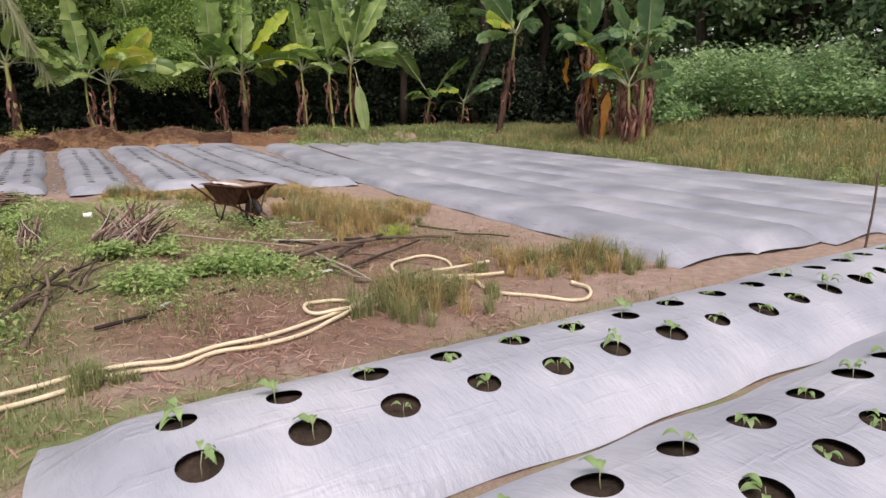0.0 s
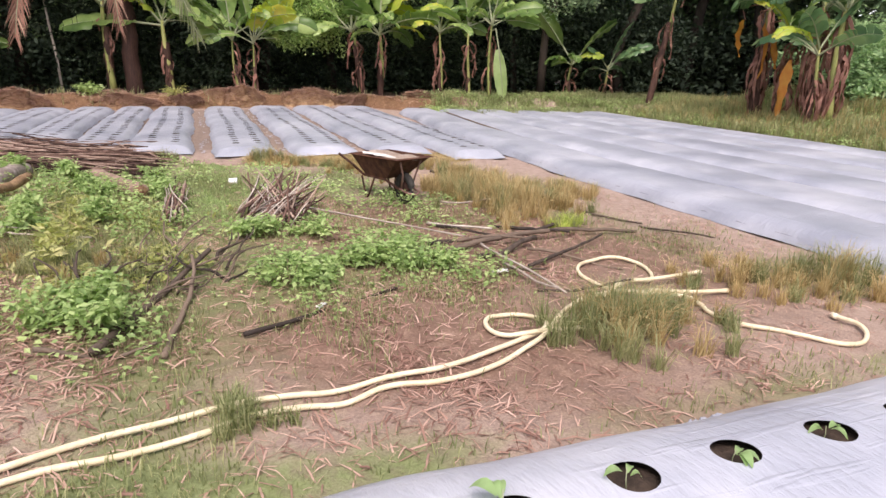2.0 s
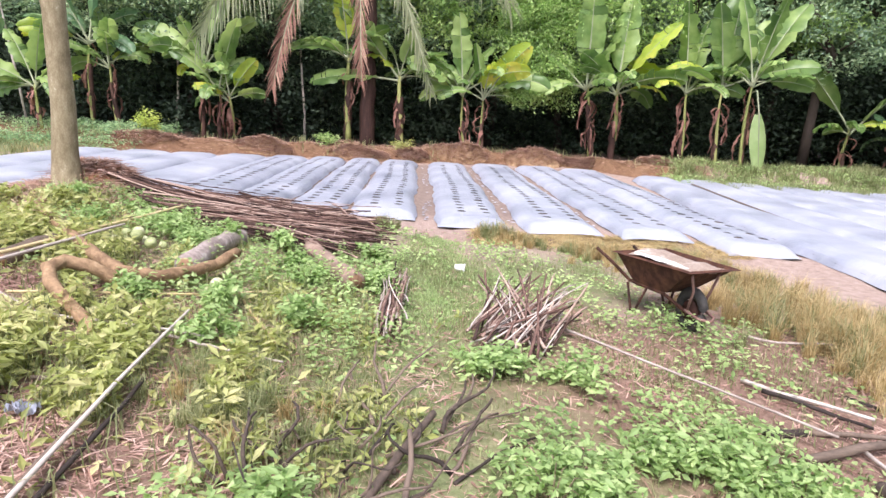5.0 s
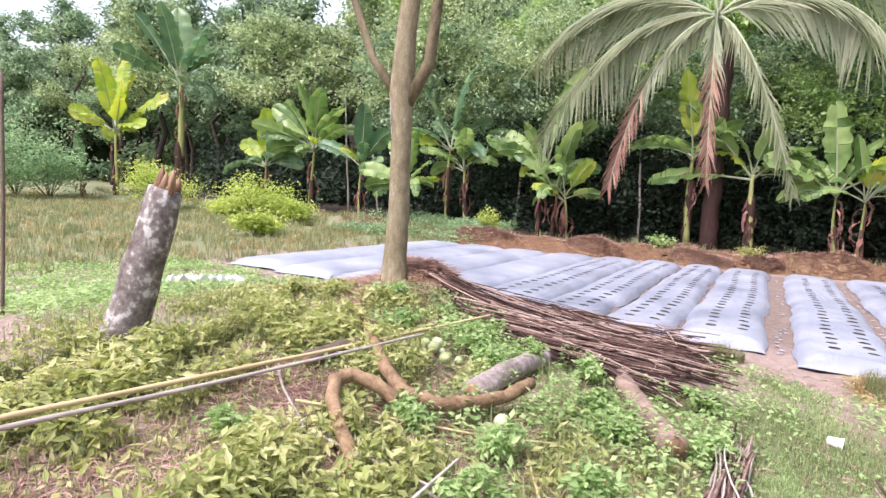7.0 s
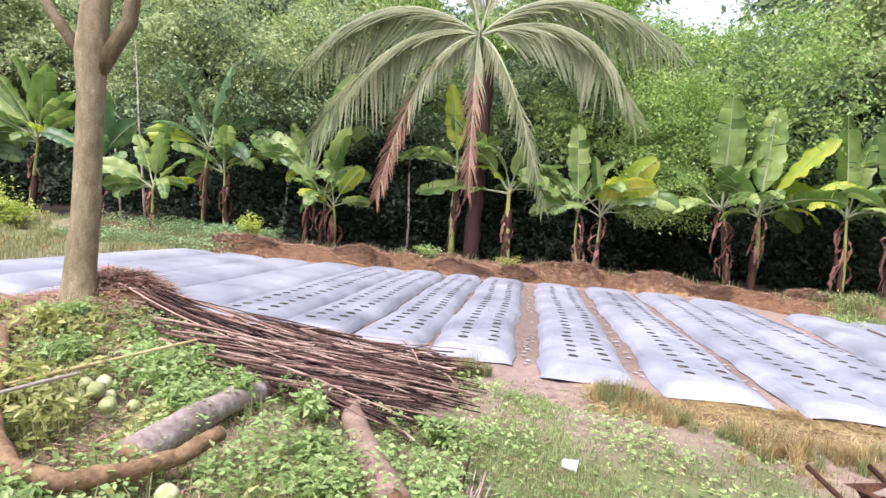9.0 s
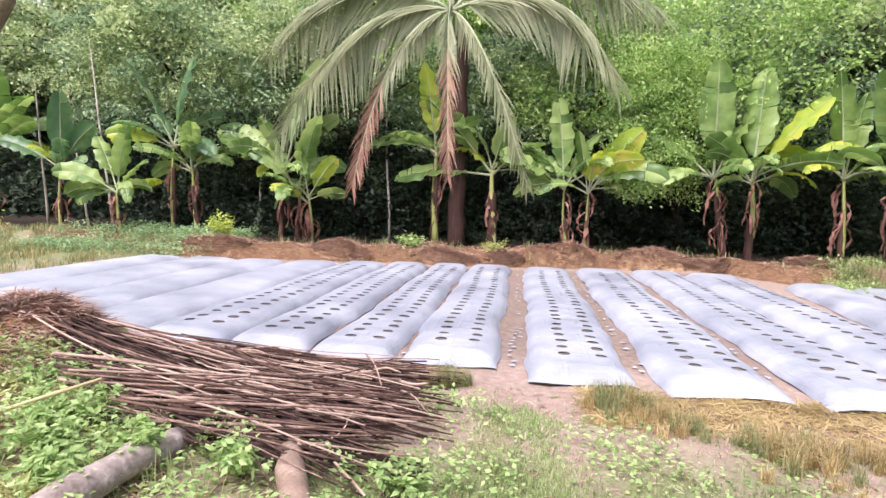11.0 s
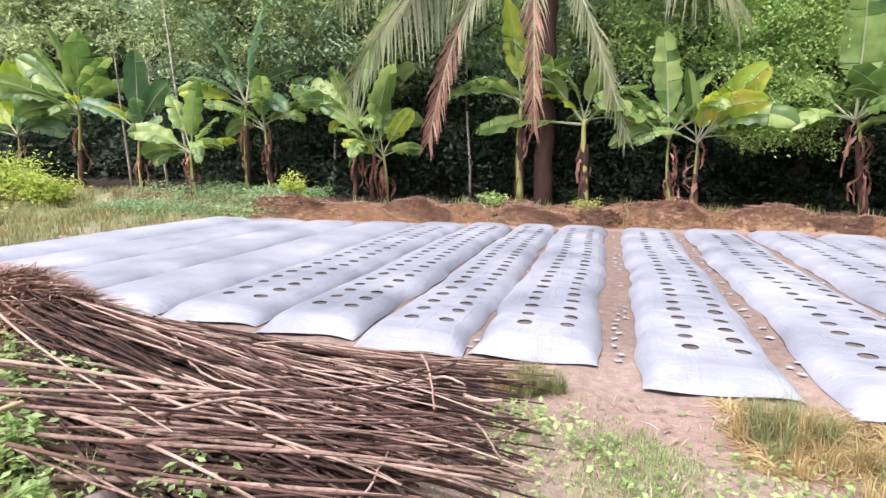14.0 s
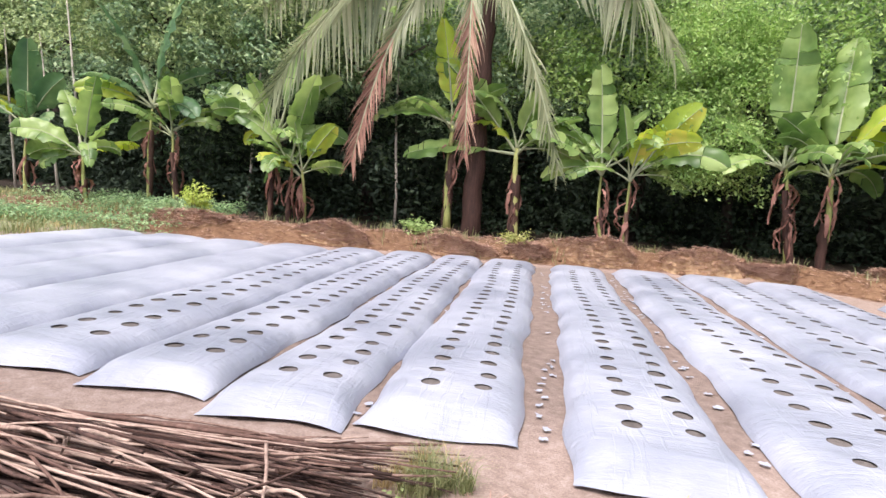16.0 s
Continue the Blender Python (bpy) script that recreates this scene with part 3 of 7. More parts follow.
# ---- mulched beds ----
def make_bed(name, label, length, left, right, height, holes=None, group="", fold=0.35, fill=0.035, full=(4.0, 0.7), cover=FILM):
    """left, right: functions of the way along (0 to length) that give the bed's two edges, in the thing's own x; y runs along.
    holes: (first, spacing, number, positions across 0 to 1, radius)."""
    bed = thing(name, (0, 0, 0), label, "mulch bed", group)
    ph = (length * 7.3 + left(0) * 3.1) % 6.0

    def spot(v, y, sink=0.0):
        l, r = left(y), right(y)
        endk = min(1.0, max(0.0, y / fold)) * min(1.0, max(0.0, (length - y) / fold))
        endk = min(1.0, 1.04 * endk) ** 0.85
        q = abs(2 * v - 1)
        prof = (1 - q ** full[0]) ** full[1] if q < 1 else 0.0
        pinch = 0.02 * (1 - endk) * (v - 0.5)
        tuck = q ** 3 * (0.022 * math.sin(y * 2.3 + 4 * ph + 2.6 * (v > 0.5)) + 0.012 * math.sin(y * 6.7 + ph + 1.9 * (v > 0.5)))
        x = l + (r - l) * v + pinch + 0.025 * math.sin(y * 1.1 + ph) + 0.006 * math.sin(y * 5.3 + 3 * v) + tuck * (1 if v > 0.5 else -1)
        z = height * prof * (0.12 + 0.88 * endk) * (1 + 0.03 * math.sin(y * 0.9 + ph) + 0.008 * math.sin(y * 4.9 + 5 * v))
        z += (0.0022 * math.sin(y * 7.1 + 6 * v + ph) * math.sin(y * 2.7 + 9 * v) + 0.0025 * math.sin(y * 13 + 4 * v + ph) + 0.0015 * math.sin(y * 31 + 9 * v)) * prof + 0.012
        return (x, y + 0.05 * math.sin(v * 5 + ph) * (1 - endk), z - sink)

    film, seg = Geo(), 8
    rows = sorted(set(holes[3])) if holes else []
    first, step, count, _, radius = holes if holes else (length, 1, 0, 0, 0)

    def grid(us, vs):
        k = len(film.v)
        for u in us:
            for v in vs:
                film.v.append(spot(v, u))
        m = len(vs)
        for i in range(len(us) - 1):
            for j in range(m - 1):
                film.f.append((k + i * m + j, k + i * m + j + 1, k + (i + 1) * m + j + 1, k + (i + 1) * m + j))

    fullv = list(np.linspace(0, 1, 25))
    if not holes:
        grid(list(np.linspace(0, length, int(length / 0.1))), fullv)
    else:
        half = 0.15
        y0, y1 = first - step / 2, first + step * (count - 0.5)
        va = [rows[0] - half, (rows[0] + rows[1]) / 2, rows[1] + half]
        side1, side2 = list(np.linspace(0, va[0], 7)), list(np.linspace(va[2], 1, 7))
        inner = list(np.linspace(va[0], va[1], seg + 1)) + list(np.linspace(va[1], va[2], seg + 1))[1:]
        allv = side1 + inner[1:] + side2[1:]
        grid(list(np.linspace(0, y0, max(4, int(y0 / 0.05)))), allv)
        grid(list(np.linspace(y1, length, max(4, int((length - y1) / 0.06)))), allv)
        us = list(np.linspace(y0, y1, count * seg + 1))
        grid(us, side1)
        grid(us, side2)
        rr = random.Random(int(ph * 1000))
        for i in range(count):
            for j in (0, 1):
                ua, ub, wa, wb = y0 + i * step, y0 + (i + 1) * step, va[j], va[j + 1]
                cu, cv = (ua + ub) / 2 + rr.uniform(-0.02, 0.02), rows[j] + rr.uniform(-0.012, 0.012)
                wide = right(cu) - left(cu)
                ring = [(ua + (ub - ua) * q / seg, wa) for q in range(seg)] + [(ub, wa + (wb - wa) * q / seg) for q in range(seg)]
                ring += [(ub - (ub - ua) * q / seg, wb) for q in range(seg)] + [(ua, wb - (wb - wa) * q / seg) for q in range(seg)]
                k, n, rad = len(film.v), len(ring), radius * rr.uniform(0.9, 1.08)
                for depth in (0, 0.45, 1):
                    for u, v in ring:
                        an = math.atan2((v - cv) * wide, u - cu)
                        hu, hv = cu + rad * math.cos(an), cv + rad * math.sin(an) / wide
                        p = spot(v + (hv - v) * depth, u + (hu - u) * depth)
                        film.v.append((p[0], p[1], p[2] + (0.003 if depth == 1 else 0)))
                for q in range(2):
                    for w in range(n):
                        film.f.append((k + q * n + w, k + (q + 1) * n + w, k + (q + 1) * n + (w + 1) % n, k + q * n + (w + 1) % n))
    bm = bmesh.new()
    me = film.mesh("film", cover)
    bm.from_mesh(me)
    bmesh.ops.remove_doubles(bm, verts=bm.verts, dist=0.0004)
    bm.to_mesh(me)
    bm.free()
    part("film", me, cover, bed)
    core = Geo()
    us, vs = list(np.linspace(0.06, length - 0.06, int(length / 0.12))), list(np.linspace(0.03, 0.97, 20))
    for u in us:
        for v in vs:
            p = spot(v, u, fill)
            core.v.append((p[0], p[1], p[2] + 0.006 * math.sin(u * 40) * math.sin(v * 37)))
    m = len(vs)
    for i in range(len(us) - 1):
        for j in range(m - 1):
            core.f.append((i * m + j, i * m + j + 1, (i + 1) * m + j + 1, (i + 1) * m + j))
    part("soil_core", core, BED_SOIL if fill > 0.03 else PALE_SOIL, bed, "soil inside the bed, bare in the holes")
    return bed


FIELD_TURN = Matrix(((ACROSS.x, ALONG.x, 0, 0), (ACROSS.y, ALONG.y, 0, 0), (0, 0, 1, 0), (0, 0, 0, 1)))


def field_bed(a0, a1, near, far, label, holes, height=0.15, curve=0.0):
    """near, far: the two edges across at the near and far end."""
    L = a1 - a0

    def edge(k):
        return lambda y: near[k] + (far[k] - near[k]) * (y / L) + (0.045 if k else -0.045) - curve * math.sin(math.pi * min(1, max(0, y / L)))
    h = (0.66, 0.34, int((L - 1.3) / 0.34), (0.37, 0.73), 0.07) if holes else None
    bed = make_bed("mulch_bed", label, L, edge(0), edge(1), height, h, "mulch beds of the field", 0.27, 0.01, (5.0, 0.75))
    bed.matrix_world = Matrix.Translation(fld(a0, 0, 0)) @ FIELD_TURN
    return bed


HOLED, PLAIN = "silver plastic mulch bed with two rows of empty planting holes", "unbroken silver plastic mulch bed without planting holes"
FIELD = [  # near end, far end, edges at near end, edges at far end, holes
    (0.6, 8.6, (-9.7, -8.55), (-9.7, -8.5), 0), (0.5, 8.8, (-8.45, -7.3), (-8.42, -7.25), 0), (0.4, 8.9, (-7.15, -6.05), (-7.15, -6.0), 0),
    (0.4, 9.2, (-5.9, -4.8), (-5.9, -4.72), 0), (0.4, 9.5, (-4.65, -3.62), (-4.65, -3.65), 1), (0.3, 9.8, (-3.46, -2.6), (-3.52, -2.6), 1),
    (0.1, 10.0, (-2.42, -1.56), (-2.42, -1.58), 1), (0.22, 10.2, (-1.44, -0.46), (-1.44, -0.46), 1), (-0.14, 10.2, (-0.03, 0.95), (-0.07, 0.98), 1),
    (-0.28, 10.5, (1.26, 2.32), (1.3, 2.45), 1), (-0.4, 10.8, (2.62, 3.6), (2.72, 3.95), 1), (-1.2, 10.6, (3.85, 4.75), (4.05, 5.3), 1)]
for a0, a1, near, far, holes in FIELD:
    field_bed(a0, a1, near, far, HOLED if holes else PLAIN, holes)
for k in range(6):
    field_bed(-8.5 - 0.12 * k, 9.0 - 0.3 * k, (5.0 + 1.24 * k, 6.2 + 1.24 * k), (5.95 + 1.14 * k, 7.07 + 1.14 * k), "long unbroken silver plastic mulch bed, creased", 0, 0.19, 0.45 - 0.06 * k)

# the two planted beds beside the start of the walk run across
PLANT_TURN = Matrix(((-ALONG.x, ACROSS.x, 0, 0), (-ALONG.y, ACROSS.y, 0, 0), (0, 0, 1, 0), (0, 0, 0, 1)))
HOLE_STEP = 0.466
for a_left, c0, n in ((-9.2, -0.48, 25), (-10.56, 0.0, 24)):
    first = 0.55 if n == 25 else 0.41
    bed = make_bed("mulch_bed", "silver plastic mulch bed planted with young seedlings", 12.3 - c0, lambda y: -0.06, lambda y: 1.27, 0.235,
                   (first, HOLE_STEP, n, (0.385, 0.665) if n == 25 else (0.315, 0.58), 0.092), "planted beds", 0.35, 0.04, (2.3, 0.85), BRIGHTENED_FILM)
    bed.matrix_world = Matrix.Translation(fld(a_left, c0, 0)) @ PLANT_TURN


# ---- seedlings in the planted beds ----
def seedling(seed):
    rng = random.Random(seed)
    s = thing("seedling", (0, 0, 0), "young green vegetable seedling in a mulch hole", "seedling", "seedlings in the planted beds")
    h = rng.uniform(0.09, 0.15)
    stem = Geo()
    stem.tube([(0, 0, -0.02), (0.008, 0.004, h * 0.5), (0.012, -0.006, h)], [0.0035, 0.003, 0.002], 6)
    part("stem", stem, MIDRIB, s)
    for k in range(rng.randint(3, 5)):
        leaf, an, L, z = Geo(), rng.uniform(0, 6.28), rng.uniform(0.055, 0.1), h * rng.uniform(0.6, 1.0)
        d, side = Vector((math.cos(an), math.sin(an), 0)), Vector((-math.sin(an), math.cos(an), 0))
        n = 6
        for i in range(n + 1):
            q = i / n
            w = L * 0.27 * math.sin(math.pi * min(1, q * 0.95 + 0.03)) ** 0.8
            p = Vector((0.01, 0, z)) + d * (0.02 + L * q) + Vector((0, 0, 0.03 * math.sin(q * 2.4) - 0.035 * q * q))
            leaf.v += [tuple(p + side * w + Vector((0, 0, w * 0.35))), tuple(p), tuple(p - side * w + Vector((0, 0, w * 0.35)))]
        for i in range(n):
            for j in (0, 1):
                leaf.f.append((i * 3 + j, i * 3 + j + 1, i * 3 + j + 4, i * 3 + j + 3))
        part("leaf", leaf, SEEDLING, s)
    return s


KINDS = [seedling(40 + k) for k in range(5)]
placed = 0
pick = random.Random(5)
for along, c0, n in ((-9.65, 0.07, 24), (-10.03, 0.07, 24), (-10.92, 0.41, 22), (-11.27, 0.41, 22)):
    for i in range(n):
        at = fld(along + pick.uniform(-0.02, 0.02), c0 + HOLE_STEP * i + pick.uniform(-0.025, 0.025), 0.185)
        m = Matrix.Translation(at) @ Matrix.Rotation(pick.uniform(0, 6.3), 4, "Z") @ Matrix.Scale(pick.uniform(0.65, 1.1), 4)
        if pick.random() < 0.1 and i > 1:
            continue
        if placed < 5:
            KINDS[placed].matrix_world = m
        else:
            copy_thing(KINDS[placed % 5], m)
        placed += 1


# ---- banana plants ----
def banana_leaf(plant, base, azimuth, lean, length, width, droop, material, rng, twist=0.0, torn=0.3, label=""):
    """An arching blade with a fold, a midrib and tears."""
    d = Vector((math.cos(azimuth) * math.sin(lean), math.sin(azimuth) * math.sin(lean), math.cos(lean)))
    side0 = Vector((-math.sin(azimuth), math.cos(azimuth), 0))
    n, p, pts = 22, Vector(base), []
    bend = droop / n
    for i in range(n + 1):
        pts.append((p.copy(), d.copy()))
        p = p + d * (length / n)
        q = i / n
        ax = d.cross(Vector((0, 0, -1)))
        if ax.length > 1e-3:
            d = (Matrix.Rotation(bend * (0.3 + 1.6 * q), 3, ax.normalized()) @ d).normalized()
    blade, rib, start = Geo(), Geo(), 5
    wave, rip = rng.uniform(0, 6.28), rng.uniform(0.04, 0.11)
    rib.tube([q[0] for q in pts], [0.03 * (1 - i / (n + 1)) ** 1.3 * length / 2.2 + 0.004 for i in range(n + 1)], 6)
    for sgn in (1, -1):
        gap, sag, prev = 0.0, 0.0, None
        for i in range(start, n):
            q0, q1 = (i - start) / (n - start), (i + 1 - start) / (n - start)
            if rng.random() < torn:
                sag, prev = rng.uniform(-0.1, 0.55) * torn * 2, None
                gap = 0.14
            quad = []
            for q, (pp, dd) in ((q0 + gap * (q1 - q0), pts[i]), (q1, pts[i + 1])):
                w = width * 0.5 * max(0.02, min(1, q * 4)) ** 0.6 * max(0.05, 1 - q ** 5) ** 0.55 * (1 + 0.05 * math.sin(q * 23 + wave))
                tw = Matrix.Rotation(twist * (0.4 + q), 3, dd)
                s = tw @ (side0 * sgn)
                up = tw @ dd.cross(side0)
                if up.z < 0:
                    up = -up
                at = pp + dd * (length / n) * (gap if q == q0 + gap * (q1 - q0) and gap else 0)
                ripple = rip * math.sin(q * 31 + wave + sgn)
                quad.append([at, at + s * w * 0.5 + up * w * (0.24 + 0.4 * ripple), at + s * w * 0.97 + up * w * (0.10 - sag + 1.6 * ripple) + dd * 0.04])
            gap = 0.0
            k = len(blade.v)
            if prev is None:
                blade.v += [tuple(x) for x in quad[0]] + [tuple(x) for x in quad[1]]
                a, b = k, k + 3
            else:
                blade.v += [tuple(x) for x in quad[1]]
                a, b = prev, k
            for j in (0, 1):
                blade.f.append((a + j, a + j + 1, b + j + 1, b + j))
            prev = b
    leaf = part("leaf", blade, material, plant, label)
    part("midrib", rib, MIDRIB if material not in (DEAD_LEAF, ORANGE_LEAF) else DEAD_LEAF, leaf)


def dead_rag(plant, at, length, width, rng, material=DEAD_LEAF):
    """A withered leaf that hangs down along the stem."""
    g, an = Geo(), rng.uniform(0, 6.28)
    out = Vector((math.cos(an), math.sin(an), 0))
    side = Vector((-out.y, out.x, 0))
    spread, sway = rng.uniform(0.08, 0.26), rng.uniform(-0.2, 0.2)
    for i in range(9):
        q = i / 8
        p = Vector(at) + out * (0.05 + spread * math.sin(q * 2.6)) + side * sway * q * q + Vector((0, 0, 0.1 * math.sin(q * 3.1) - length * q))
        w = width * (0.3 + 0.7 * math.sin(math.pi * q ** 0.8)) * rng.uniform(0.5, 1.2)
        for j in range(4):
            g.v.append(tuple(p + side * w * (j / 3 - 0.5) + out * rng.uniform(-0.05, 0.05)))
    for i in range(8):
        for j in range(3):
            g.f.append((i * 4 + j, i * 4 + j + 1, i * 4 + j + 5, i * 4 + j + 4))
    part("dead_leaf", g, material, plant, "withered hanging leaf")


BIG_AZ = math.atan2(ACROSS.y, ACROSS.x)
VIEW_AZ = math.atan2(-ALONG.y, -ALONG.x)


def banana(a, c, stem, leaves, seed, material=BANANA, thick=0.09, lean=0.0, rags=2, old=False, label="", extra=()):
    """leaves: (slant to the across side in degrees, length, droop); extra: (slant, length, droop, material)."""
    rng = random.Random(seed)
    big = 1.24 if -13 < c < 3 else 1.12
    stem, leaves, extra = stem * 1.1, [(q[0], q[1] * big, *q[2:]) for q in leaves], [(q[0], q[1] * 1.1, *q[2:]) for q in extra]
    base = fld(a, c)
    base.z = gz(base.x, base.y) - 0.05
    p = thing("banana_plant", base, label or "banana plant with broad green leaves and a brown sheathed stem", "banana plant", "banana plants along the forest edge")
    top = Vector((ACROSS.x * lean, ACROSS.y * lean, stem))
    body, skin = Geo(), Geo()
    pts = [top * q + Vector((0.05 * math.sin(q * 4 + seed), 0.05 * math.cos(q * 3 + seed), 0)) for q in (0, 0.15, 0.35, 0.55, 0.75, 0.9, 1.0)]
    thick *= 0.62
    body.tube(pts, [thick * k for k in (1.25, 1.08, 0.95, 0.85, 0.72, 0.62, 0.5)], 10)
    part("pseudostem", body, STEM, p)
    for k in range(5 if old else 3):
        q0 = 0.02 + 0.12 * k
        sk = Geo()
        sk.tube([top * (q0 + 0.15 * j) + Vector((rng.uniform(-0.02, 0.02), rng.uniform(-0.02, 0.02), 0)) for j in (0, 0.5, 1.0, 1.5)], [thick * (1.32 - 0.3 * q0) * f for f in (1.0, 1.1, 1.04, 0.9)], 9, False, 0.16, rng)
        part("sheath", sk, OLD_STEM, p, "peeling brown sheath")
    crown = Vector(pts[-1])
    for slant, length, droop, *mat in [*leaves, *extra]:
        j = rng.uniform(0.25, 1.0) * rng.choice((1, 1, -1))
        az_side = BIG_AZ if slant >= 0 else BIG_AZ + math.pi
        turn = (VIEW_AZ - az_side + math.pi) % (2 * math.pi) - math.pi
        azm = az_side + turn * min(1, abs(j)) * (0.85 if abs(slant) < 25 else 0.35) * (1 if j > 0 else -1)
        mt = mat[0] if mat else (BANANA_YELLOW if rng.random() < 0.06 else material)
        banana_leaf(p, crown - Vector((0, 0, rng.uniform(0, 0.25) * min(1, stem / 2))), azm, radians(abs(slant)) + 0.06, length, length * rng.uniform(0.28, 0.37), droop, mt, rng, rng.choice((-1, 1)) * (rng.uniform(0.5, 1.1) if abs(slant) > 25 else rng.uniform(0, 0.4)), rng.uniform(0.06, 0.3))
    for _ in range(5 if stem > 1.6 else 3):
        banana_leaf(p, crown - Vector((0, 0, 0.2)), rng.uniform(0, 6.28), rng.uniform(0.45, 1.25), rng.uniform(1.3, 2.2), rng.uniform(0.4, 0.58), rng.uniform(0.7, 1.8), rng.choice((material, material, material, material, material, material, BANANA_YELLOW)), rng, rng.uniform(-0.8, 0.8), 0.45)
    for _ in range(2 * rags + 3):
        up = rng.uniform(0.35, 0.97)
        dead_rag(p, crown * up, min(stem * up * 0.85, rng.uniform(0.35, 1.0) * (1.9 if rags > 12 else 1)), rng.uniform(0.05, 0.14), rng)
    return p


FAN = [(-70, 1.5, 0.7), (-38, 1.8, 0.6), (-12, 1.9, 0.2), (14, 1.8, 0.3), (42, 1.7, 0.7), (72, 1.5, 0.8)]
banana(11.3, -12.3, 1.3, [(-75, 1.7, 0.7), (-50, 1.6, 0.9), (-25, 1.6, 0.3), (5, 1.7, 0.2), (35, 1.3, 0.6), (70, 1.2, 0.7), (-88, 1.5, 0.4)], 1)
banana(12.6, -11.3, 2.7, [(-20, 2.4, 0.3), (5, 2.5, 0.2), (40, 1.5, 0.7), (-60, 1.6, 0.8), (75, 1.4, 1.0)], 2, BANANA_SHADED, old=True)
banana(12.6, -10.4, 2.2, [(-10, 1.6, 0.2), (18, 1.5, 0.8), (-65, 1.4, 1.3), (50, 1.1, 1.4)], 3, old=True, lean=-0.35)
banana(12.4, -7.6, 2.2, [(-55, 2.4, 0.35), (-40, 1.5, 1.3), (10, 3.0, 0.15), (28, 1.9, 0.6), (60, 1.6, 0.9), (-15, 1.5, 0.4)], 4, extra=[(-60, 0.9, 2.2, BANANA_YELLOW)], old=True)
banana(12.3, -7.05, 1.5, [(-30, 1.6, 0.8), (15, 1.9, 0.3)], 5, old=True)
banana(12.2, -6.62, 1.35, [(-8, 1.35, 0.1), (30, 1.25, 0.3), (65, 1.1, 0.6), (-45, 1.0, 0.8)], 6, rags=4, label="small banana plant with a collar of withered red leaves")
banana(13.0, -1.1, 2.3, [(-80, 2.6, 0.45), (-35, 2.4, 0.2), (-10, 1.7, 1.6), (40, 1.3, 1.7), (75, 1.6, 1.3), (20, 1.4, 0.4)], 7, old=True, thick=0.16)
banana(13.2, -2.9, 2.6, [(-15, 2.2, 0.15), (-65, 2.2, 0.9), (30, 1.5, 0.8)], 8, old=True, thick=0.15)
banana(12.3, 1.15, 1.75, [(-5, 2.1, 0.1), (-50, 1.8, 0.5), (55, 1.9, 0.6), (25, 1.6, 0.4), (-80, 1.3, 0.9)], 9, lean=-0.2, thick=0.075)
banana(12.3, 1.75, 1.7, [(30, 1.9, 0.3), (50, 1.9, 1.3), (-12, 1.5, 0.2), (-45, 1.5, 0.7), (75, 1.3, 1.0)], 10, lean=-0.15, thick=0.07)
banana(12.3, 5.55, 2.3, [(-4, 2.9, 0.1), (-42, 2.5, 0.35), (25, 2.2, 0.4), (55, 1.7, 0.9), (-70, 1.5, 1.2)], 11, lean=-0.45, rags=7, old=True, thick=0.11)
banana(12.3, 6.2, 2.25, [(4, 3.0, 0.1), (28, 2.6, 0.3), (-35, 1.8, 0.6), (60, 2.0, 0.8), (-70, 1.3, 1.2)], 12, rags=3, thick=0.13, extra=[(15, 1.0, 2.6)])
banana(11.8, 8.4, 2.3, [(-6, 2.6, 0.1), (-55, 1.9, 0.5), (12, 2.3, 0.15), (35, 1.9, 0.5), (70, 1.6, 0.9)], 13, rags=3, old=True)
banana(11.2, 9.3, 2.4, [(-14, 2.4, 0.2), (8, 2.8, 0.1), (30, 2.5, 0.3), (62, 2.5, 0.45), (-50, 1.6, 0.8)], 14, rags=3)
bent = banana(10.6, 9.9, 2.6, [(-10, 2.6, 0.15), (25, 2.6, 0.2), (80, 1.6, 0.5), (10, 2.4, 0.15)], 15, label="banana plant with one long leaf that hangs to the ground")
pale, ribs = Geo(), Geo()
for i in range(15):
    q = i / 14
    c0 = Vector((-ALONG.x * 0.42 + ACROSS.x * (0.1 + 0.28 * q), -ALONG.y * 0.42 + ACROSS.y * (0.1 + 0.28 * q), 1.85 - 1.8 * q))
    wd = 0.27 * math.sin(math.pi * min(0.97, 0.06 + q * 0.9)) ** 0.6
    for k in (-1, -0.5, 0, 0.5, 1):
        pale.v.append((c0.x + ACROSS.x * wd * k - ALONG.x * 0.07 * (1 - abs(k)), c0.y + ACROSS.y * wd * k - ALONG.y * 0.07 * (1 - abs(k)), c0.z + 0.02 * math.sin(i * 2.1 + 3 * k)))
for i in range(14):
    for k in range(4):
        pale.f.append((i * 5 + k, i * 5 + k + 1, i * 5 + k + 6, i * 5 + k + 5))
ribs.tube([(0.02, 0.02, 2.5), (-ALONG.x * 0.35, -ALONG.y * 0.35, 2.55), *[Vector(pale.v[i * 5 + 2]) for i in (0, 3, 6, 9, 12)]], [0.03, 0.028, 0.024, 0.02, 0.016, 0.012, 0.008], 6)
hanging = part("leaf", pale, BANANA_PALE, bent, "long pale green leaf hanging to the ground")
part("midrib", ribs, MIDRIB, hanging)
banana(12.0, 14.2, 1.4, [(-32, 2.6, 0.15), (35, 2.3, 0.35), (-70, 1.0, 0.8), (60, 1.2, 0.8)], 16)
banana(12.0, 16.0, 1.3, [(15, 1.9, 0.3), (50, 1.8, 0.5), (-40, 1.3, 0.7), (75, 1.3, 0.8)], 17, BANANA_SHADED)
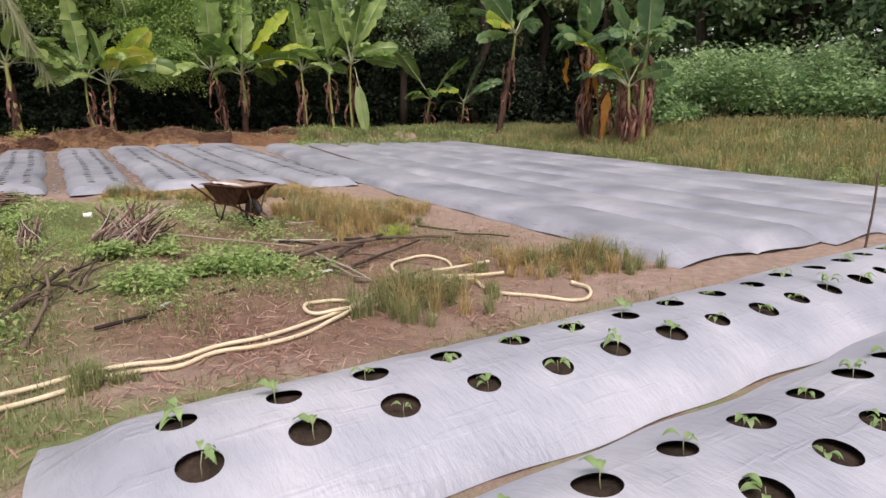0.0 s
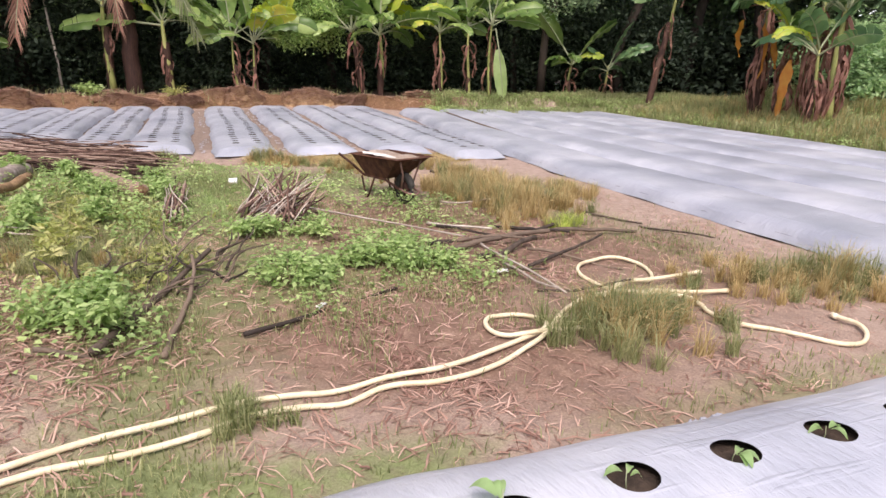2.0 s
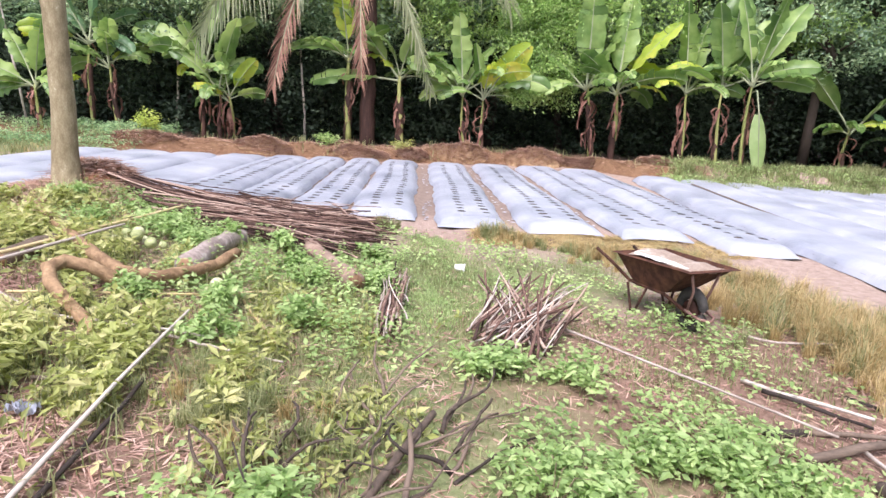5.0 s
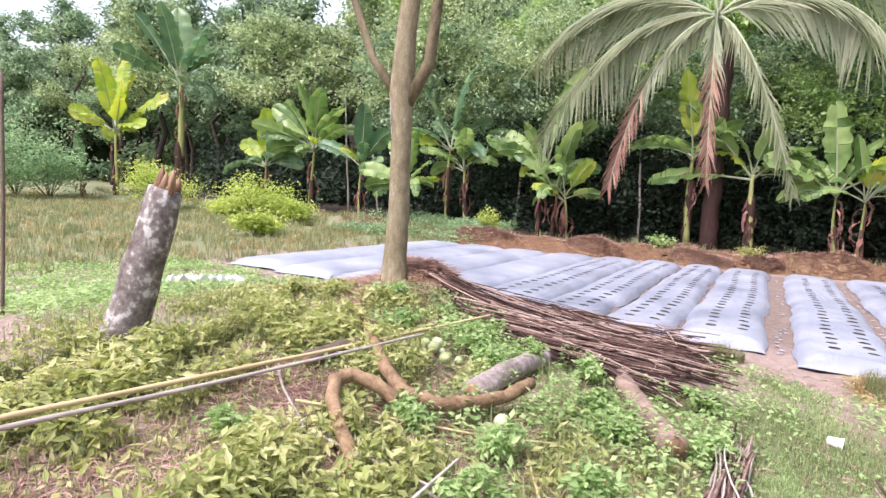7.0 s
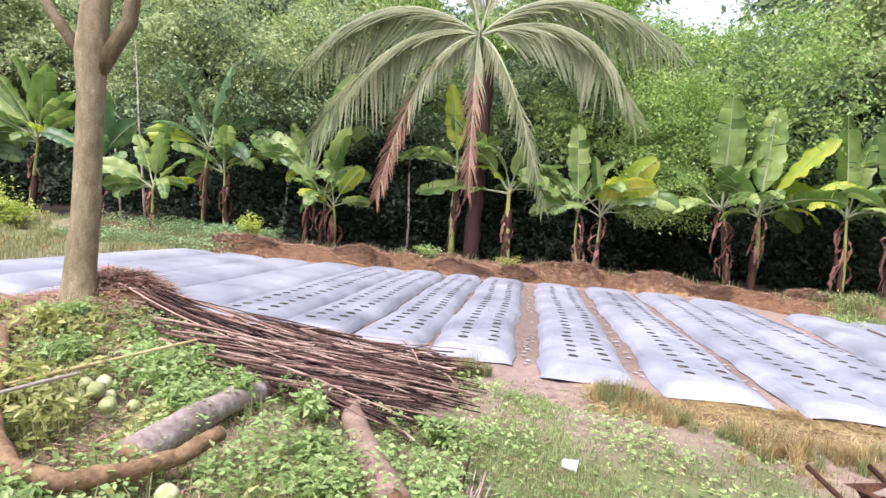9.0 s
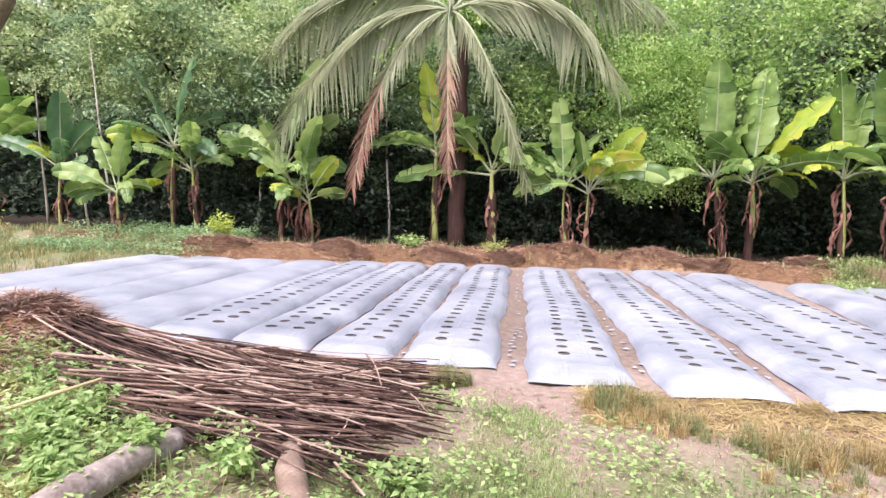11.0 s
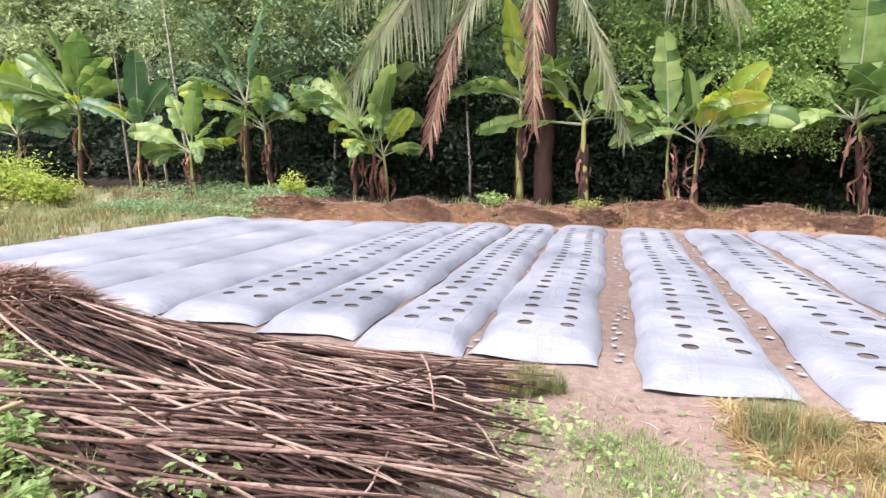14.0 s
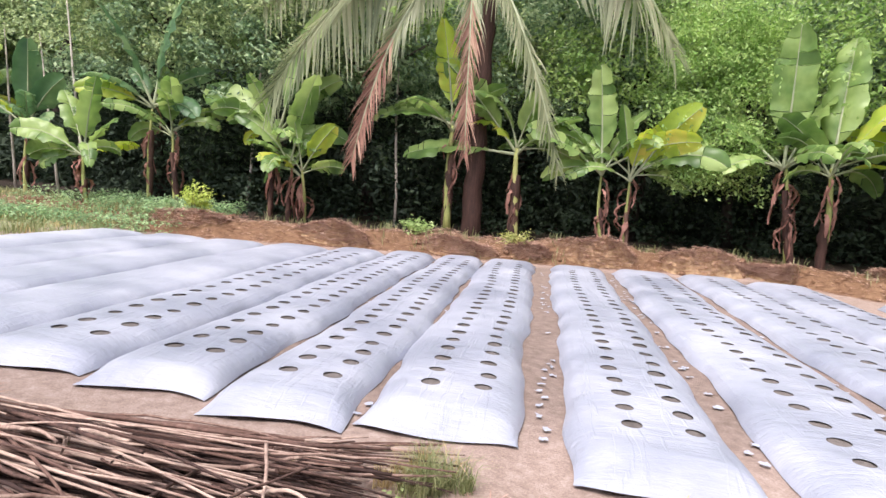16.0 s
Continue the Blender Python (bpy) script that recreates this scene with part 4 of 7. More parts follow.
banana(7.6, 14.8, 3.6, [(-70, 2.3, 0.5), (-45, 2.2, 0.4), (-15, 2.2, 0.2), (35, 1.9, 0.8), (-88, 1.9, 0.5)], 18, BANANA_SHADED, lean=0.7, old=True, thick=0.13, rags=3)
banana(3.1, 15.0, 3.0, [(-60, 1.8, 0.8), (10, 2.2, 0.3), (50, 1.9, 0.7), (-20, 2.0, 0.3)], 19, BANANA_SHADED, old=True, thick=0.17, rags=15, label="old banana plant hung with orange dead leaves")
banana(1.6, 15.3, 2.9, [(-30, 2.0, 0.5), (20, 2.2, 0.3), (65, 1.9, 0.8)], 20, BANANA_SHADED, old=True, thick=0.15, rags=16)
banana(0.9, 15.2, 2.8, [(-10, 2.0, 0.3), (40, 1.8, 0.8)], 21, BANANA_SHADED, old=True, thick=0.16, rags=16)
banana(2.3, 14.9, 2.2, [(-25, 1.6, 0.6), (15, 1.9, 0.3), (60, 1.4, 1.2)], 31, thick=0.09, rags=8, old=True, lean=0.3)
banana(1.1, 14.8, 1.9, [(-40, 1.5, 0.8), (25, 1.8, 0.4)], 32, BANANA_SHADED, thick=0.09, rags=8, old=True)
hung = random.Random(41)
for a, c, z, ln, wd in ((3.15, 14.2, 2.9, 1.0, 0.26), (2.9, 14.6, 2.75, 1.5, 0.36), (1.9, 14.75, 1.75, 1.5, 0.34), (2.6, 14.7, 2.4, 0.9, 0.2)):
    at = fld(a, c)
    at.z = gz(at.x, at.y)
    g = thing("dead_banana_leaf", at, "orange and yellow dead banana leaf hanging from a bent stalk", "banana leaf", "orange dead leaves")
    dead_rag(g, Vector((0, 0, z)), ln, wd, hung, ORANGE_LEAF)
    st = Geo()
    st.tube([(0, 0, z), (-0.1, 0.06, z + 0.3), (-ACROSS.x * -0.5, -ACROSS.y * -0.5, z + 0.45)], [0.014, 0.018, 0.022], 6)
    part("stalk", st, DEAD_LEAF, g)
# beyond the far corner, by the clearing
banana(13.6, -18.6, 2.6, [(-50, 2.4, 1.2), (25, 2.4, 0.9), (55, 2.4, 0.6), (-28, 2.2, 0.2), (-85, 2.2, 0.3), (-60, 2.6, 0.4), (-35, 2.6, 0.5), (-8, 2.6, 0.3), (12, 2.5, 0.2), (45, 2.0, 0.9), (70, 1.7, 1.5), (-75, 2.0, 0.9)], 22, thick=0.14)
banana(13.6, -21.4, 1.8, [(-45, 2.2, 0.7), (5, 2.4, 0.2), (50, 2.2, 0.5), (-70, 2.3, 0.5), (-20, 2.4, 0.3), (30, 2.2, 0.6), (60, 1.8, 1.2)], 23, BANANA_SHADED)
banana(13.0, -26.4, 5.2, [(-55, 3.4, 0.3), (-30, 3.6, 0.2), (-8, 3.4, 0.1), (18, 3.4, 0.2), (42, 3.4, 0.3), (60, 3.2, 0.3), (85, 2.8, 0.5)], 24, BANANA_SHADED, thick=0.28, rags=4)
banana(12.0, -29.8, 3.0, [(-15, 3.0, 0.3), (8, 2.8, 0.2), (32, 2.8, 0.2), (-60, 3.0, 0.4), (-30, 3.4, 0.2), (-5, 3.6, 0.1), (20, 3.4, 0.2), (45, 3.2, 0.4), (70, 2.6, 0.6), (-80, 2.4, 0.6)], 25, BANANA_YELLOW, thick=0.16, rags=3, label="yellowing banana plant by the clearing")
banana(11.0, -31.0, 1.0, [(-60, 1.8, 0.4), (0, 2.0, 0.2), (55, 1.8, 0.6)], 26, BANANA_SHADED)
banana(12.8, -15.4, 2.0, [(-50, 2.0, 0.6), (0, 2.2, 0.2), (40, 2.0, 0.5), (75, 1.5, 0.9)], 27, BANANA_SHADED)


# ---- coconut palm ----
def palm_frond(palm, base, mid, tip, leaflet, material, rng, dead_from=2.0, label=""):
    base, mid, tip = Vector(base), Vector(mid), Vector(tip)

    def at(q):
        return base * (1 - q) ** 2 + mid * 2 * q * (1 - q) + tip * q * q
    rib, green, dry = Geo(), Geo(), Geo()
    rib.tube([at(i / 16) for i in range(17)], [0.05 * (1 - i / 17) + 0.008 for i in range(17)], 6)
    n = 110
    for i in range(8, n + 1):
        q = i / n
        p, d = at(q), (at(min(1, q + 0.02)) - at(q - 0.02)).normalized()
        flat = d.cross(Vector((0, 0, 1)))
        flat = flat.normalized() if flat.length > 0.05 else Vector((ACROSS.x, ACROSS.y, 0))
        L = (1.75 if dead_from < 1 else 1.7) * leaflet * (0.35 + 0.75 * math.sin(math.pi * (0.12 + 0.8 * q)) ** 0.8) * rng.uniform(0.7, 1.15)
        if rng.random() < 0.05:
            continue
        for sgn in (1, -1):
            low = Vector((0, 0, -1)) + d * d.z
            k = float(ease(0.65, 0.95, abs(d.z)))
            wing = (low.normalized() if low.length > 0.05 else flat) * (0.95 if sgn > 0 else 0.3) * (1 - k) + Vector((ACROSS.x, ACROSS.y, 0)) * sgn * k * rng.uniform(0.2, 0.52)
            front = Vector((-ALONG.x, -ALONG.y, 0)) * (0.15 if sgn > 0 else 0.45)
            out = (wing + front + d * (0.62 + 0.4 * k) + Vector((0, 0, rng.uniform(-0.1, 0.1)))).normalized()
            sag = 0.12 + 0.3 * k
            w, s = (0.042 + 0.016 * k) * rng.uniform(0.8, 1.2), d
            k = 0
            g = dry if q + rng.uniform(-0.06, 0.06) > dead_from else green
            k, pp = len(g.v), p
            for j in range(5):
                r = j / 4
                ww = w * (1 - r ** 2 * 0.9)
                g.v += [tuple(pp + s * ww), tuple(pp - s * ww)]
                out = (out + Vector((rng.uniform(-0.04, 0.04), rng.uniform(-0.04, 0.04), -sag * r - 0.02))).normalized()
                pp = pp + out * L / 4
            for j in range(4):
                g.f.append((k + 2 * j, k + 2 * j + 1, k + 2 * j + 3, k + 2 * j + 2))
    fr = part("frond", rib, MIDRIB if dead_from > 0.2 else DEAD_LEAF, palm, label)
    if green.v:
        part("blade", green, material, fr)
    if dry.v:
        part("dry_blade", dry, PALM_DEAD, fr)


def build_palm():
    rng = random.Random(77)
    foot = fld(13.4, -2.25)
    foot.z = gz(foot.x, foot.y) - 0.1
    p = thing("coconut_palm", foot, "coconut palm with drooping fronds and brown hanging ones", "palm tree")
    trunk = Geo()
    trunk.tube([(0.03 * math.sin(i), 0.02 * math.cos(i * 2), 7.0 * i / 24) for i in range(25)], [(0.27 - 0.004 * i) * (1 + 0.06 * (i % 2)) for i in range(25)], 14, True, 0.05, rng)
    part("trunk", trunk, OLD_STEM, p)

    def v(c, z, a=0.0):
        q = fld(13.0 + a, c, z) - foot
        return q
    top = v(-2.6, 7.5)
    rows = [((-5.4, 8.2, -0.4), (-7.6, 3.6, -1.0), 1.15, 2.0), ((-5.6, 9.6, 0.2), (-8.4, 6.4, 0.0), 1.2, 2.0), ((-4.3, 7.0, -1.2), (-5.1, 2.1, -1.6), 0.6, 0.62),
            ((-2.6, 8.3, -1.4), (-2.3, 2.4, -1.8), 0.64, 0.62), ((-1.5, 6.9, -1.3), (-0.1, 2.3, -1.3), 0.62, 2.0), ((0.9, 8.9, -0.6), (2.3, 5.2, -1.0), 1.15, 2.0),
            ((-0.3, 10.2, 0.4), (3.6, 7.6, 0.2), 1.2, 2.0), ((-3.4, 10.8, 0.2), (-5.2, 10.6, 0.6), 1.1, 2.0), ((-2.2, 11.0, 0.5), (-0.8, 11.4, 0.9), 1.1, 2.0), ((-2.7, 9.6, 2.0), (-2.8, 7.2, 4.5), 1.1, 2.0)]
    for m, t, leaflet, dead in rows:
        palm_frond(p, top, v(*m), v(*t), leaflet, PALM, rng, dead, "frond withering to pink brown at its tip" if dead < 1 else "")


build_palm()


# ---- trees ----
def crown_points(rng, centres, per, spread):
    pts = [c + rng.normal(size=(per, 3)) * np.array([spread, spread, spread * 0.6]) * rng.uniform(0.6, 1.3) for c in centres]
    return np.concatenate(pts)


def forest_tree(seed, height, width, leaves, size, bare=0.35, name="forest_tree", label="tall forest tree with dense dark foliage", leafing=CROWN):
    rng = np.random.default_rng(seed)
    r2 = random.Random(seed)
    t = thing(name, (0, 0, 0), label, "tree", "trees of the forest edge")
    trunk = Geo()
    sway = [Vector((r2.uniform(-0.2, 0.2) * i, r2.uniform(-0.2, 0.2) * i, height * 0.9 * i / 6)) for i in range(7)]
    trunk.tube(sway, [0.16 * (1 - i / 7.5) + 0.02 for i in range(7)], 9, True, 0.1, r2)
    tips = []
    for k in range(15):
        q = r2.uniform(bare, 1.0)
        i = min(5, int(q * 6))
        b = sway[i].lerp(sway[i + 1], q * 6 - i)
        an, out = r2.uniform(0, 6.28), width * r2.uniform(0.45, 1.0) * (1.15 - 0.5 * q)
        e = b + Vector((math.cos(an) * out, math.sin(an) * out, r2.uniform(0.0, 1.2)))
        m = b.lerp(e, 0.5) + Vector((0, 0, 0.25))
        trunk.tube([b, m, e], [0.05, 0.03, 0.012], 6)
        tips += [np.array(e), np.array(b.lerp(e, 0.6)), np.array(b.lerp(e, 0.8)) + rng.normal(size=3) * 0.4]
    tips.append(np.array(sway[-1]))
    part("trunk", trunk, DARK_BARK, t)
    pts = crown_points(rng, tips, leaves // len(tips), width * 0.125)
    v, f = leaf_cloud(pts, rng.uniform(0.6, 1.3, len(pts)) * size, rng, 0.35, 0.5, 0.25)
    part("crown", fast_mesh("crown", v, f, leafing), leafing, t)
    return t


def plant(kind_list, rows):
    used = set()
    for k, a, c, turn, scale in rows:
        at = fld(a, c)
        at.z = gz(at.x, at.y) - 0.1
        m = Matrix.Translation(at) @ Matrix.Rotation(turn, 4, "Z") @ Matrix.Scale(scale, 4)
        if k in used:
            copy_thing(kind_list[k], m)
        else:
            kind_list[k].matrix_world = m
            used.add(k)


TREES = [forest_tree(1, 9.0, 2.6, 8500, 0.21, 0.45), forest_tree(2, 10.0, 2.8, 8500, 0.2, 0.45, leafing=CROWN_LIGHT, label="forest tree with light olive foliage"), forest_tree(3, 8.0, 3.0, 9000, 0.27, 0.05),
         forest_tree(4, 11.0, 3.0, 8500, 0.24, 0.3), forest_tree(5, 8.5, 2.2, 8000, 0.16, 0.42, leafing=CREEPER, label="forest tree overgrown with bright creepers")]
rt = random.Random(11)
rows = []
c = -70.0
while c < 34:
    e = float(np.interp(c, EDGE_C, EDGE_A))
    if c < -17:
        e += 4
    # the row at 27 is added to block light from behind the woods
    for back in (7.6, 10.5, 14.5, 20.0, 27.0):
        k = 2 if back > 13 else rt.choice((0, 0, 1, 3, 3)) if back > 8 else rt.choice((0, 1, 1, 4))
        if -30 < c < -19 and back < 14:
            k = 1
        rows.append((k, e + back + rt.uniform(-1.2, 1.2), c + rt.uniform(-1.3, 1.3), rt.uniform(0, 6.28), rt.uniform(0.85, 1.15) * (1 + 0.012 * back) * (1.06 if c < -24 else 1.25 if c < -15 else 1.0)))
    c += 4.0
for a in range(-26, 9, 5):
    for c in (27, 32, 38):
        rows.append((rt.choice((0, 1, 2, 3)), a + rt.uniform(-1.5, 1.5), c + rt.uniform(-1.5, 1.5) - 0.2 * a, rt.uniform(0, 6.28), rt.uniform(0.9, 1.2)))
for a, c in ((-3, 28), (1, 29), (5, 27), (9, 26), (-7, 30), (4, 33), (9, 32), (-1, 35), (13, 25), (14, 30), (-2, 25.5), (2, 26), (5.5, 24.5), (-6, 26.5), (0, 27.5), (4, 28.5)):
    rows.append((rt.choice((2, 2, 3)), a, c, rt.uniform(0, 6.28), rt.uniform(1.1, 1.35)))
plant(TREES, rows)

# slender pale stems before the dark of the woods
rs0 = random.Random(91)
for a, c, h, lean in ((13.5, -14.0, 6.6, -0.9), (13.7, -16.6, 5.2, -0.5), (13.6, -15.0, 5.0, -0.8), (14.2, -9.2, 6.4, 0.4), (14.4, -4.6, 6.0, -0.3)):
    at = fld(a, c)
    at.z = gz(at.x, at.y) - 0.08
    s = thing("sapling", at, "slender pale-barked sapling at the forest edge", "sapling", "pale saplings")
    g = Geo()
    g.tube([(ACROSS.x * lean * q + 0.05 * math.sin(q * 9), ACROSS.y * lean * q, h * q) for q in (0, 0.2, 0.4, 0.6, 0.8, 1.0)], [0.045, 0.042, 0.038, 0.032, 0.024, 0.012], 8, True, 0.06, rs0)
    part("stem", g, GREY_POLE, s)
    rn = np.random.default_rng(int(h * 100))
    tip = np.array([ACROSS.x * lean, ACROSS.y * lean, h])
    v, f = leaf_cloud(crown_points(rn, [tip, tip * 0.93, tip * 0.97 + 0.3], 120, 0.3), rn.uniform(0.08, 0.16, 360), rn, 0.4, 0.5, 0.2)
    part("crown", fast_mesh("crown", v, f, CROWN_LIGHT), CROWN_LIGHT, s)

# woods that close the place, far round it
ring_v, ring_f = [], []
for i in range(481):
    an = 2 * math.pi * i / 480
    for j in range(7):
        rad = 66 + 1.0 * math.sin(i * 0.7 + j) + 2 * math.sin(i * 0.21)
        zz = -1 + j * (8 + 1.2 * math.sin(i * 0.31) + 0.9 * math.sin(i * 0.83)) / 6
        ring_v.append((-7 + rad * math.cos(an), 11 + rad * math.sin(an), zz))
for i in range(480):
    for j in range(6):
        ring_f.append((i * 7 + j, i * 7 + j + 1, i * 7 + j + 8, i * 7 + j + 7))
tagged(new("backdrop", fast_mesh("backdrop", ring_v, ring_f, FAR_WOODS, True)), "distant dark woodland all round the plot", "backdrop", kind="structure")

# undergrowth behind the bananas and creepers that hang over the edge
rng = np.random.default_rng(21)


def thicket(name, a_range, c_range, z_range, clumps, per, spread, size, material, label, category, hang=0.1, kind="stuff"):
    ctr = np.column_stack([rng.uniform(*a_range, clumps), rng.uniform(*c_range, clumps)])
    e = np.interp(ctr[:, 1], EDGE_C, EDGE_A)
    x = ORIGIN.x + (ctr[:, 0] + e) * ALONG.x + ctr[:, 1] * ACROSS.x
    y = ORIGIN.y + (ctr[:, 0] + e) * ALONG.y + ctr[:, 1] * ACROSS.y
    z = ground_z(x, y) + rng.uniform(*z_range, clumps)
    pts = crown_points(rng, np.column_stack([x, y, z]), per, spread)
    pts[:, 2] = np.maximum(pts[:, 2], ground_z(pts[:, 0], pts[:, 1]) + 0.02)
    v, f = leaf_cloud(pts, rng.uniform(0.6, 1.4, len(pts)) * size, rng, 0.4, 0.5, hang)
    return stuff(name, (v, f), material, label, category)


# these leaves carry the forest's shade in their colour and fill the gaps
thicket("undergrowth", (4.0, 8.5), (-15, 11), (0.05, 0.6), 150, 50, 0.3, 0.15, SHADED_UNDERSTORY, "leafy undergrowth beneath the forest trees, shade in its leaf colour", "undergrowth")
thicket("undergrowth", (4.6, 7.0), (-17, 10.5), (0.4, 3.9), 450, 60, 0.42, 0.2, SHADED_UNDERSTORY, "tall shaded bushes behind the banana plants", "undergrowth")
thicket("undergrowth", (7.6, 10.0), (10, 20), (0.4, 4.2), 240, 60, 0.45, 0.2, SHADED_UNDERSTORY, "tall shaded bushes behind the grassy corner", "undergrowth")
thicket("undergrowth", (9, 17), (-34, 28), (0.0, 3.2), 900, 45, 0.8, 0.36, SHADED_UNDERSTORY, "deep shaded undergrowth far inside the forest", "undergrowth")
thicket("canopy_edge", (3.9, 6.0), (-17, 15), (3.3, 7.4), 420, 85, 0.27, 0.16, CROWN, "dense dark foliage that overhangs the banana plants", "foliage", 0.3)
thicket("creeper_curtain", (1.5, 2.5), (2.2, 4.9), (1.7, 6.2), 210, 90, 0.24, 0.1, CREEPER, "bright green creepers hanging over dead branches", "creeper", 0.5)
thicket("creeper_curtain", (3.0, 5.2), (-0.5, 8.5), (3.8, 8.4), 230, 80, 0.42, 0.15, CREEPER, "creepers climbing high in the forest edge", "creeper", 0.4)
thicket("creeper_curtain", (4.0, 6.4), (-16, -5), (4.3, 8.6), 240, 90, 0.36, 0.13, CROWN_LIGHT, "olive tree foliage hanging at the forest edge", "creeper", 0.3)


# ---- shrubs ----
def shrub(name, a, c, radius, height, leaves, size, material, label, seed, group=""):
    r = np.random.default_rng(seed)
    at = fld(a, c)
    at.z = gz(at.x, at.y)
    s = thing(name, at, label, "shrub", group)
    tips = []
    for k in range(14 if radius > 0.3 else 6):
        an, out, h = r.uniform(0, 6.28), radius * r.uniform(0.2, 0.95), height * r.uniform(0.4, 1.0)
        tip = Vector((math.cos(an) * out, math.sin(an) * out, h * (1.1 - 0.35 * out / radius)))
        stem = Geo()
        stem.tube([(0, 0, -0.05), tip * 0.5 + Vector((0, 0, 0.08)), tip], [0.022 * min(1, radius), 0.015 * min(1, radius), 0.006 * min(1, radius)], 5)
        part("stem", stem, BARK, s)
        tips += [np.array(tip), np.array(tip) * 0.72]
    pts = crown_points(r, tips, leaves // len(tips), radius * 0.22)
    pts[:, 2] = np.maximum(pts[:, 2], 0.03)
    v, f = leaf_cloud(pts, r.uniform(0.6, 1.4, len(pts)) * size, r, 0.55, 0.5, 0.05)
    part("foliage", fast_mesh("foliage", v, f, material), material, s)
    return s


BLUE, YEL = "dense blue-green shrub on the grassy bank", "lime green leafy shrub beside the clearing"
for i, (a, c, r, h) in enumerate([(3.4, 18.6, 1.7, 2.0), (1.2, 19.4, 1.9, 2.4), (-0.8, 20.4, 2.0, 2.6), (-3.0, 21.0, 2.0, 2.3), (-5.2, 21.4, 2.0, 2.2), (3.6, 21.5, 2.2, 3.0), (0.4, 23.0, 2.4, 3.2), (-3.4, 24.0, 2.4, 3.0), (2.0, 17.6, 1.0, 1.2)]):
    shrub("shrub", a, c, r, h, 4200, 0.17, SHRUB, BLUE, 100 + i, "shrubs on the bank")
for i, (a, c, r, h) in enumerate([(9.8, -18.2, 1.7, 1.8), (10.2, -16.7, 1.0, 1.0), (9.8, -24.0, 1.8, 1.9), (10.6, -20.0, 1.0, 0.8), (5.2, -13.6, 0.6, 0.6)]):
    shrub("shrub", a, c, r, h, 3600, 0.12, LIME, YEL, 120 + i, "lime shrubs")
shrub("shrub", 10.6, -8.7, 0.38, 0.75, 700, 0.09, LIME, "small lime green sapling on the red earth bank", 131)
shrub("shrub", 12.0, -3.5, 0.4, 0.4, 500, 0.1, WEED, "small green bush under the palm", 132)
shrub("shrub", 11.6, -0.9, 0.4, 0.4, 500, 0.08, WEED_OLIVE, "low weedy bush on the red earth bank", 133)
for i, (a, c, r, h) in enumerate([(9.0, -33.0, 2.6, 4.6), (9.2, -30.6, 1.8, 3.0), (6.0, -31.0, 2.0, 3.4), (3.0, -30.0, 2.0, 3.0)]):
    shrub("shrub", a, c, r, h, 3600, 0.16, SHRUB, "tall bush at the far side of the clearing", 140 + i, "bushes by the clearing")


# ---- the tree by the stick pile ----
def yard_tree():
    rng = np.random.default_rng(8)
    r2 = random.Random(8)
    at = on_ground(-9.2, 6.86, -0.1)
    t = thing("yard_tree", at, "slender grey-brown tree forking into three limbs, mounded roots", "tree")
    trunk = Geo()
    trunk.tube([(0.02, 0.0, 0), (0.0, 0.0, 0.12), (0.0, 0.0, 0.4), (0.015, 0.01, 0.9), (-0.01, 0.0, 1.4), (-0.03, 0.0, 1.9), (-0.05, -0.02, 2.25), (-0.04, 0.0, 2.9), (0.03, 0.05, 3.8), (0.05, 0.1, 5.2), (0.0, 0.2, 7.0)],
               [0.2, 0.155, 0.13, 0.12, 0.115, 0.115, 0.14, 0.11, 0.1, 0.08, 0.04], 14, True, 0.03, r2)
    part("trunk", trunk, BARK, t)
    tips = [np.array((0.0, 0.2, 7.0))]
    for pts, r in (([(-0.06, -0.03, 2.15), (-0.3, -0.3, 2.6), (-0.5, -0.55, 3.4), (-0.75, -0.9, 4.6), (-1.2, -1.4, 6.0)], 0.055), ([(0.0, 0.03, 2.1), (0.13, 0.22, 2.55), (0.16, 0.28, 3.4), (0.3, 0.5, 4.6), (0.8, 1.2, 6.0)], 0.08)):
        limb = Geo()
        limb.tube(pts, [r, r * 0.85, r * 0.75, r * 0.6, r * 0.3], 10, True, 0.04, r2)
        part("limb", limb, BARK, t)
        tips += [np.array(pts[-1]), np.array(pts[-2])]
    twig = Geo()
    for k in range(12):
        b = Vector(tips[k % len(tips)])
        e = b + Vector((r2.uniform(-1.6, 1.6), r2.uniform(-1.6, 1.6), r2.uniform(-0.2, 1.0)))
        twig.tube([b, b.lerp(e, 0.5) + Vector((0, 0, 0.15)), e], [0.03, 0.018, 0.008], 6)
        tips += [np.array(e), np.array(b.lerp(e, 0.6))]
    part("twig_spray", twig, BARK, t)
    pts = crown_points(rng, [q for q in tips if q[2] > 5.0], 260, 0.5)
    v, f = leaf_cloud(pts, rng.uniform(0.06, 0.12, len(pts)), rng, 0.5, 0.4, 0.2)
    part("crown", fast_mesh("crown", v, f, SHRUB), SHRUB, t)
    spray = crown_points(rng, [np.array((0.7, 0.75, 4.15)), np.array((0.95, 0.9, 3.95)), np.array((1.2, 1.0, 3.85)), np.array((0.9, 1.05, 4.3))], 180, 0.16)
    v, f = leaf_cloud(spray, rng.uniform(0.04, 0.08, len(spray)), rng, 0.7, 0.35, 0.2)
    part("low_spray", fast_mesh("low_spray", v, f, SHRUB), SHRUB, t, "feathery low leaf spray")


yard_tree()


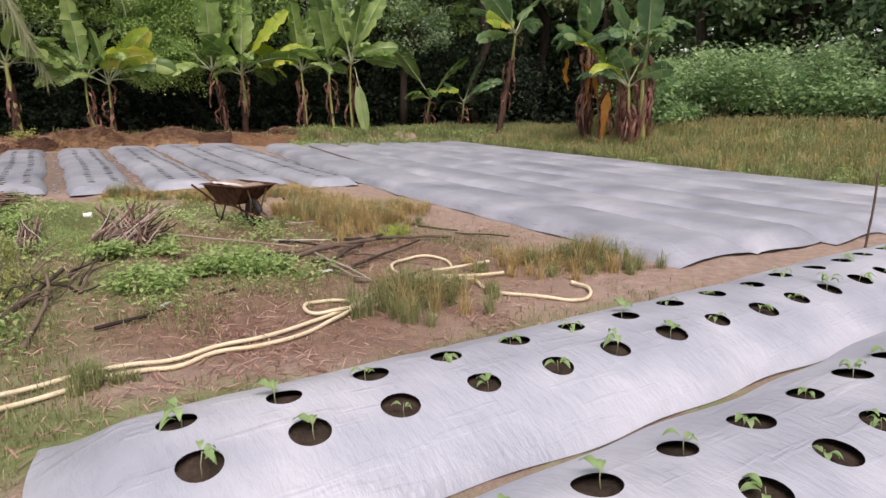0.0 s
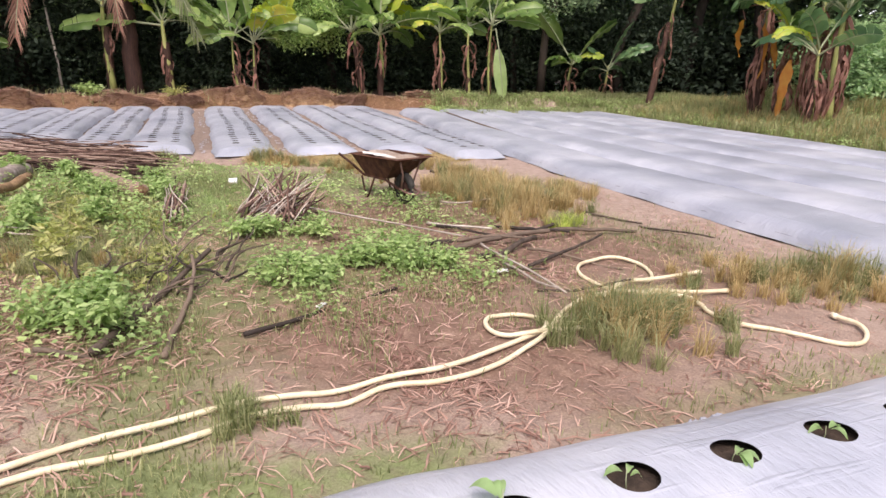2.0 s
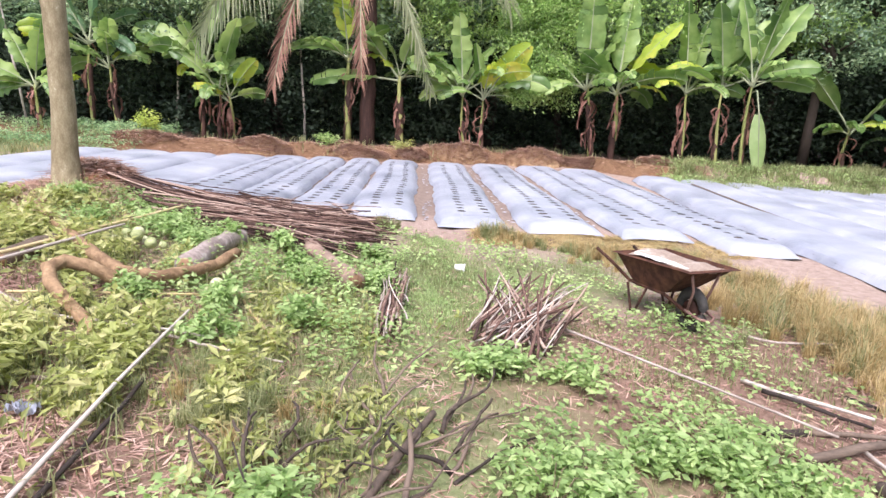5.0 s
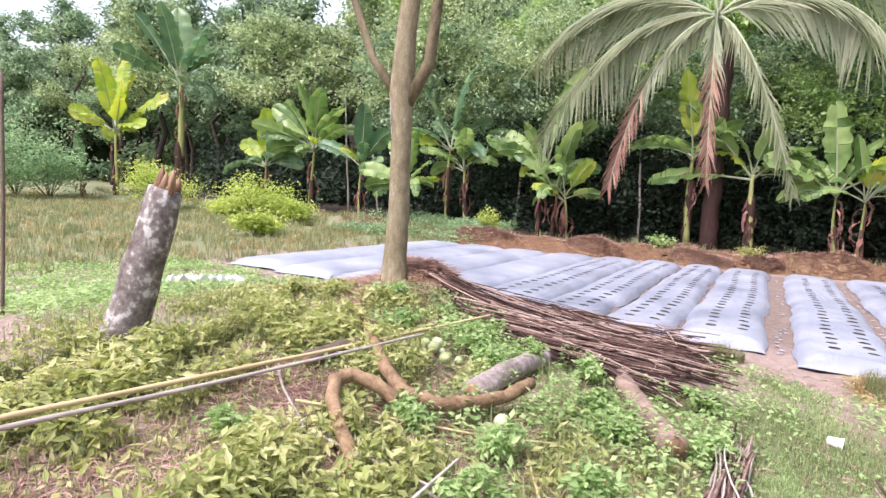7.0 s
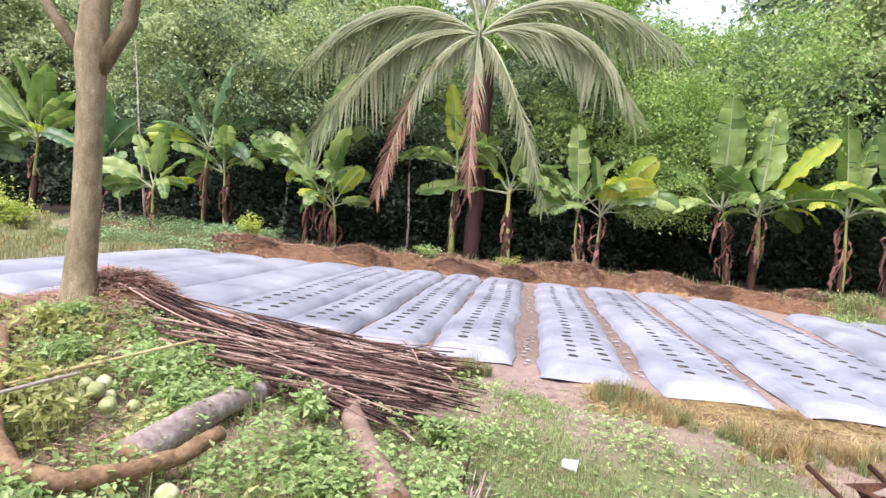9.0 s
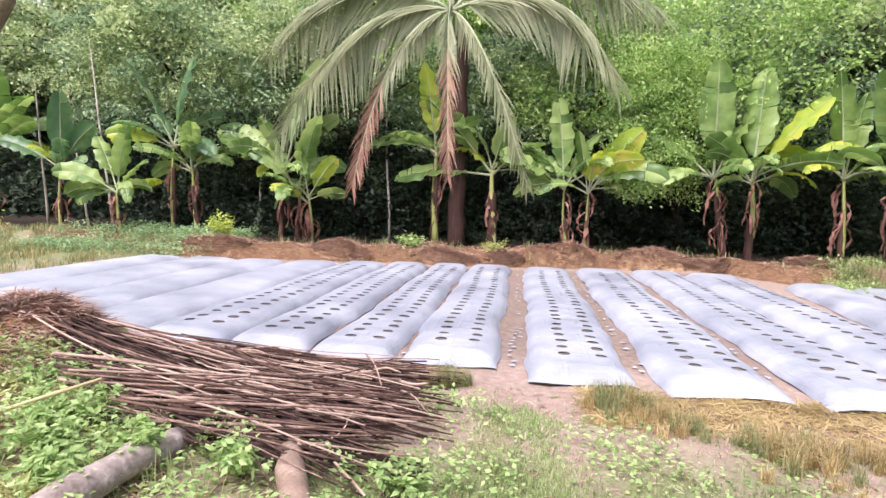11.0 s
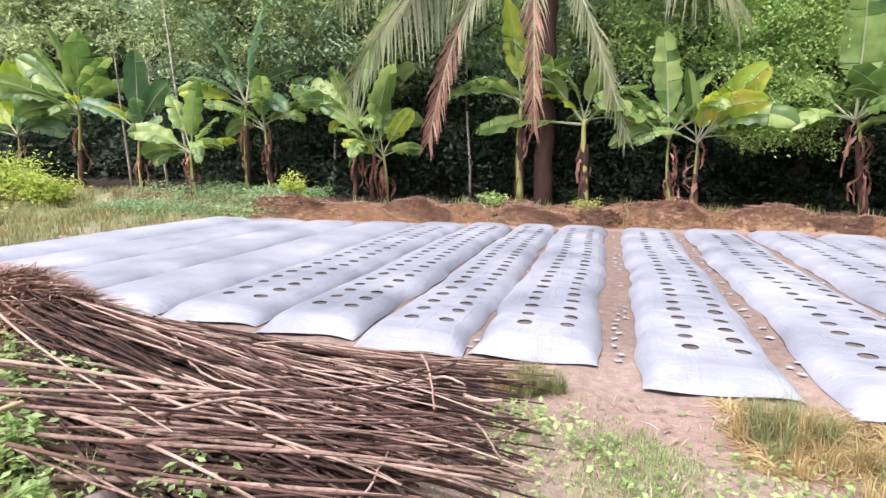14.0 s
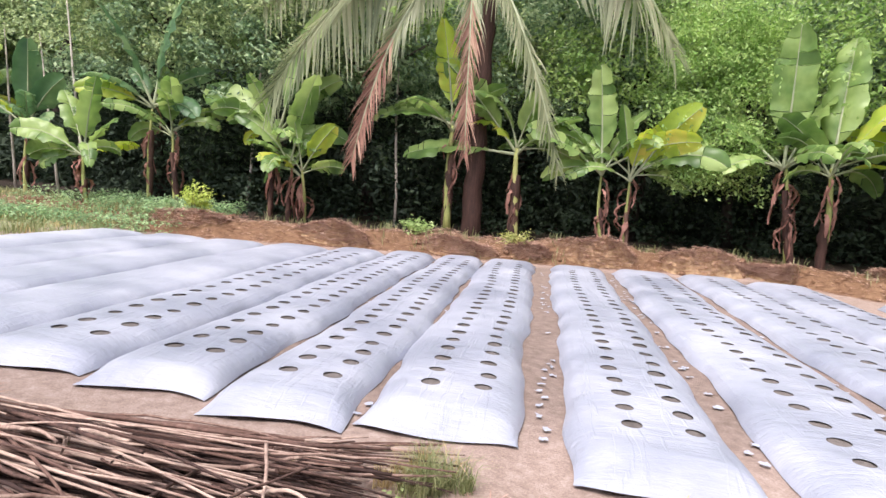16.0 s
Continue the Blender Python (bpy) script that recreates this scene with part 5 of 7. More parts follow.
def broken_stump():
    r = random.Random(3)
    at = on_ground(-7.72, 4.12, -0.12)
    s = thing("tree_stump", at, "leaning broken grey stump with white lichen and splintered top", "tree stump")
    b = Geo()
    top = Vector((0.03, 0.33, 1.33))
    n = 9
    b.tube([top * (i / n) + Vector((0.005 * math.sin(i * 1.3), 0.005 * math.cos(i * 1.9), 0)) for i in range(n + 1)], [0.2, 0.17, 0.158, 0.152, 0.148, 0.145, 0.14, 0.135, 0.13, 0.12], 20, True, 0.05, r)
    part("trunk", b, STUMP_BARK, s)
    for k in range(9):
        an, h, q = r.uniform(0, 6.28), r.uniform(0.06, 0.22), Geo()
        c = top + Vector((math.cos(an) * 0.08, math.sin(an) * 0.08, -0.03))
        q.tube([c, c + Vector((0.01, 0.02, h * 0.6)), c + Vector((0.015, 0.03, h))], [0.045, 0.03, 0.006], 5, True, 0.2, r)
        part("splinter", q, RAW_WOOD, s, "raw orange splintered wood")


broken_stump()


def felled_log(path, radius, material, label, seed, bulge=0.05, tips=None):
    r = random.Random(seed)
    at = on_ground(path[0][0], path[0][1])
    s = thing("log", at, label, "log")
    g, pts = Geo(), [on_ground(x, y, lift) - at for x, y, lift in path]
    fine = []
    for i in range(len(pts) - 1):
        fine += [pts[i].lerp(pts[i + 1], k / 4) for k in range(4)]
    fine.append(pts[-1])
    g.tube(fine, [radius * (1 + 0.06 * math.sin(i * 1.7)) * (1 - 0.15 * i / len(fine)) for i in range(len(fine))], 12, True, bulge, r)
    part("trunk", g, material, s)
    for end, nxt in ((fine[0], fine[1]), (fine[-1], fine[-2])):
        d, c = (end - nxt).normalized(), Geo()
        c.tube([end - d * 0.01, end + d * 0.012], [radius * 0.82, radius * 0.7], 10, True, 0.08, r)
        part("cut_face", c, RAW_WOOD, s, "raw broken end")
    return s


felled_log([(-6.2, 6.38, 0.1), (-6.5, 6.8, 0.1), (-6.78, 7.2, 0.09), (-7.0, 7.5, 0.06)], 0.092, LOG_PALE, "pale lichened log half under the stick pile", 5)
felled_log([(-5.3, 7.34, 0.09), (-5.85, 7.6, 0.09), (-6.35, 7.85, 0.08), (-6.6, 8.0, 0.05)], 0.09, LOG_BROWN, "brown hollow-ended log under the stick pile", 6)
felled_log([(-6.95, 5.4, 0.06), (-7.1, 5.65, 0.08), (-7.25, 5.95, 0.07)], 0.07, DARK_STICK, "dark rotting log in the weeds", 7)
felled_log([(-8.75, 6.5, 0.02), (-8.26, 6.15, 0.06), (-7.7, 6.07, 0.08), (-7.17, 5.97, 0.11), (-6.8, 5.89, 0.13), (-6.5, 5.86, 0.13), (-6.2, 5.88, 0.12), (-6.0, 6.02, 0.12), (-5.98, 6.3, 0.13), (-6.05, 6.56, 0.15), (-6.13, 6.8, 0.18)], 0.052, VINE_BARK, "thick tan liana stem twisted over the weeds", 8, 0.1)
felled_log([(-6.14, 5.84, 0.07), (-6.24, 5.7, 0.14), (-6.31, 5.55, 0.19), (-6.25, 5.43, 0.19), (-6.1, 5.38, 0.15), (-5.86, 5.36, 0.1), (-5.67, 5.37, 0.06), (-5.5, 5.39, 0.0)], 0.047, VINE_BARK, "curled tan liana stem looping to the ground", 9, 0.1)


# ---- poles and loose branches: one stick mesh for each kind, laid from end to end ----
def rod(rng, length=1.0, r0=0.02, r1=0.014, bends=5, wob=0.02, nodes=False):
    g = Geo()
    pts, rad = [], []
    f1, f2, g1, g2 = rng.uniform(2, 5.5), rng.uniform(2, 5.5), rng.uniform(0, 6), rng.uniform(0, 6)
    for i in range(bends * 2 + 1):
        q = i / (bends * 2)
        pts.append((wob * math.sin(q * f1 + g1) + rng.uniform(-0.12, 0.12) * wob, wob * math.sin(q * f2 + g2) + rng.uniform(-0.12, 0.12) * wob, length * q))
        rad.append((r0 + (r1 - r0) * q) * (1.14 if nodes and i % 2 else 1))
    g.tube(pts, rad, 7, True, 0.06, rng)
    return g


def lay(ob, p, q):
    """Stretch a rod of length 1 from p to q."""
    p, q = Vector(p), Vector(q)
    d = q - p
    turn = d.to_track_quat("Z", "Y").to_matrix().to_4x4()
    ob.matrix_world = Matrix.Translation(p) @ turn @ Matrix.Diagonal((1, 1, d.length, 1))
    return ob


rb = random.Random(31)


def loose(name, p, q, r0, r1, material, label, category, wob=0.02, nodes=False, lift=(0.03, 0.03), group=""):
    g = rod(rb, 1.0, r0, r1, 6, wob, nodes)
    ob = new(name, g.mesh(name, material))
    lay(ob, on_ground(*p, lift[0]), on_ground(*q, lift[1]))
    return tagged(ob, label, category, group)


loose("bamboo_pole", (-5.93, 3.55), (-7.7, 7.3), 0.015, 0.011, BAMBOO, "long yellow bamboo pole across the weeds", "pole", 0.012, True, (0.3, 0.22))
loose("bamboo_pole", (-5.98, 3.7), (-7.0, 6.34), 0.014, 0.010, GREY_POLE, "pale weathered pole across the weeds", "pole", 0.012, True, (0.24, 0.2))
loose("wooden_pole", (-3.72, 3.85), (-5.38, 5.9), 0.0125, 0.009, GREY_POLE, "long pale stripped pole leaning over straw", "pole", 0.015, False, (0.1, 0.14))
loose("wooden_pole", (-4.0, 4.25), (-4.95, 5.25), 0.016, 0.012, DARK_STICK, "dark pole lying beside the pale one", "pole", 0.015, False, (0.06, 0.08))
loose("wooden_pole", (-3.9, 4.2), (-4.8, 5.25), 0.014, 0.011, DARK_STICK, "dark pole lying beside the pale one", "pole", 0.015, False, (0.05, 0.07))
loose("branch", (-2.56, 5.05), (-2.04, 6.19), 0.016, 0.011, DARK_STICK, "straight dark branch on bare soil", "branch", 0.02)
loose("branch", (-3.05, 4.5), (-3.55, 6.05), 0.03, 0.018, DARK_STICK, "crooked dark branch among weeds", "branch", 0.05, False, (0.03, 0.1))
loose("branch", (-2.75, 4.7), (-3.5, 5.75), 0.022, 0.012, DARK_STICK, "crooked dark branch among weeds", "branch", 0.06, False, (0.03, 0.16))
for p, q, r0, w in (((-2.15, 7.3), (-1.2, 8.4), 0.03, 0.05), ((-2.0, 7.2), (-0.4, 8.7), 0.026, 0.06), ((-1.65, 7.1), (-1.25, 7.7), 0.034, 0.04), ((-2.3, 7.9), (-1.7, 7.85), 0.016, 0.03), ((-1.5, 6.92), (-1.08, 6.98), 0.014, 0.02),
                    ((-1.2, 7.02), (-0.7, 8.2), 0.017, 0.03), ((-1.08, 6.5), (-0.4, 6.85), 0.013, 0.03), ((-1.05, 9.4), (-0.35, 8.95), 0.016, 0.02), ((-1.9, 8.3), (-1.0, 8.0), 0.02, 0.05), ((-2.05, 7.6), (-1.3, 7.6), 0.018, 0.05),
                    ((-0.35, 8.95), (0.3, 8.4), 0.012, 0.02), ((-1.3, 7.5), (-0.5, 7.3), 0.014, 0.04), ((-5.2, 4.9), (-4.6, 5.6), 0.012, 0.04), ((-3.3, 4.35), (-2.9, 4.75), 0.016, 0.04)):
    loose("branch", p, q, r0, r0 * 0.6, DARK_STICK, "dark dead branch lying on litter", "branch", w, False, (0.03, 0.05), "dead branches")
for p, q, r0 in (((-4.6, 8.3), (-1.85, 7.35), 0.012), ((-2.45, 8.05), (-1.7, 7.8), 0.016), ((-1.75, 7.45), (-0.85, 6.3), 0.012), ((-1.4, 6.9), (-0.9, 6.35), 0.012), ((-2.6, 9.0), (-2.0, 9.05), 0.012), ((-5.55, 6.45), (-4.7, 6.0), 0.010), ((-6.0, 5.2), (-5.0, 5.75), 0.011), ((-5.4, 5.6), (-4.5, 5.9), 0.011), ((-6.3, 5.2), (-5.5, 6.6), 0.01), ((-6.9, 5.2), (-5.9, 5.15), 0.011)):
    loose("twig", p, q, r0, r0 * 0.6, GREY_POLE if r0 > 0.0105 else BAMBOO, "thin pale stick lying over weeds", "stick", 0.02, False, (0.05, 0.1), "pale sticks")


def heap(name, label, meshes, rows, at):
    h = thing(name, at, label, "stick pile")
    for p, q in rows:
        ob = new("stick", rb.choice(meshes))
        ob.parent = h
        d = Vector(q) - Vector(p)
        ob.matrix_local = Matrix.Translation(Vector(p) - at) @ d.to_track_quat("Z", "Y").to_matrix().to_4x4() @ Matrix.Rotation(rb.uniform(0, 6.28), 4, "Z") @ Matrix.Diagonal((1, 1, d.length, 1))
    return h


STICKS = [rod(rb, 1.0, r, r * 0.55, 7, w).mesh("stick", STICK) for r, w in ((0.008, 0.02), (0.010, 0.03), (0.012, 0.022), (0.006, 0.04), (0.015, 0.02), (0.009, 0.05), (0.009, 0.015))]
rows = []
for k in range(285):
    front = k % 4 == 0
    u = rb.random()
    if front:
        al, ar, cl, cr = -3.05 + 0.9 * u, -2.5 + 1.2 * u, rb.uniform(-3.4, -2.2), rb.uniform(-1.6, -0.4)
    else:
        al, ar, cl, cr = -1.75 + 1.25 * u, -2.1 + 2.25 * u, rb.uniform(-4.1, -2.4), rb.uniform(-2.4, -0.3)
    if rb.random() < 0.16:
        al, ar = al + rb.uniform(-0.6, 0.6), ar + rb.uniform(-0.7, 0.6)
    if rb.random() < 0.35:
        cl = cl + rb.uniform(0.3, 1.6)
    rise = rb.random() ** 0.8
    hgt = lambda q: 0.03 + (0.34 if not front else 0.26) * rise * (1 - min(1, abs(u - 0.5) * 1.7) ** 2) * q
    if rb.random() < 0.24:
        al, ar = al + rb.uniform(-0.5, 0.1), ar - rb.uniform(0.3, 1.1)
    edge = lambda c: -1.0 + 0.23 * (c + 4.8)
    cr = min(cr, cl + rb.uniform(1.5, 2.7), -0.75 + rb.uniform(-0.5, 0.12))
    al, ar = min(edge(cl), al), min(edge(cr), ar)
    al = max(al, float(np.interp(cl, [-4.1, -2.7], [-1.75, -3.0])))
    p, q = fld(al, cl), fld(ar, cr)
    p.z = gz(p.x, p.y) + min(hgt(1.0) * (0.45 + 0.4 * min(1, max(0, cl + 4.0))), 0.04 + 0.4 * (edge(cl) - al)) + rb.uniform(0, 0.04)
    q.z = gz(q.x, q.y) + min(hgt(0.75), 0.05 + 0.4 * (edge(cr) - ar)) + rb.uniform(0, 0.05)
    rows.append((p, q))
for p, q in (((-7.82, 8.06), (-7.1, 8.66)), ((-7.28, 8.12), (-7.27, 9.37)), ((-7.69, 9.42), (-6.95, 8.97)), ((-8.7, 7.6), (-7.6, 8.7)), ((-8.9, 8.3), (-7.7, 8.9))):
    rows.append((on_ground(*p, 0.34), on_ground(*q, 0.3)))
heap("stick_pile", "long heap of dry red-brown sticks laid side by side", STICKS, rows, on_ground(*fld(-1.4, -2.4).xy))

pile = bpy.data.objects["stick_pile"]
under = Geo()
for k in range(800):
    c0 = rb.uniform(-4.0, -1.75)
    a0 = rb.uniform(-2.6, 0.95) if c0 > -2.9 else rb.uniform(-2.0, 0.95)
    top = -1.05 + 0.23 * (c0 + 4.8)
    low = float(np.interp(c0, [-4.0, -2.7], [-1.7, -2.9]))
    a0 = min(top, low + (top - low) * rb.random())
    p = fld(a0, c0)
    q = p + Vector((ACROSS.x, ACROSS.y, 0)) * rb.uniform(0.5, 1.2) + Vector((ALONG.x, ALONG.y, 0)) * rb.uniform(-0.35, 0.2)
    p.z, q.z = gz(p.x, p.y) + rb.uniform(0.01, 0.16), gz(q.x, q.y) + rb.uniform(0.01, 0.15)
    m = p.lerp(q, 0.5) + Vector((0, 0, rb.uniform(-0.01, 0.03)))
    under.tube([p - pile.location, m - pile.location, q - pile.location], [0.009, 0.008, 0.005], 5)
tagged(part("brushwood", under, STICK, pile, "thin brushwood under the long sticks"), kind="stuff")

TWIGS = [rod(rb, 1.0, r, r * 0.6, 5, w).mesh("stick", STICK if r > 0.008 else GREY_POLE) for r, w in ((0.009, 0.012), (0.012, 0.012), (0.007, 0.016), (0.01, 0.02))]
rows = []
for k in range(90):
    p, q = Vector((-3.9 + rb.uniform(-0.28, 0.32), 7.35 + rb.uniform(-0.2, 0.3), 0)), Vector((-4.0 + rb.uniform(-0.4, 0.42), 7.95 + rb.uniform(-0.25, 0.3), 0))
    p.z, q.z = gz(p.x, p.y) + rb.uniform(0.01, 0.12), gz(q.x, q.y) + rb.uniform(0.12, 0.42)
    rows.append((p, q))
heap("stick_bundle", "short bundle of cut grey sticks on grass", TWIGS, rows, on_ground(-4.0, 7.8))
rows = []
for k in range(46):
    c0 = Vector((-4.45, 6.75)).lerp(Vector((-5.35, 8.0)), rb.uniform(0.0, 0.5))
    c1 = Vector((-4.45, 6.75)).lerp(Vector((-5.5, 8.15)), rb.uniform(0.55, 1.0))
    p, q = Vector((c0.x + rb.uniform(-0.09, 0.09), c0.y + rb.uniform(-0.09, 0.09), 0)), Vector((c1.x + rb.uniform(-0.1, 0.1), c1.y + rb.uniform(-0.1, 0.1), 0))
    p.z, q.z = gz(p.x, p.y) + rb.uniform(0.01, 0.12), gz(q.x, q.y) + rb.uniform(0.02, 0.18)
    rows.append((p, q))
heap("stick_bundle", "thin grey stick bundle in line with the log", TWIGS, rows, on_ground(-4.9, 7.4))
BRUSH = [rod(rb, 1.0, r, r * 0.5, 5, w).mesh("stick", DARK_STICK) for r, w in ((0.010, 0.03), (0.013, 0.04), (0.007, 0.05))]
rows = []
for k in range(40):
    c0 = Vector((-3.5 + rb.uniform(-0.45, 0.35), 5.55 + rb.uniform(-0.6, 0.6)))
    p = Vector((c0.x, c0.y, gz(c0.x, c0.y) + 0.02))
    q = p + Vector((rb.uniform(-0.5, 0.3), rb.uniform(-0.1, 0.6), rb.uniform(0.02, 0.22)))
    rows.append((p, q))
heap("brush_heap", "tangled dark brushwood among green weeds", BRUSH, rows, on_ground(-3.5, 5.5))


# ---- heap of dead straw at the tree's foot ----
def straw_heap(cx, cy, turn, half, wide, rise, label="heap of reddish dead fronds and soil at the tree's foot", group="", thick=1.0, core=RED_STRAW):
    r = np.random.default_rng(64 + int(abs(cx * 10)))
    at = on_ground(cx, cy)
    h = thing("straw_heap", at, label, "straw heap", group)
    ca, sa, n, m = math.cos(turn), math.sin(turn), 26, 44

    def skin(u, w):
        x, y = u * ca - w * sa, u * sa + w * ca
        d = (u / half) ** 2 + (w / wide) ** 2
        z = ground_z(cx + x, cy + y) - at.z + rise * np.clip(1 - d, 0, 1) ** 0.7 * (1 + 0.25 * waves(x + 3, y, 7.0)) + 0.02 * waves(x, y, 21.0) * (d < 0.95) - 0.05 * (d > 0.97)
        return x, y, z
    g = Geo()
    for i in range(n + 1):
        for j in range(m):
            an = 2 * math.pi * j / m
            g.v.append(tuple(float(k) for k in skin(half * i / n * math.cos(an), wide * i / n * math.sin(an))))
    for i in range(n):
        for j in range(m):
            g.f.append((i * m + j, (i + 1) * m + j, (i + 1) * m + (j + 1) % m, i * m + (j + 1) % m))
    part("heaped_soil", g, core, h)
    for mat, cnt, lab in ((TAN_STRAW, int(3800 * thick), "tan and reddish dead leaf strips"), (STRAW, int(2600 * thick), "pale brown straw")):
        an, q = r.uniform(0, 6.28, cnt), np.sqrt(r.random(cnt)) * 0.97
        x, y, z = skin(half * q * np.cos(an), wide * q * np.sin(an))
        v, f = litter(np.column_stack([x, y, z + 0.012]), r.uniform(0.06, 0.26, cnt), r, 0.005)
        tagged(part("straw", fast_mesh("straw", v, f, mat), mat, h, lab), kind="stuff")


straw_heap(-9.7, 7.75, math.atan2(0.9, -0.45), 1.0, 0.52, 0.24)
for a, c, half, wide, rise in ((11.5, 0.95, 0.95, 0.4, 0.26), (11.6, 3.45, 1.0, 0.45, 0.36), (11.7, 4.9, 0.6, 0.35, 0.22), (11.0, -2.2, 0.9, 0.35, 0.16), (10.6, -5.2, 0.9, 0.35, 0.16), (11.2, 7.4, 0.6, 0.3, 0.22), (10.7, 9.4, 0.6, 0.3, 0.2), (10.2, -8.6, 1.0, 0.4, 0.18), (11.2, -0.6, 0.5, 0.3, 0.2)):
    q = fld(a, c)
    straw_heap(q.x, q.y, BIG_AZ, half, wide, rise, "heap of cut brown straw and earth on the bank", "straw heaps on the bank", 0.7, BANK_STRAW)
loose("branch", (-9.75, 7.3), (-10.3, 7.75), 0.016, 0.02, DARK_STICK, "dark stick poking out of the straw heap", "branch", 0.02, False, (0.18, 0.36))


# ---- garden hose ----
def hose(points, radius, label):
    at = on_ground(*points[0][:2])
    cu = bpy.data.curves.new("garden_hose", "CURVE")
    cu.dimensions, cu.bevel_depth, cu.bevel_resolution, cu.resolution_u = "3D", radius, 3, 8
    sp = cu.splines.new("BEZIER")
    sp.bezier_points.add(len(points) - 1)
    for k, q in zip(sp.bezier_points, points):
        k.co = on_ground(q[0], q[1], radius + 0.01 + (q[2] if len(q) > 2 else 0)) - at
        k.handle_left_type = k.handle_right_type = "AUTO"
    cu.materials.append(HOSE)
    ob = thing("garden_hose", at, label, "hose", "garden hoses")
    new("tube", cu).parent = ob
    e, d = sp.bezier_points[-1].co, (sp.bezier_points[-1].co - sp.bezier_points[-2].co).normalized()
    g = Geo()
    g.tube([e - d * 0.03, e + d * 0.012], radius * 1.25, 10)
    part("coupling", g, HOSE, ob)
    return ob


hose([(-3.1, 3.1), (-2.78, 3.55), (-2.55, 3.94), (-2.36, 4.22), (-2.2, 4.4), (-2.0, 4.55), (-1.81, 4.73), (-1.6, 4.9), (-1.37, 5.12), (-1.14, 5.46), (-1.03, 5.63), (-0.93, 5.81, 0.02), (-0.97, 6.0), (-1.11, 6.04), (-1.25, 5.97), (-1.3, 5.82), (-1.25, 5.7), (-1.14, 5.64), (-1.02, 5.66, 0.03), (-0.89, 5.79, 0.03), (-0.7, 5.93)], 0.015, "cream plastic garden hose with a small loop")
hose([(-2.85, 3.2), (-2.58, 3.69), (-2.36, 3.93), (-2.18, 4.16), (-2.05, 4.34), (-1.88, 4.5), (-1.72, 4.63), (-1.58, 4.82), (-1.34, 4.98), (-1.11, 5.27), (-0.99, 5.5), (-0.92, 5.7, 0.02), (-0.89, 5.87, 0.02), (-0.87, 6.03), (-0.81, 6.28), (-0.72, 6.47), (-0.6, 6.66), (-0.46, 6.9, 0.02), (-0.28, 7.15), (-0.29, 7.4), (-0.41, 7.57), (-0.58, 7.58), (-0.75, 7.42), (-0.84, 7.2), (-0.82, 7.03), (-0.7, 6.88), (-0.56, 6.77), (-0.4, 6.68, 0.02), (-0.18, 6.76), (-0.04, 6.8), (0.04, 6.62), (0.11, 6.45), (0.27, 6.34), (0.45, 6.34), (0.61, 6.27), (0.87, 6.29), (1.0, 6.41), (1.01, 6.53), (0.88, 6.68)], 0.015, "cream plastic garden hose lying in loops")
hose([(-0.67, 6.01), (-0.69, 6.15), (-0.67, 6.37), (-0.6, 6.6), (-0.47, 6.87, 0.03), (-0.34, 6.97, 0.03), (0.1, 7.39)], 0.015, "cream plastic hose end leading out of the grass")
hose([(-0.3, 6.74, 0.02), (-0.01, 6.85, 0.03), (0.26, 7.01)], 0.015, "short end of cream plastic hose")


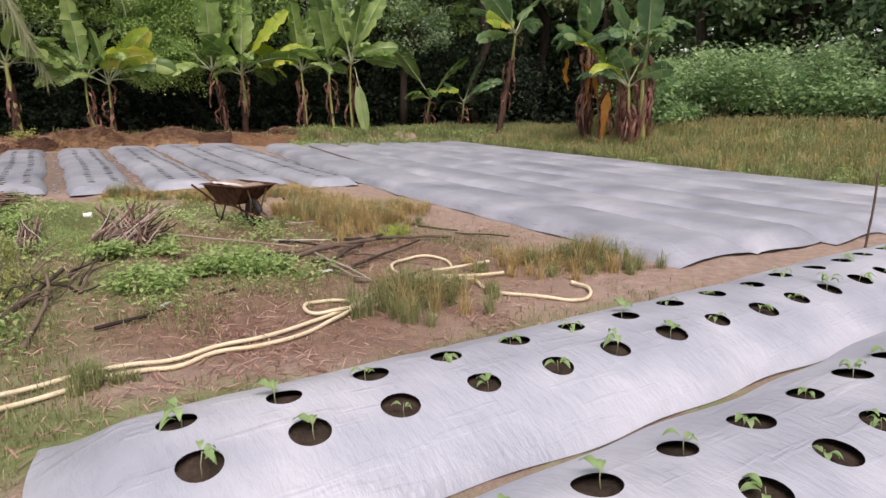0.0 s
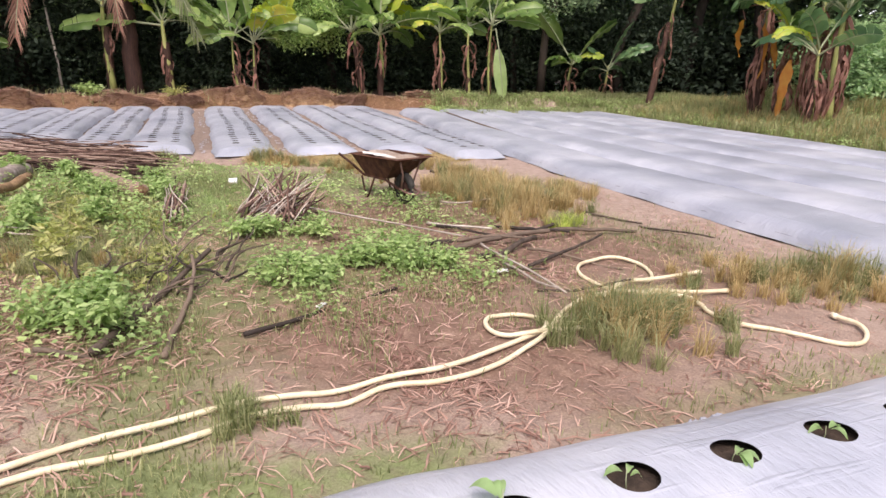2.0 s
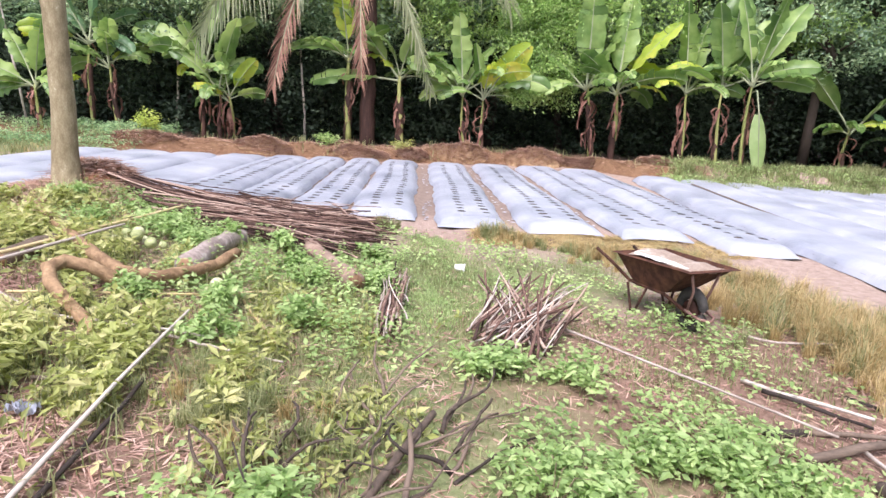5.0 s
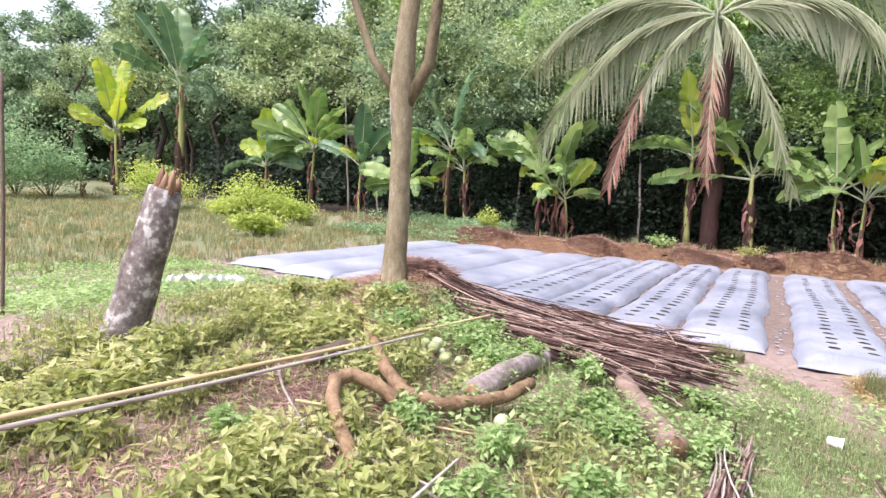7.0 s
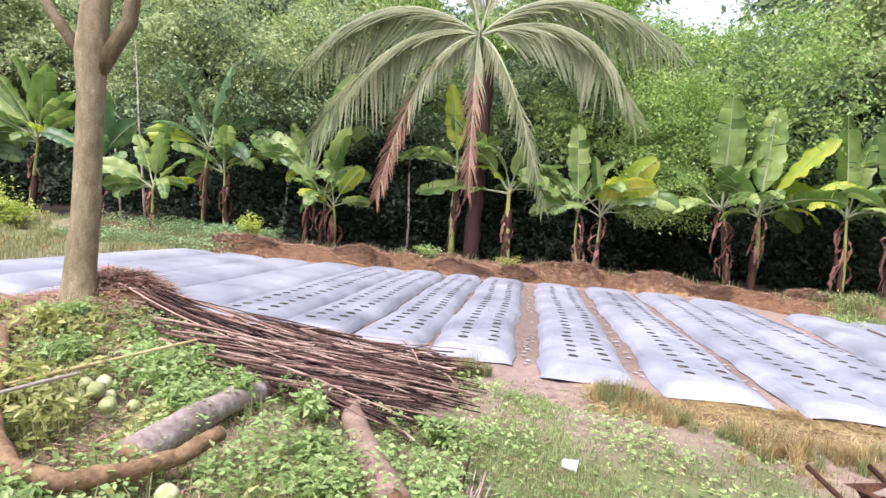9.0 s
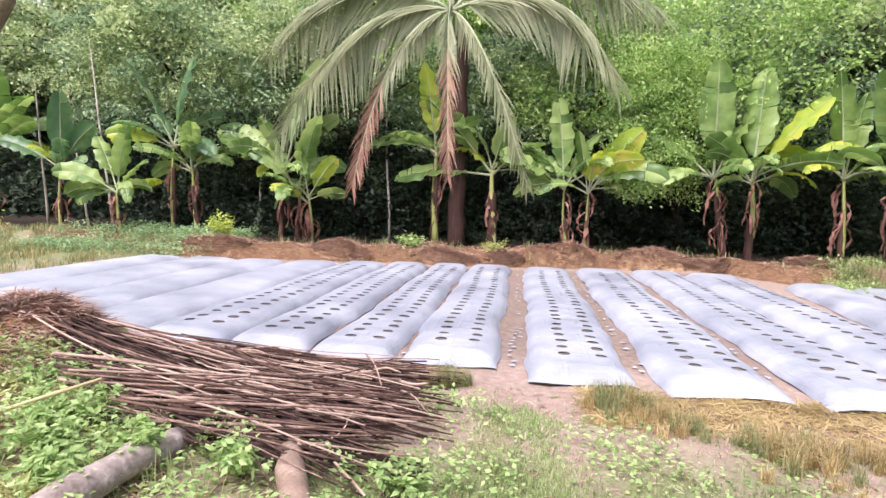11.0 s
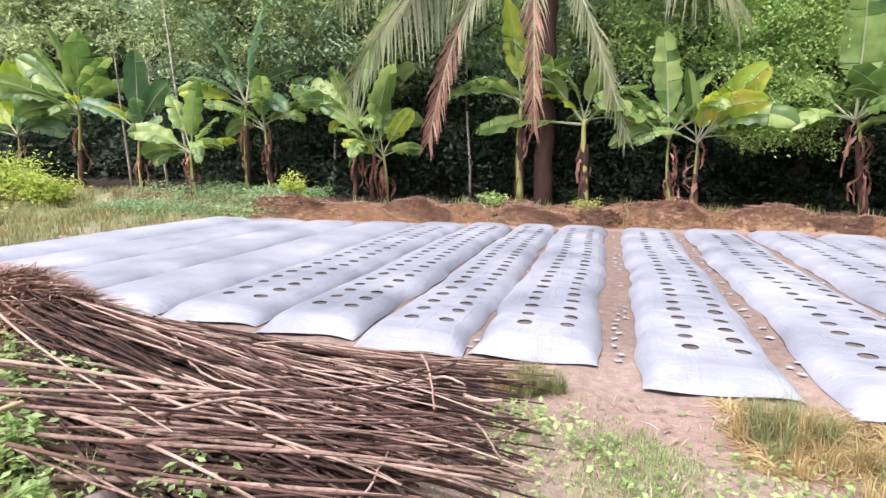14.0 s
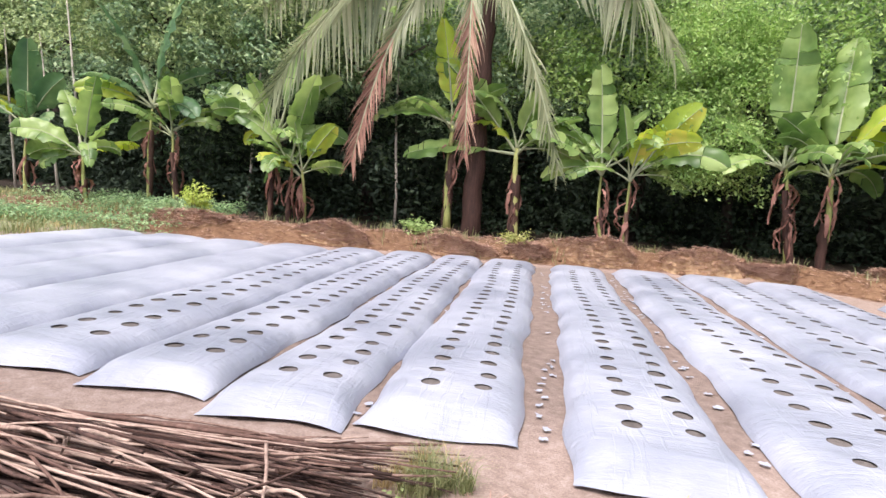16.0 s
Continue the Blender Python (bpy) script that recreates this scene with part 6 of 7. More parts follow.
# ---- wheelbarrow ----
def wheelbarrow():
    w = thing("wheelbarrow", on_ground(-3.02, 8.98), "rusty wheelbarrow caked with pale mortar, standing in grass", "wheelbarrow")
    d = Vector((-0.86, 0.5, 0)).normalized()
    w.matrix_world = Matrix.Translation(on_ground(-3.02, 8.98)) @ Matrix(((d.x, -d.y, 0, 0), (d.y, d.x, 0, 0), (0, 0, 1, 0), (0, 0, 0, 1)))
    w.scale = (0.82, 0.82, 0.98)  # own x: from the wheel back to the handles
    tray = Geo()
    low = [(0.2, -0.17, 0.3), (0.62, -0.2, 0.27), (0.62, 0.2, 0.27), (0.2, 0.17, 0.3)]
    high = [(-0.2, -0.31, 0.58), (0.82, -0.36, 0.56), (0.82, 0.36, 0.56), (-0.2, 0.31, 0.58)]
    rim = [(x + (-0.035 if x < 0.3 else 0.035), y * 1.1, z - 0.012) for x, y, z in high]
    inner = [(x * 0.98 + 0.006, y * 0.97, z - 0.002) for x, y, z in high]
    bed = [(x, y * 0.95, z + 0.02) for x, y, z in low]
    tray.v = low + high + rim + inner + bed
    for j in range(4):
        k = (j + 1) % 4
        tray.f += [(j, k, 4 + k, 4 + j), (4 + j, 4 + k, 8 + k, 8 + j), (8 + j, 8 + k, 12 + k, 12 + j), (12 + j, 12 + k, 16 + k, 16 + j)]
    tray.f += [(3, 2, 1, 0), (16, 17, 18, 19)]
    part("tray", tray, RUST, w, smooth=False)
    load = Geo()
    r = random.Random(2)
    for i in range(9):
        for j in range(7):
            x, y = -0.15 + 0.93 * i / 8, (-0.3 + 0.6 * j / 6) * (0.9 + 0.1 * i / 8)
            load.v.append((x, y, 0.545 + 0.035 * math.sin(i * 0.9) * math.sin(j * 0.7) + r.uniform(-0.012, 0.012)))
    for i in range(8):
        for j in range(6):
            load.f.append((i * 7 + j, (i + 1) * 7 + j, (i + 1) * 7 + j + 1, i * 7 + j + 1))
    part("mortar_load", load, DRY_MORTAR, w, "dried pale mortar and earth filling the tray")
    wheel = Geo()
    ring = [(0.0 + 0.15 * math.cos(q * math.pi / 12), 0, 0.19 + 0.15 * math.sin(q * math.pi / 12)) for q in range(25)]
    wheel.tube(ring, 0.05, 10, False)
    tyre = part("wheel", wheel, RUBBER, w, "worn black rubber tyre")
    hub = Geo()
    hub.tube([(0, -0.03, 0.175), (0, 0.03, 0.175)], 0.1, 16)
    hub.tube([(0, -0.11, 0.175), (0, 0.11, 0.175)], 0.014, 8)
    part("rim", hub, RUST, tyre)
    for s in (-1, 1):
        g = Geo()
        g.tube([(-0.02, s * 0.09, 0.175), (0.25, s * 0.16, 0.28), (0.7, s * 0.22, 0.3), (1.0, s * 0.25, 0.42), (1.25, s * 0.27, 0.5)], 0.017, 8)
        part("handle", g, RUST, w)
        leg = Geo()
        leg.tube([(0.45, s * 0.2, 0.29), (0.55, s * 0.24, 0.05), (0.6, s * 0.24, 0.015), (0.72, s * 0.23, 0.28)], 0.014, 8)
        part("leg", leg, RUST, w)
        brace = Geo()
        brace.tube([(-0.02, s * 0.09, 0.175), (-0.1, s * 0.12, 0.38), (-0.12, s * 0.2, 0.56)], 0.013, 8)
        part("brace", brace, PALE_RUST, w, "pinkish rubbed steel strut")

    guard = Geo()
    guard.tube([(-0.02, -0.12, 0.2), (-0.2, -0.1, 0.16), (-0.26, 0.0, 0.15), (-0.2, 0.1, 0.16), (-0.02, 0.12, 0.2)], 0.014, 8)
    part("wheel_guard", guard, PALE_RUST, w, "bent steel hoop round the wheel")
    crust = Geo()
    rc = random.Random(6)
    for i in range(13):
        q = i / 12
        x, wide = -0.16 + 0.7 * q, 0.03 + 0.11 * math.sin(math.pi * q)
        for j in range(4):
            crust.v.append((x + rc.uniform(-0.01, 0.01), 0.325 + 0.03 * q - wide * j / 3, 0.588 + 0.012 * math.sin(j) + rc.uniform(-0.004, 0.006)))
    for i in range(12):
        for j in range(3):
            crust.f.append((i * 4 + j, (i + 1) * 4 + j, (i + 1) * 4 + j + 1, i * 4 + j + 1))
    part("mortar_crust", crust, WHITE_PLASTER, w, "white dried mortar along the rim")


wheelbarrow()

CLOD = surface("red_brown_earth", [(0.3, (0.10, 0.05, 0.03)), (0.7, (0.26, 0.15, 0.09))], 9, 0.95, 0.9)

# ---- small things ----
def husk(x, y, r, label, group="", lift=0.0):
    g = Geo()
    n, m = 14, 9
    for i in range(m + 1):
        th = math.pi * i / m
        for j in range(n):
            an = 2 * math.pi * j / n
            q = r * math.sin(th) * (1 + 0.06 * math.cos(3 * an))
            g.v.append((q * math.cos(an), q * math.sin(an), -1.18 * r * math.cos(th) + 0.1 * r * math.sin(th * 2)))
    for i in range(m):
        for j in range(n):
            g.f.append((i * n + j, i * n + (j + 1) % n, (i + 1) * n + (j + 1) % n, (i + 1) * n + j))
    ob = thing("coconut", on_ground(x, y, r * 0.85 + lift), label, "coconut", group)
    part("shell", g, GREEN_SHELL, ob)
    cap = Geo()
    cap.tube([(0, 0, 1.15 * r), (0, 0.002, 1.24 * r)], [r * 0.3, r * 0.16], 9)
    part("cap", cap, VINE_BARK, ob, "dry brown stem cap")
    ob.rotation_euler = (rb.uniform(0.5, 2.2), rb.uniform(-0.5, 0.5), rb.uniform(0, 6.28))
    return ob


for i in range(16):
    husk(-7.1 + rb.gauss(0, 0.12), 6.45 + rb.gauss(0, 0.11), rb.uniform(0.036, 0.05), "small pale green coconut in a heap", "coconuts in the heap", rb.choice((0, 0, 0.06)))
for x, y in ((-5.9, 6.45), (-6.05, 6.3), (-5.8, 6.3)):
    husk(x, y, 0.05, "pale green coconut beside the liana", "coconuts by the liana")
husk(-9.5, 7.98, 0.1, "green coconut at the end of the stick pile", lift=0.12)


def cup(x, y, label, material, r=0.055, L=0.13, lid=None):
    at = on_ground(x, y, r * 0.9)
    t = thing("plastic_cup", at, label, "cup")
    g = Geo()
    g.tube([(-L / 2, 0, 0), (-L / 2 + 0.006, 0, 0), (L / 2 - 0.01, 0, 0), (L / 2, 0, 0)], [r * 0.7, r * 0.76, r, r * 1.08], 16, False)
    g.tube([(L / 2, 0, 0), (-L / 2 + 0.01, 0, 0)], [r * 1.04, r * 0.72], 16, True)
    part("body", g, material, t)
    rimg = Geo()
    rimg.tube([(L / 2, r * 1.07 * math.cos(k * math.pi / 10), r * 1.07 * math.sin(k * math.pi / 10)) for k in range(21)], 0.004, 6, False)
    part("rim", rimg, lid or material, t)
    return t


cup(-5.32, 8.92, "white plastic cup lying on grass", WHITE_PLASTIC, 0.043, 0.1).rotation_euler = (0, 0.05, 0.5)


def crumpled(name, x, y, sx, sy, turn, label, seed, material=WHITE_PLASTIC, rise=0.07):
    r = random.Random(seed)
    t = thing(name, on_ground(x, y, 0.01), label, "plastic sheet")
    g, n, m = Geo(), 16, 10
    ca, sa = math.cos(radians(turn)), math.sin(radians(turn))
    for i in range(n):
        for j in range(m):
            px, py = sx * (i / (n - 1) - 0.5) * (1 + 0.2 * math.sin(j * 1.3)), sy * (j / (m - 1) - 0.5) * (1 + 0.25 * math.sin(i * 1.1))
            wx, wy = px * ca - py * sa, px * sa + py * ca
            g.v.append((wx, wy, gz(x + wx, y + wy) - gz(x, y) + 0.01 + rise * abs(math.sin(i * 1.7 + j * 0.8) * math.cos(j * 1.9)) + r.uniform(0, 0.012)))
    for i in range(n - 1):
        for j in range(m - 1):
            g.f.append((i * m + j, (i + 1) * m + j, (i + 1) * m + j + 1, i * m + j + 1))
    part("sheet", g, material, t, smooth=False)


crumpled("plastic_sheet", -11.4, 5.0, 0.9, 0.3, 65, "crumpled white plastic sheet on the grass", 1, rise=0.16)
crumpled("plastic_scrap", -1.42, 6.82, 0.11, 0.06, 20, "small scrap of white plastic on soil", 2, rise=0.02)
crumpled("plastic_scrap", -2.35, 5.6, 0.06, 0.04, 70, "small scrap of pale plastic on soil", 3, rise=0.02)
crumpled("plastic_scrap", -0.05, 5.0, 0.2, 0.09, 35, "scrap of silver film beside the bed", 4, FILM, 0.02)
crumpled("plastic_scrap", -4.9, 4.75, 0.12, 0.09, 35, "grey scrap of plastic on straw", 5, FILM, 0.05)
rs = random.Random(9)
for k in range(110):  # scraps cut out of the film, left in the furrows
    cc = rs.choice((-2.5, -1.5, -0.22, -0.22, 1.12, 1.12, 1.12, 2.47, 2.47, 3.72))
    q = fld(rs.uniform(0.3, 9.5), cc + rs.uniform(-0.07, 0.07))
    g = Geo()
    n = 10
    g.v = [(0, 0, 0.009)] + [(0.042 * math.cos(j * 0.628) * rs.uniform(0.3, 1.5), 0.03 * math.sin(j * 0.628) * rs.uniform(0.3, 1.5), 0.003 + rs.uniform(0, 0.008)) for j in range(n)]
    g.f = [(0, 1 + j, 1 + (j + 1) % n) for j in range(n)]
    ob = tagged(new("film_scrap", g.mesh("film_scrap", BRIGHTENED_FILM)), "round scrap of cut film lying in a furrow", "film scrap", "film scraps in the furrows")
    ob.location = (q.x, q.y, gz(q.x, q.y) + 0.015)
    ob.rotation_euler = (0, 0, rs.uniform(0, 6.28))


def post(x, y, h, r, label, material=DARK_STICK):
    g = rod(rb, h, r, r * 0.85, 6, 0.006)
    ob = tagged(new("post", g.mesh("post", material)), label, "post")
    ob.location = on_ground(x, y, -0.05)


post(4.36, 8.6, 0.95, 0.014, "thin dark stake at the end of the long beds")
post(-16.0, 4.2, 0.85, 0.03, "short dark post in the clearing")
post(-9.75, 3.02, 2.4, 0.02, "tall thin dark post by the clearing")
loose("branch", (-3.35, 10.95), (-2.7, 10.6), 0.02, 0.02, DARK_STICK, "dark pipe lying in dry grass", "branch", 0.01, False, (0.05, 0.05))
# added rod that draws the dark furrow line between two long beds
loose("bamboo_pole", tuple(fld(6.9, 6.75).xy), tuple(fld(0.9, 6.12).xy), 0.02, 0.016, DARK_STICK, "added dark rod standing in for the dark furrow between long beds", "pole", 0.02, False, (0.19, 0.17))


# ---- grass, weeds and litter over the ground ----
rg = np.random.default_rng(51)


def scatter(n, box, density, lift=0.0):
    """Points on the ground within (x0, x1, y0, y1), kept by a density function."""
    x, y = rg.uniform(box[0], box[1], n), rg.uniform(box[2], box[3], n)
    keep = rg.random(n) < density(x, y)
    return drop_to_ground(np.column_stack([x[keep], y[keep]]), lift)


def off_beds(x, y):
    a, c = to_fld(x, y)
    ok = ~((a > -0.35) & (a < 11) & (c > -9.9) & (c < 12.7)) & ~((a < -9.1) & (a > -12) & (c > -0.55)) & ~((c > 4.8) & (c < 12.6) & (a > -9) & (a < 9.5)) & ~((a > -1.3) & (a < 0) & (c > 3.75) & (c < 12.6))
    return ok.astype(float)


def blotch(x, y, s, cut):
    return ease(cut, cut + 0.5, waves(x, y, s) + 0.5 * waves(x + 9, y - 4, s * 2.7))


def by_poles(x, y):
    """1 in the trodden strip beside the two long poles."""
    s = (y - 3.6) / 3.72
    off = x - (-5.7 - 2.02 * s)
    return ease(-0.1, 0.02, off) * (1 - ease(0.25, 0.75, off)) * ease(0.0, 0.1, s) * (1 - ease(0.85, 1.0, s))


def f_bare(x, y):
    return np.clip(0.95 * bump(x, y, -6.45, 5.15, 0.42, 0.34) + 0.25 * bump(x, y, -5.75, 4.25, 0.4, 0.3) + 0.8 * bump(x, y, -5.25, 6.1, 0.3, 0.35) + 0.7 * bump(x, y, -5.5, 5.2, 0.4, 0.25), 0, 1)


def f_straw(x, y):
    g, s, r = cover_masks(x, y)
    return np.clip(0.16 * s + 0.8 * bump(x, y, -4.4, 3.7, 1.1) + 0.9 * s * blotch(x, y, 2.9, 0.05) + 0.35 * bump(x, y, -6.5, 5.8, 1.3) + 0.8 * f_bare(x, y), 0, 1) * off_beds(x, y)


def f_lane(x, y):
    """1 on the trodden way between the weeds."""
    mid = np.interp(y, [4.6, 5.6, 6.5, 7.4, 8.4, 9.6, 10.6], [-2.3, -3.0, -3.72, -4.35, -4.95, -5.9, -6.9])
    return np.exp(-((x - mid) / 0.42) ** 2) * ease(4.4, 5.0, y) * (1 - ease(10.2, 10.8, y))


def f_weed(x, y):
    w = 1.0 * bump(x, y, -2.35, 6.75, 0.42, 0.4) + 1.0 * bump(x, y, -2.85, 6.0, 0.36, 0.4) + 0.9 * bump(x, y, -1.85, 6.75, 0.3) + 1.0 * bump(x, y, -3.75, 6.95, 0.28, 0.22) + 1.1 * bump(x, y, -3.45, 4.85, 0.36, 0.3) + 0.8 * bump(x, y, -6.2, 7.3, 0.8, 0.6) + 0.7 * bump(x, y, -5.2, 6.8, 0.8, 0.6)
    w = w + 0.55 * bump(x, y, -5.2, 8.8, 0.7, 1.2) + 0.6 * bump(x, y, -3.0, 8.6, 0.8, 0.6) + 0.45 * bump(x, y, -7.0, 6.6, 0.9) + 1.3 * bump(x, y, -8.1, 7.05, 0.6, 0.45)
    w = w + 0.45 * bump(x, y, -6.9, 9.85, 0.34, 0.26) + 0.25 * bump(x, y, -6.2, 9.5, 0.5, 0.45)
    w = w * (1 - bump(x, y, -9.4, 7.2, 0.6)) * (1 - 0.85 * f_bare(x, y)) * (1 - 0.4 * by_poles(x, y)) * (1 - 0.92 * f_lane(x, y))
    return np.clip(w * (0.2 + 1.1 * blotch(x, y, 4.1, -0.15)), 0, 1) * off_beds(x, y)


def f_olive(x, y):
    w = 1.0 * bump(x, y, -6.9, 5.2, 1.3, 0.8) + 0.8 * bump(x, y, -5.6, 5.7, 0.8, 0.7) + 0.7 * bump(x, y, -8.3, 6.2, 0.9, 0.9) + 0.7 * bump(x, y, -6.1, 4.9, 0.7, 0.3) + 0.5 * bump(x, y, -4.6, 5.6, 0.6, 0.6) + 0.9 * bump(x, y, -7.2, 3.95, 0.6, 0.5) + 1.0 * bump(x, y, -5.7, 4.3, 0.55, 0.4) + 0.7 * bump(x, y, -5.1, 4.7, 0.4, 0.35) + 1.1 * bump(x, y, -6.25, 4.1, 0.6, 0.5)
    w = w * (1 - bump(x, y, -9.4, 7.1, 0.7)) * (1 - 0.93 * f_bare(x, y)) * (1 - 0.35 * by_poles(x, y))
    return np.clip(w * (0.06 + 0.95 * blotch(x, y, 3.3, -0.1)), 0, 1) * off_beds(x, y)


def f_lawn(x, y):
    g, s, r = cover_masks(x, y)
    return np.clip(g * (0.15 + 0.85 * blotch(x, y, 2.1, -0.1)) * (1 - 0.95 * bump(x, y, -4.4, 3.7, 0.9)), 0, 1) * off_beds(x, y)


p = scatter(170000, (-8, 3, 2, 11), f_straw, 0.004)
stuff("straw_litter", litter(p, rg.uniform(0.04, 0.17, len(p)), rg, 0.0031), STRAW, "brown straw and dead leaf litter strewn on soil", "litter")
p = scatter(60000, (-8, 3, 2, 11), lambda x, y: 0.16 * off_beds(x, y), 0.003)
stuff("straw_litter", litter(p, rg.uniform(0.03, 0.1, len(p)), rg, 0.002), STRAW, "scattered thin straw on bare soil", "litter")
p = scatter(150000, (-9, 1, 3.5, 11), f_weed)
p[:, 2] += rg.uniform(0.01, 0.2, len(p)) * np.clip(f_weed(p[:, 0], p[:, 1]) + 0.2, 0.2, 1)
stuff("weed_carpet", leaf_cloud(p, rg.uniform(0.022, 0.06, len(p)), rg, 0.7, 0.62), WEED, "fresh green low weeds with rounded leaves", "weeds")
p = scatter(110000, (-10, -3.5, 3.2, 8.2), f_olive)
p[:, 2] += rg.uniform(0.01, 0.22, len(p)) * np.clip(f_olive(p[:, 0], p[:, 1]) + 0.1, 0.2, 1)
stuff("tall_weeds", leaf_cloud(p, rg.uniform(0.035, 0.105, len(p)), rg, 0.5, 0.4), WEED_OLIVE, "yellow-green tall weeds over the mound", "weeds")
p = scatter(90000, (-10, -3.5, 3.2, 8.2), f_olive)
stuff("tall_weeds", blades(p, rg.uniform(0.05, 0.22, len(p)), rg, 0.0035, 1.0), GRASS, "grassy weeds over the mound", "weeds")
p = scatter(260000, (-9, 3, 2.5, 11.2), f_lawn)
stuff("low_grass", blades(p, rg.uniform(0.02, 0.08, len(p)), rg, 0.003, 0.9), GRASS, "short sparse green grass on soil", "grass")


def f_way(x, y):
    mid = np.interp(y, [7.4, 8.4, 9.6, 10.4], [-4.5, -5.1, -6.1, -6.7])
    return np.exp(-((x - mid) / 0.36) ** 2) * ease(6.9, 7.8, y) * (1 - ease(10.1, 10.5, y)) * (0.35 + 0.65 * blotch(x, y, 3.7, -0.4)) * off_beds(x, y)


p = scatter(120000, (-8, -3.4, 6.8, 10.6), f_way)
stuff("low_grass", blades(p, rg.uniform(0.012, 0.05, len(p)), rg, 0.003, 1.1), FRESH_GRASS, "fresh pale green grass on the trodden way", "grass")


def clump(x, y, rx, ry, n, h, material, label, mixed=None, seed=0):
    r = np.random.default_rng(seed)
    at = on_ground(x, y)
    t = thing("grass_clump", at, label, "grass clump", "grass clumps")
    for k, (mat, cnt) in enumerate(((material, n), (mixed, n // 3))):
        if mat:
            tufts = r.normal(size=(max(5, cnt // 70), 2)) * np.array([rx, ry]) * 0.6
            q = tufts[r.integers(0, len(tufts), cnt)] + r.normal(size=(cnt, 2)) * 0.022
            pts = np.column_stack([q, ground_z(x + q[:, 0], y + q[:, 1]) - at.z])
            fall = np.exp(-((q[:, 0] / rx) ** 2 + (q[:, 1] / ry) ** 2))
            v, f = blades(pts, r.uniform(0.3, 1.25, cnt) * h * (0.55 + 0.45 * fall), r, 0.0028, 1.15)
            tagged(part("tuft" if k == 0 else "dry_tuft", fast_mesh("tuft", v, f, mat), mat, t), kind="stuff")


GREEN_T, DRY_T = "tall green grass clump by the hose", "tall dry yellow grass patch"
for i, (x, y, rx, ry, n, h, mat, lab, mix) in enumerate([
        (-0.5, 5.95, 0.36, 0.3, 1900, 0.38, GRASS, GREEN_T, GRASS_DRY), (-0.15, 6.3, 0.3, 0.25, 600, 0.26, GRASS, GREEN_T, GRASS_DRY), (1.15, 7.5, 0.4, 0.3, 1400, 0.38, GRASS, "tall green grass clump by the long beds", GRASS_DRY), (0.5, 7.3, 0.5, 0.35, 2000, 0.24, GRASS_DRY, DRY_T, GRASS),
        (-2.2, 9.7, 0.7, 0.6, 4500, 0.38, GRASS_DRY, DRY_T, GRASS), (-1.7, 9.1, 0.6, 0.5, 3500, 0.34, GRASS_DRY, DRY_T, GRASS), (-2.7, 10.5, 0.6, 0.5, 2500, 0.33, GRASS_DRY, DRY_T, GRASS), (-1.4, 10.0, 0.5, 0.5, 2200, 0.3, GRASS_DRY, DRY_T, GRASS),
        (-6.1, 10.9, 0.22, 0.18, 900, 0.34, GRASS, "green grass tuft at the bed's end", GRASS_DRY), (-7.55, 10.35, 0.2, 0.16, 700, 0.26, GRASS, "green grass tuft between stick pile and bed", GRASS_DRY), (-5.6, 10.75, 0.3, 0.2, 900, 0.22, GRASS_DRY, "dry grass tuft at the bed's end", GRASS),
        (-4.6, 11.0, 0.6, 0.35, 2200, 0.24, GRASS_DRY, DRY_T, GRASS), (-3.7, 11.4, 0.6, 0.35, 2200, 0.26, GRASS_DRY, DRY_T, GRASS), (-1.1, 8.55, 0.2, 0.2, 500, 0.22, LIME, "yellow-green weed tuft beside branches", GRASS), (-2.15, 4.3, 0.2, 0.2, 700, 0.16, GRASS, "low grass tuft beside the hose", None), (-4.4, 5.5, 0.5, 0.4, 1600, 0.2, GRASS, "low grass tuft among brushwood", GRASS_DRY)]):
    clump(x, y, rx, ry, n, h, mat, lab, mix, 200 + i)


def tufted(p, per, spread):
    """Each point becomes a tuft of blades."""
    q = np.repeat(p, per, axis=0)
    q[:, :2] += rg.normal(size=(len(q), 2)) * spread
    q[:, 2] = ground_z(q[:, 0], q[:, 1])
    return q


def field_points(n, a, c, dens=None):
    aa, cc = rg.uniform(*a, n), rg.uniform(*c, n)
    x, y = ORIGIN.x + aa * ALONG.x + cc * ACROSS.x, ORIGIN.y + aa * ALONG.y + cc * ACROSS.y
    keep = (rg.random(n) < dens(x, y)) if dens else np.ones(n, bool)
    return drop_to_ground(np.column_stack([x[keep], y[keep]]))


patchy = lambda x, y: 0.25 + 0.75 * blotch(x, y, 1.6, -0.3)
p = tufted(field_points(3000, (-13, 7), (13.0, 18.5), patchy), 24, 0.07)
stuff("bank_grass", blades(p, rg.uniform(0.12, 0.55, len(p)), rg, 0.008, 1.0), GRASS, "tall grass covering the bank beside the beds", "grass")
p = tufted(field_points(1600, (-13, 7), (13.4, 19), patchy), 20, 0.06)
stuff("bank_grass", blades(p, rg.uniform(0.15, 0.6, len(p)), rg, 0.006, 1.0), GRASS_DRY, "dry grass stalks on the bank", "grass")
p = field_points(60000, (-11, 9), (13.1, 17.5), patchy)
p[:, 2] += rg.uniform(0.0, 0.22, len(p))
stuff("weed_carpet", leaf_cloud(p, rg.uniform(0.04, 0.11, len(p)), rg, 0.5, 0.45), WEED, "leafy green weeds over the bank beside the beds", "weeds")
p = field_points(16000, (7.5, 11.8), (7.0, 13.5), patchy)
p[:, 2] += rg.uniform(0.0, 0.25, len(p))
stuff("weed_carpet", leaf_cloud(p, rg.uniform(0.04, 0.11, len(p)), rg, 0.5, 0.45), WEED, "leafy green weeds before the banana plants", "weeds")
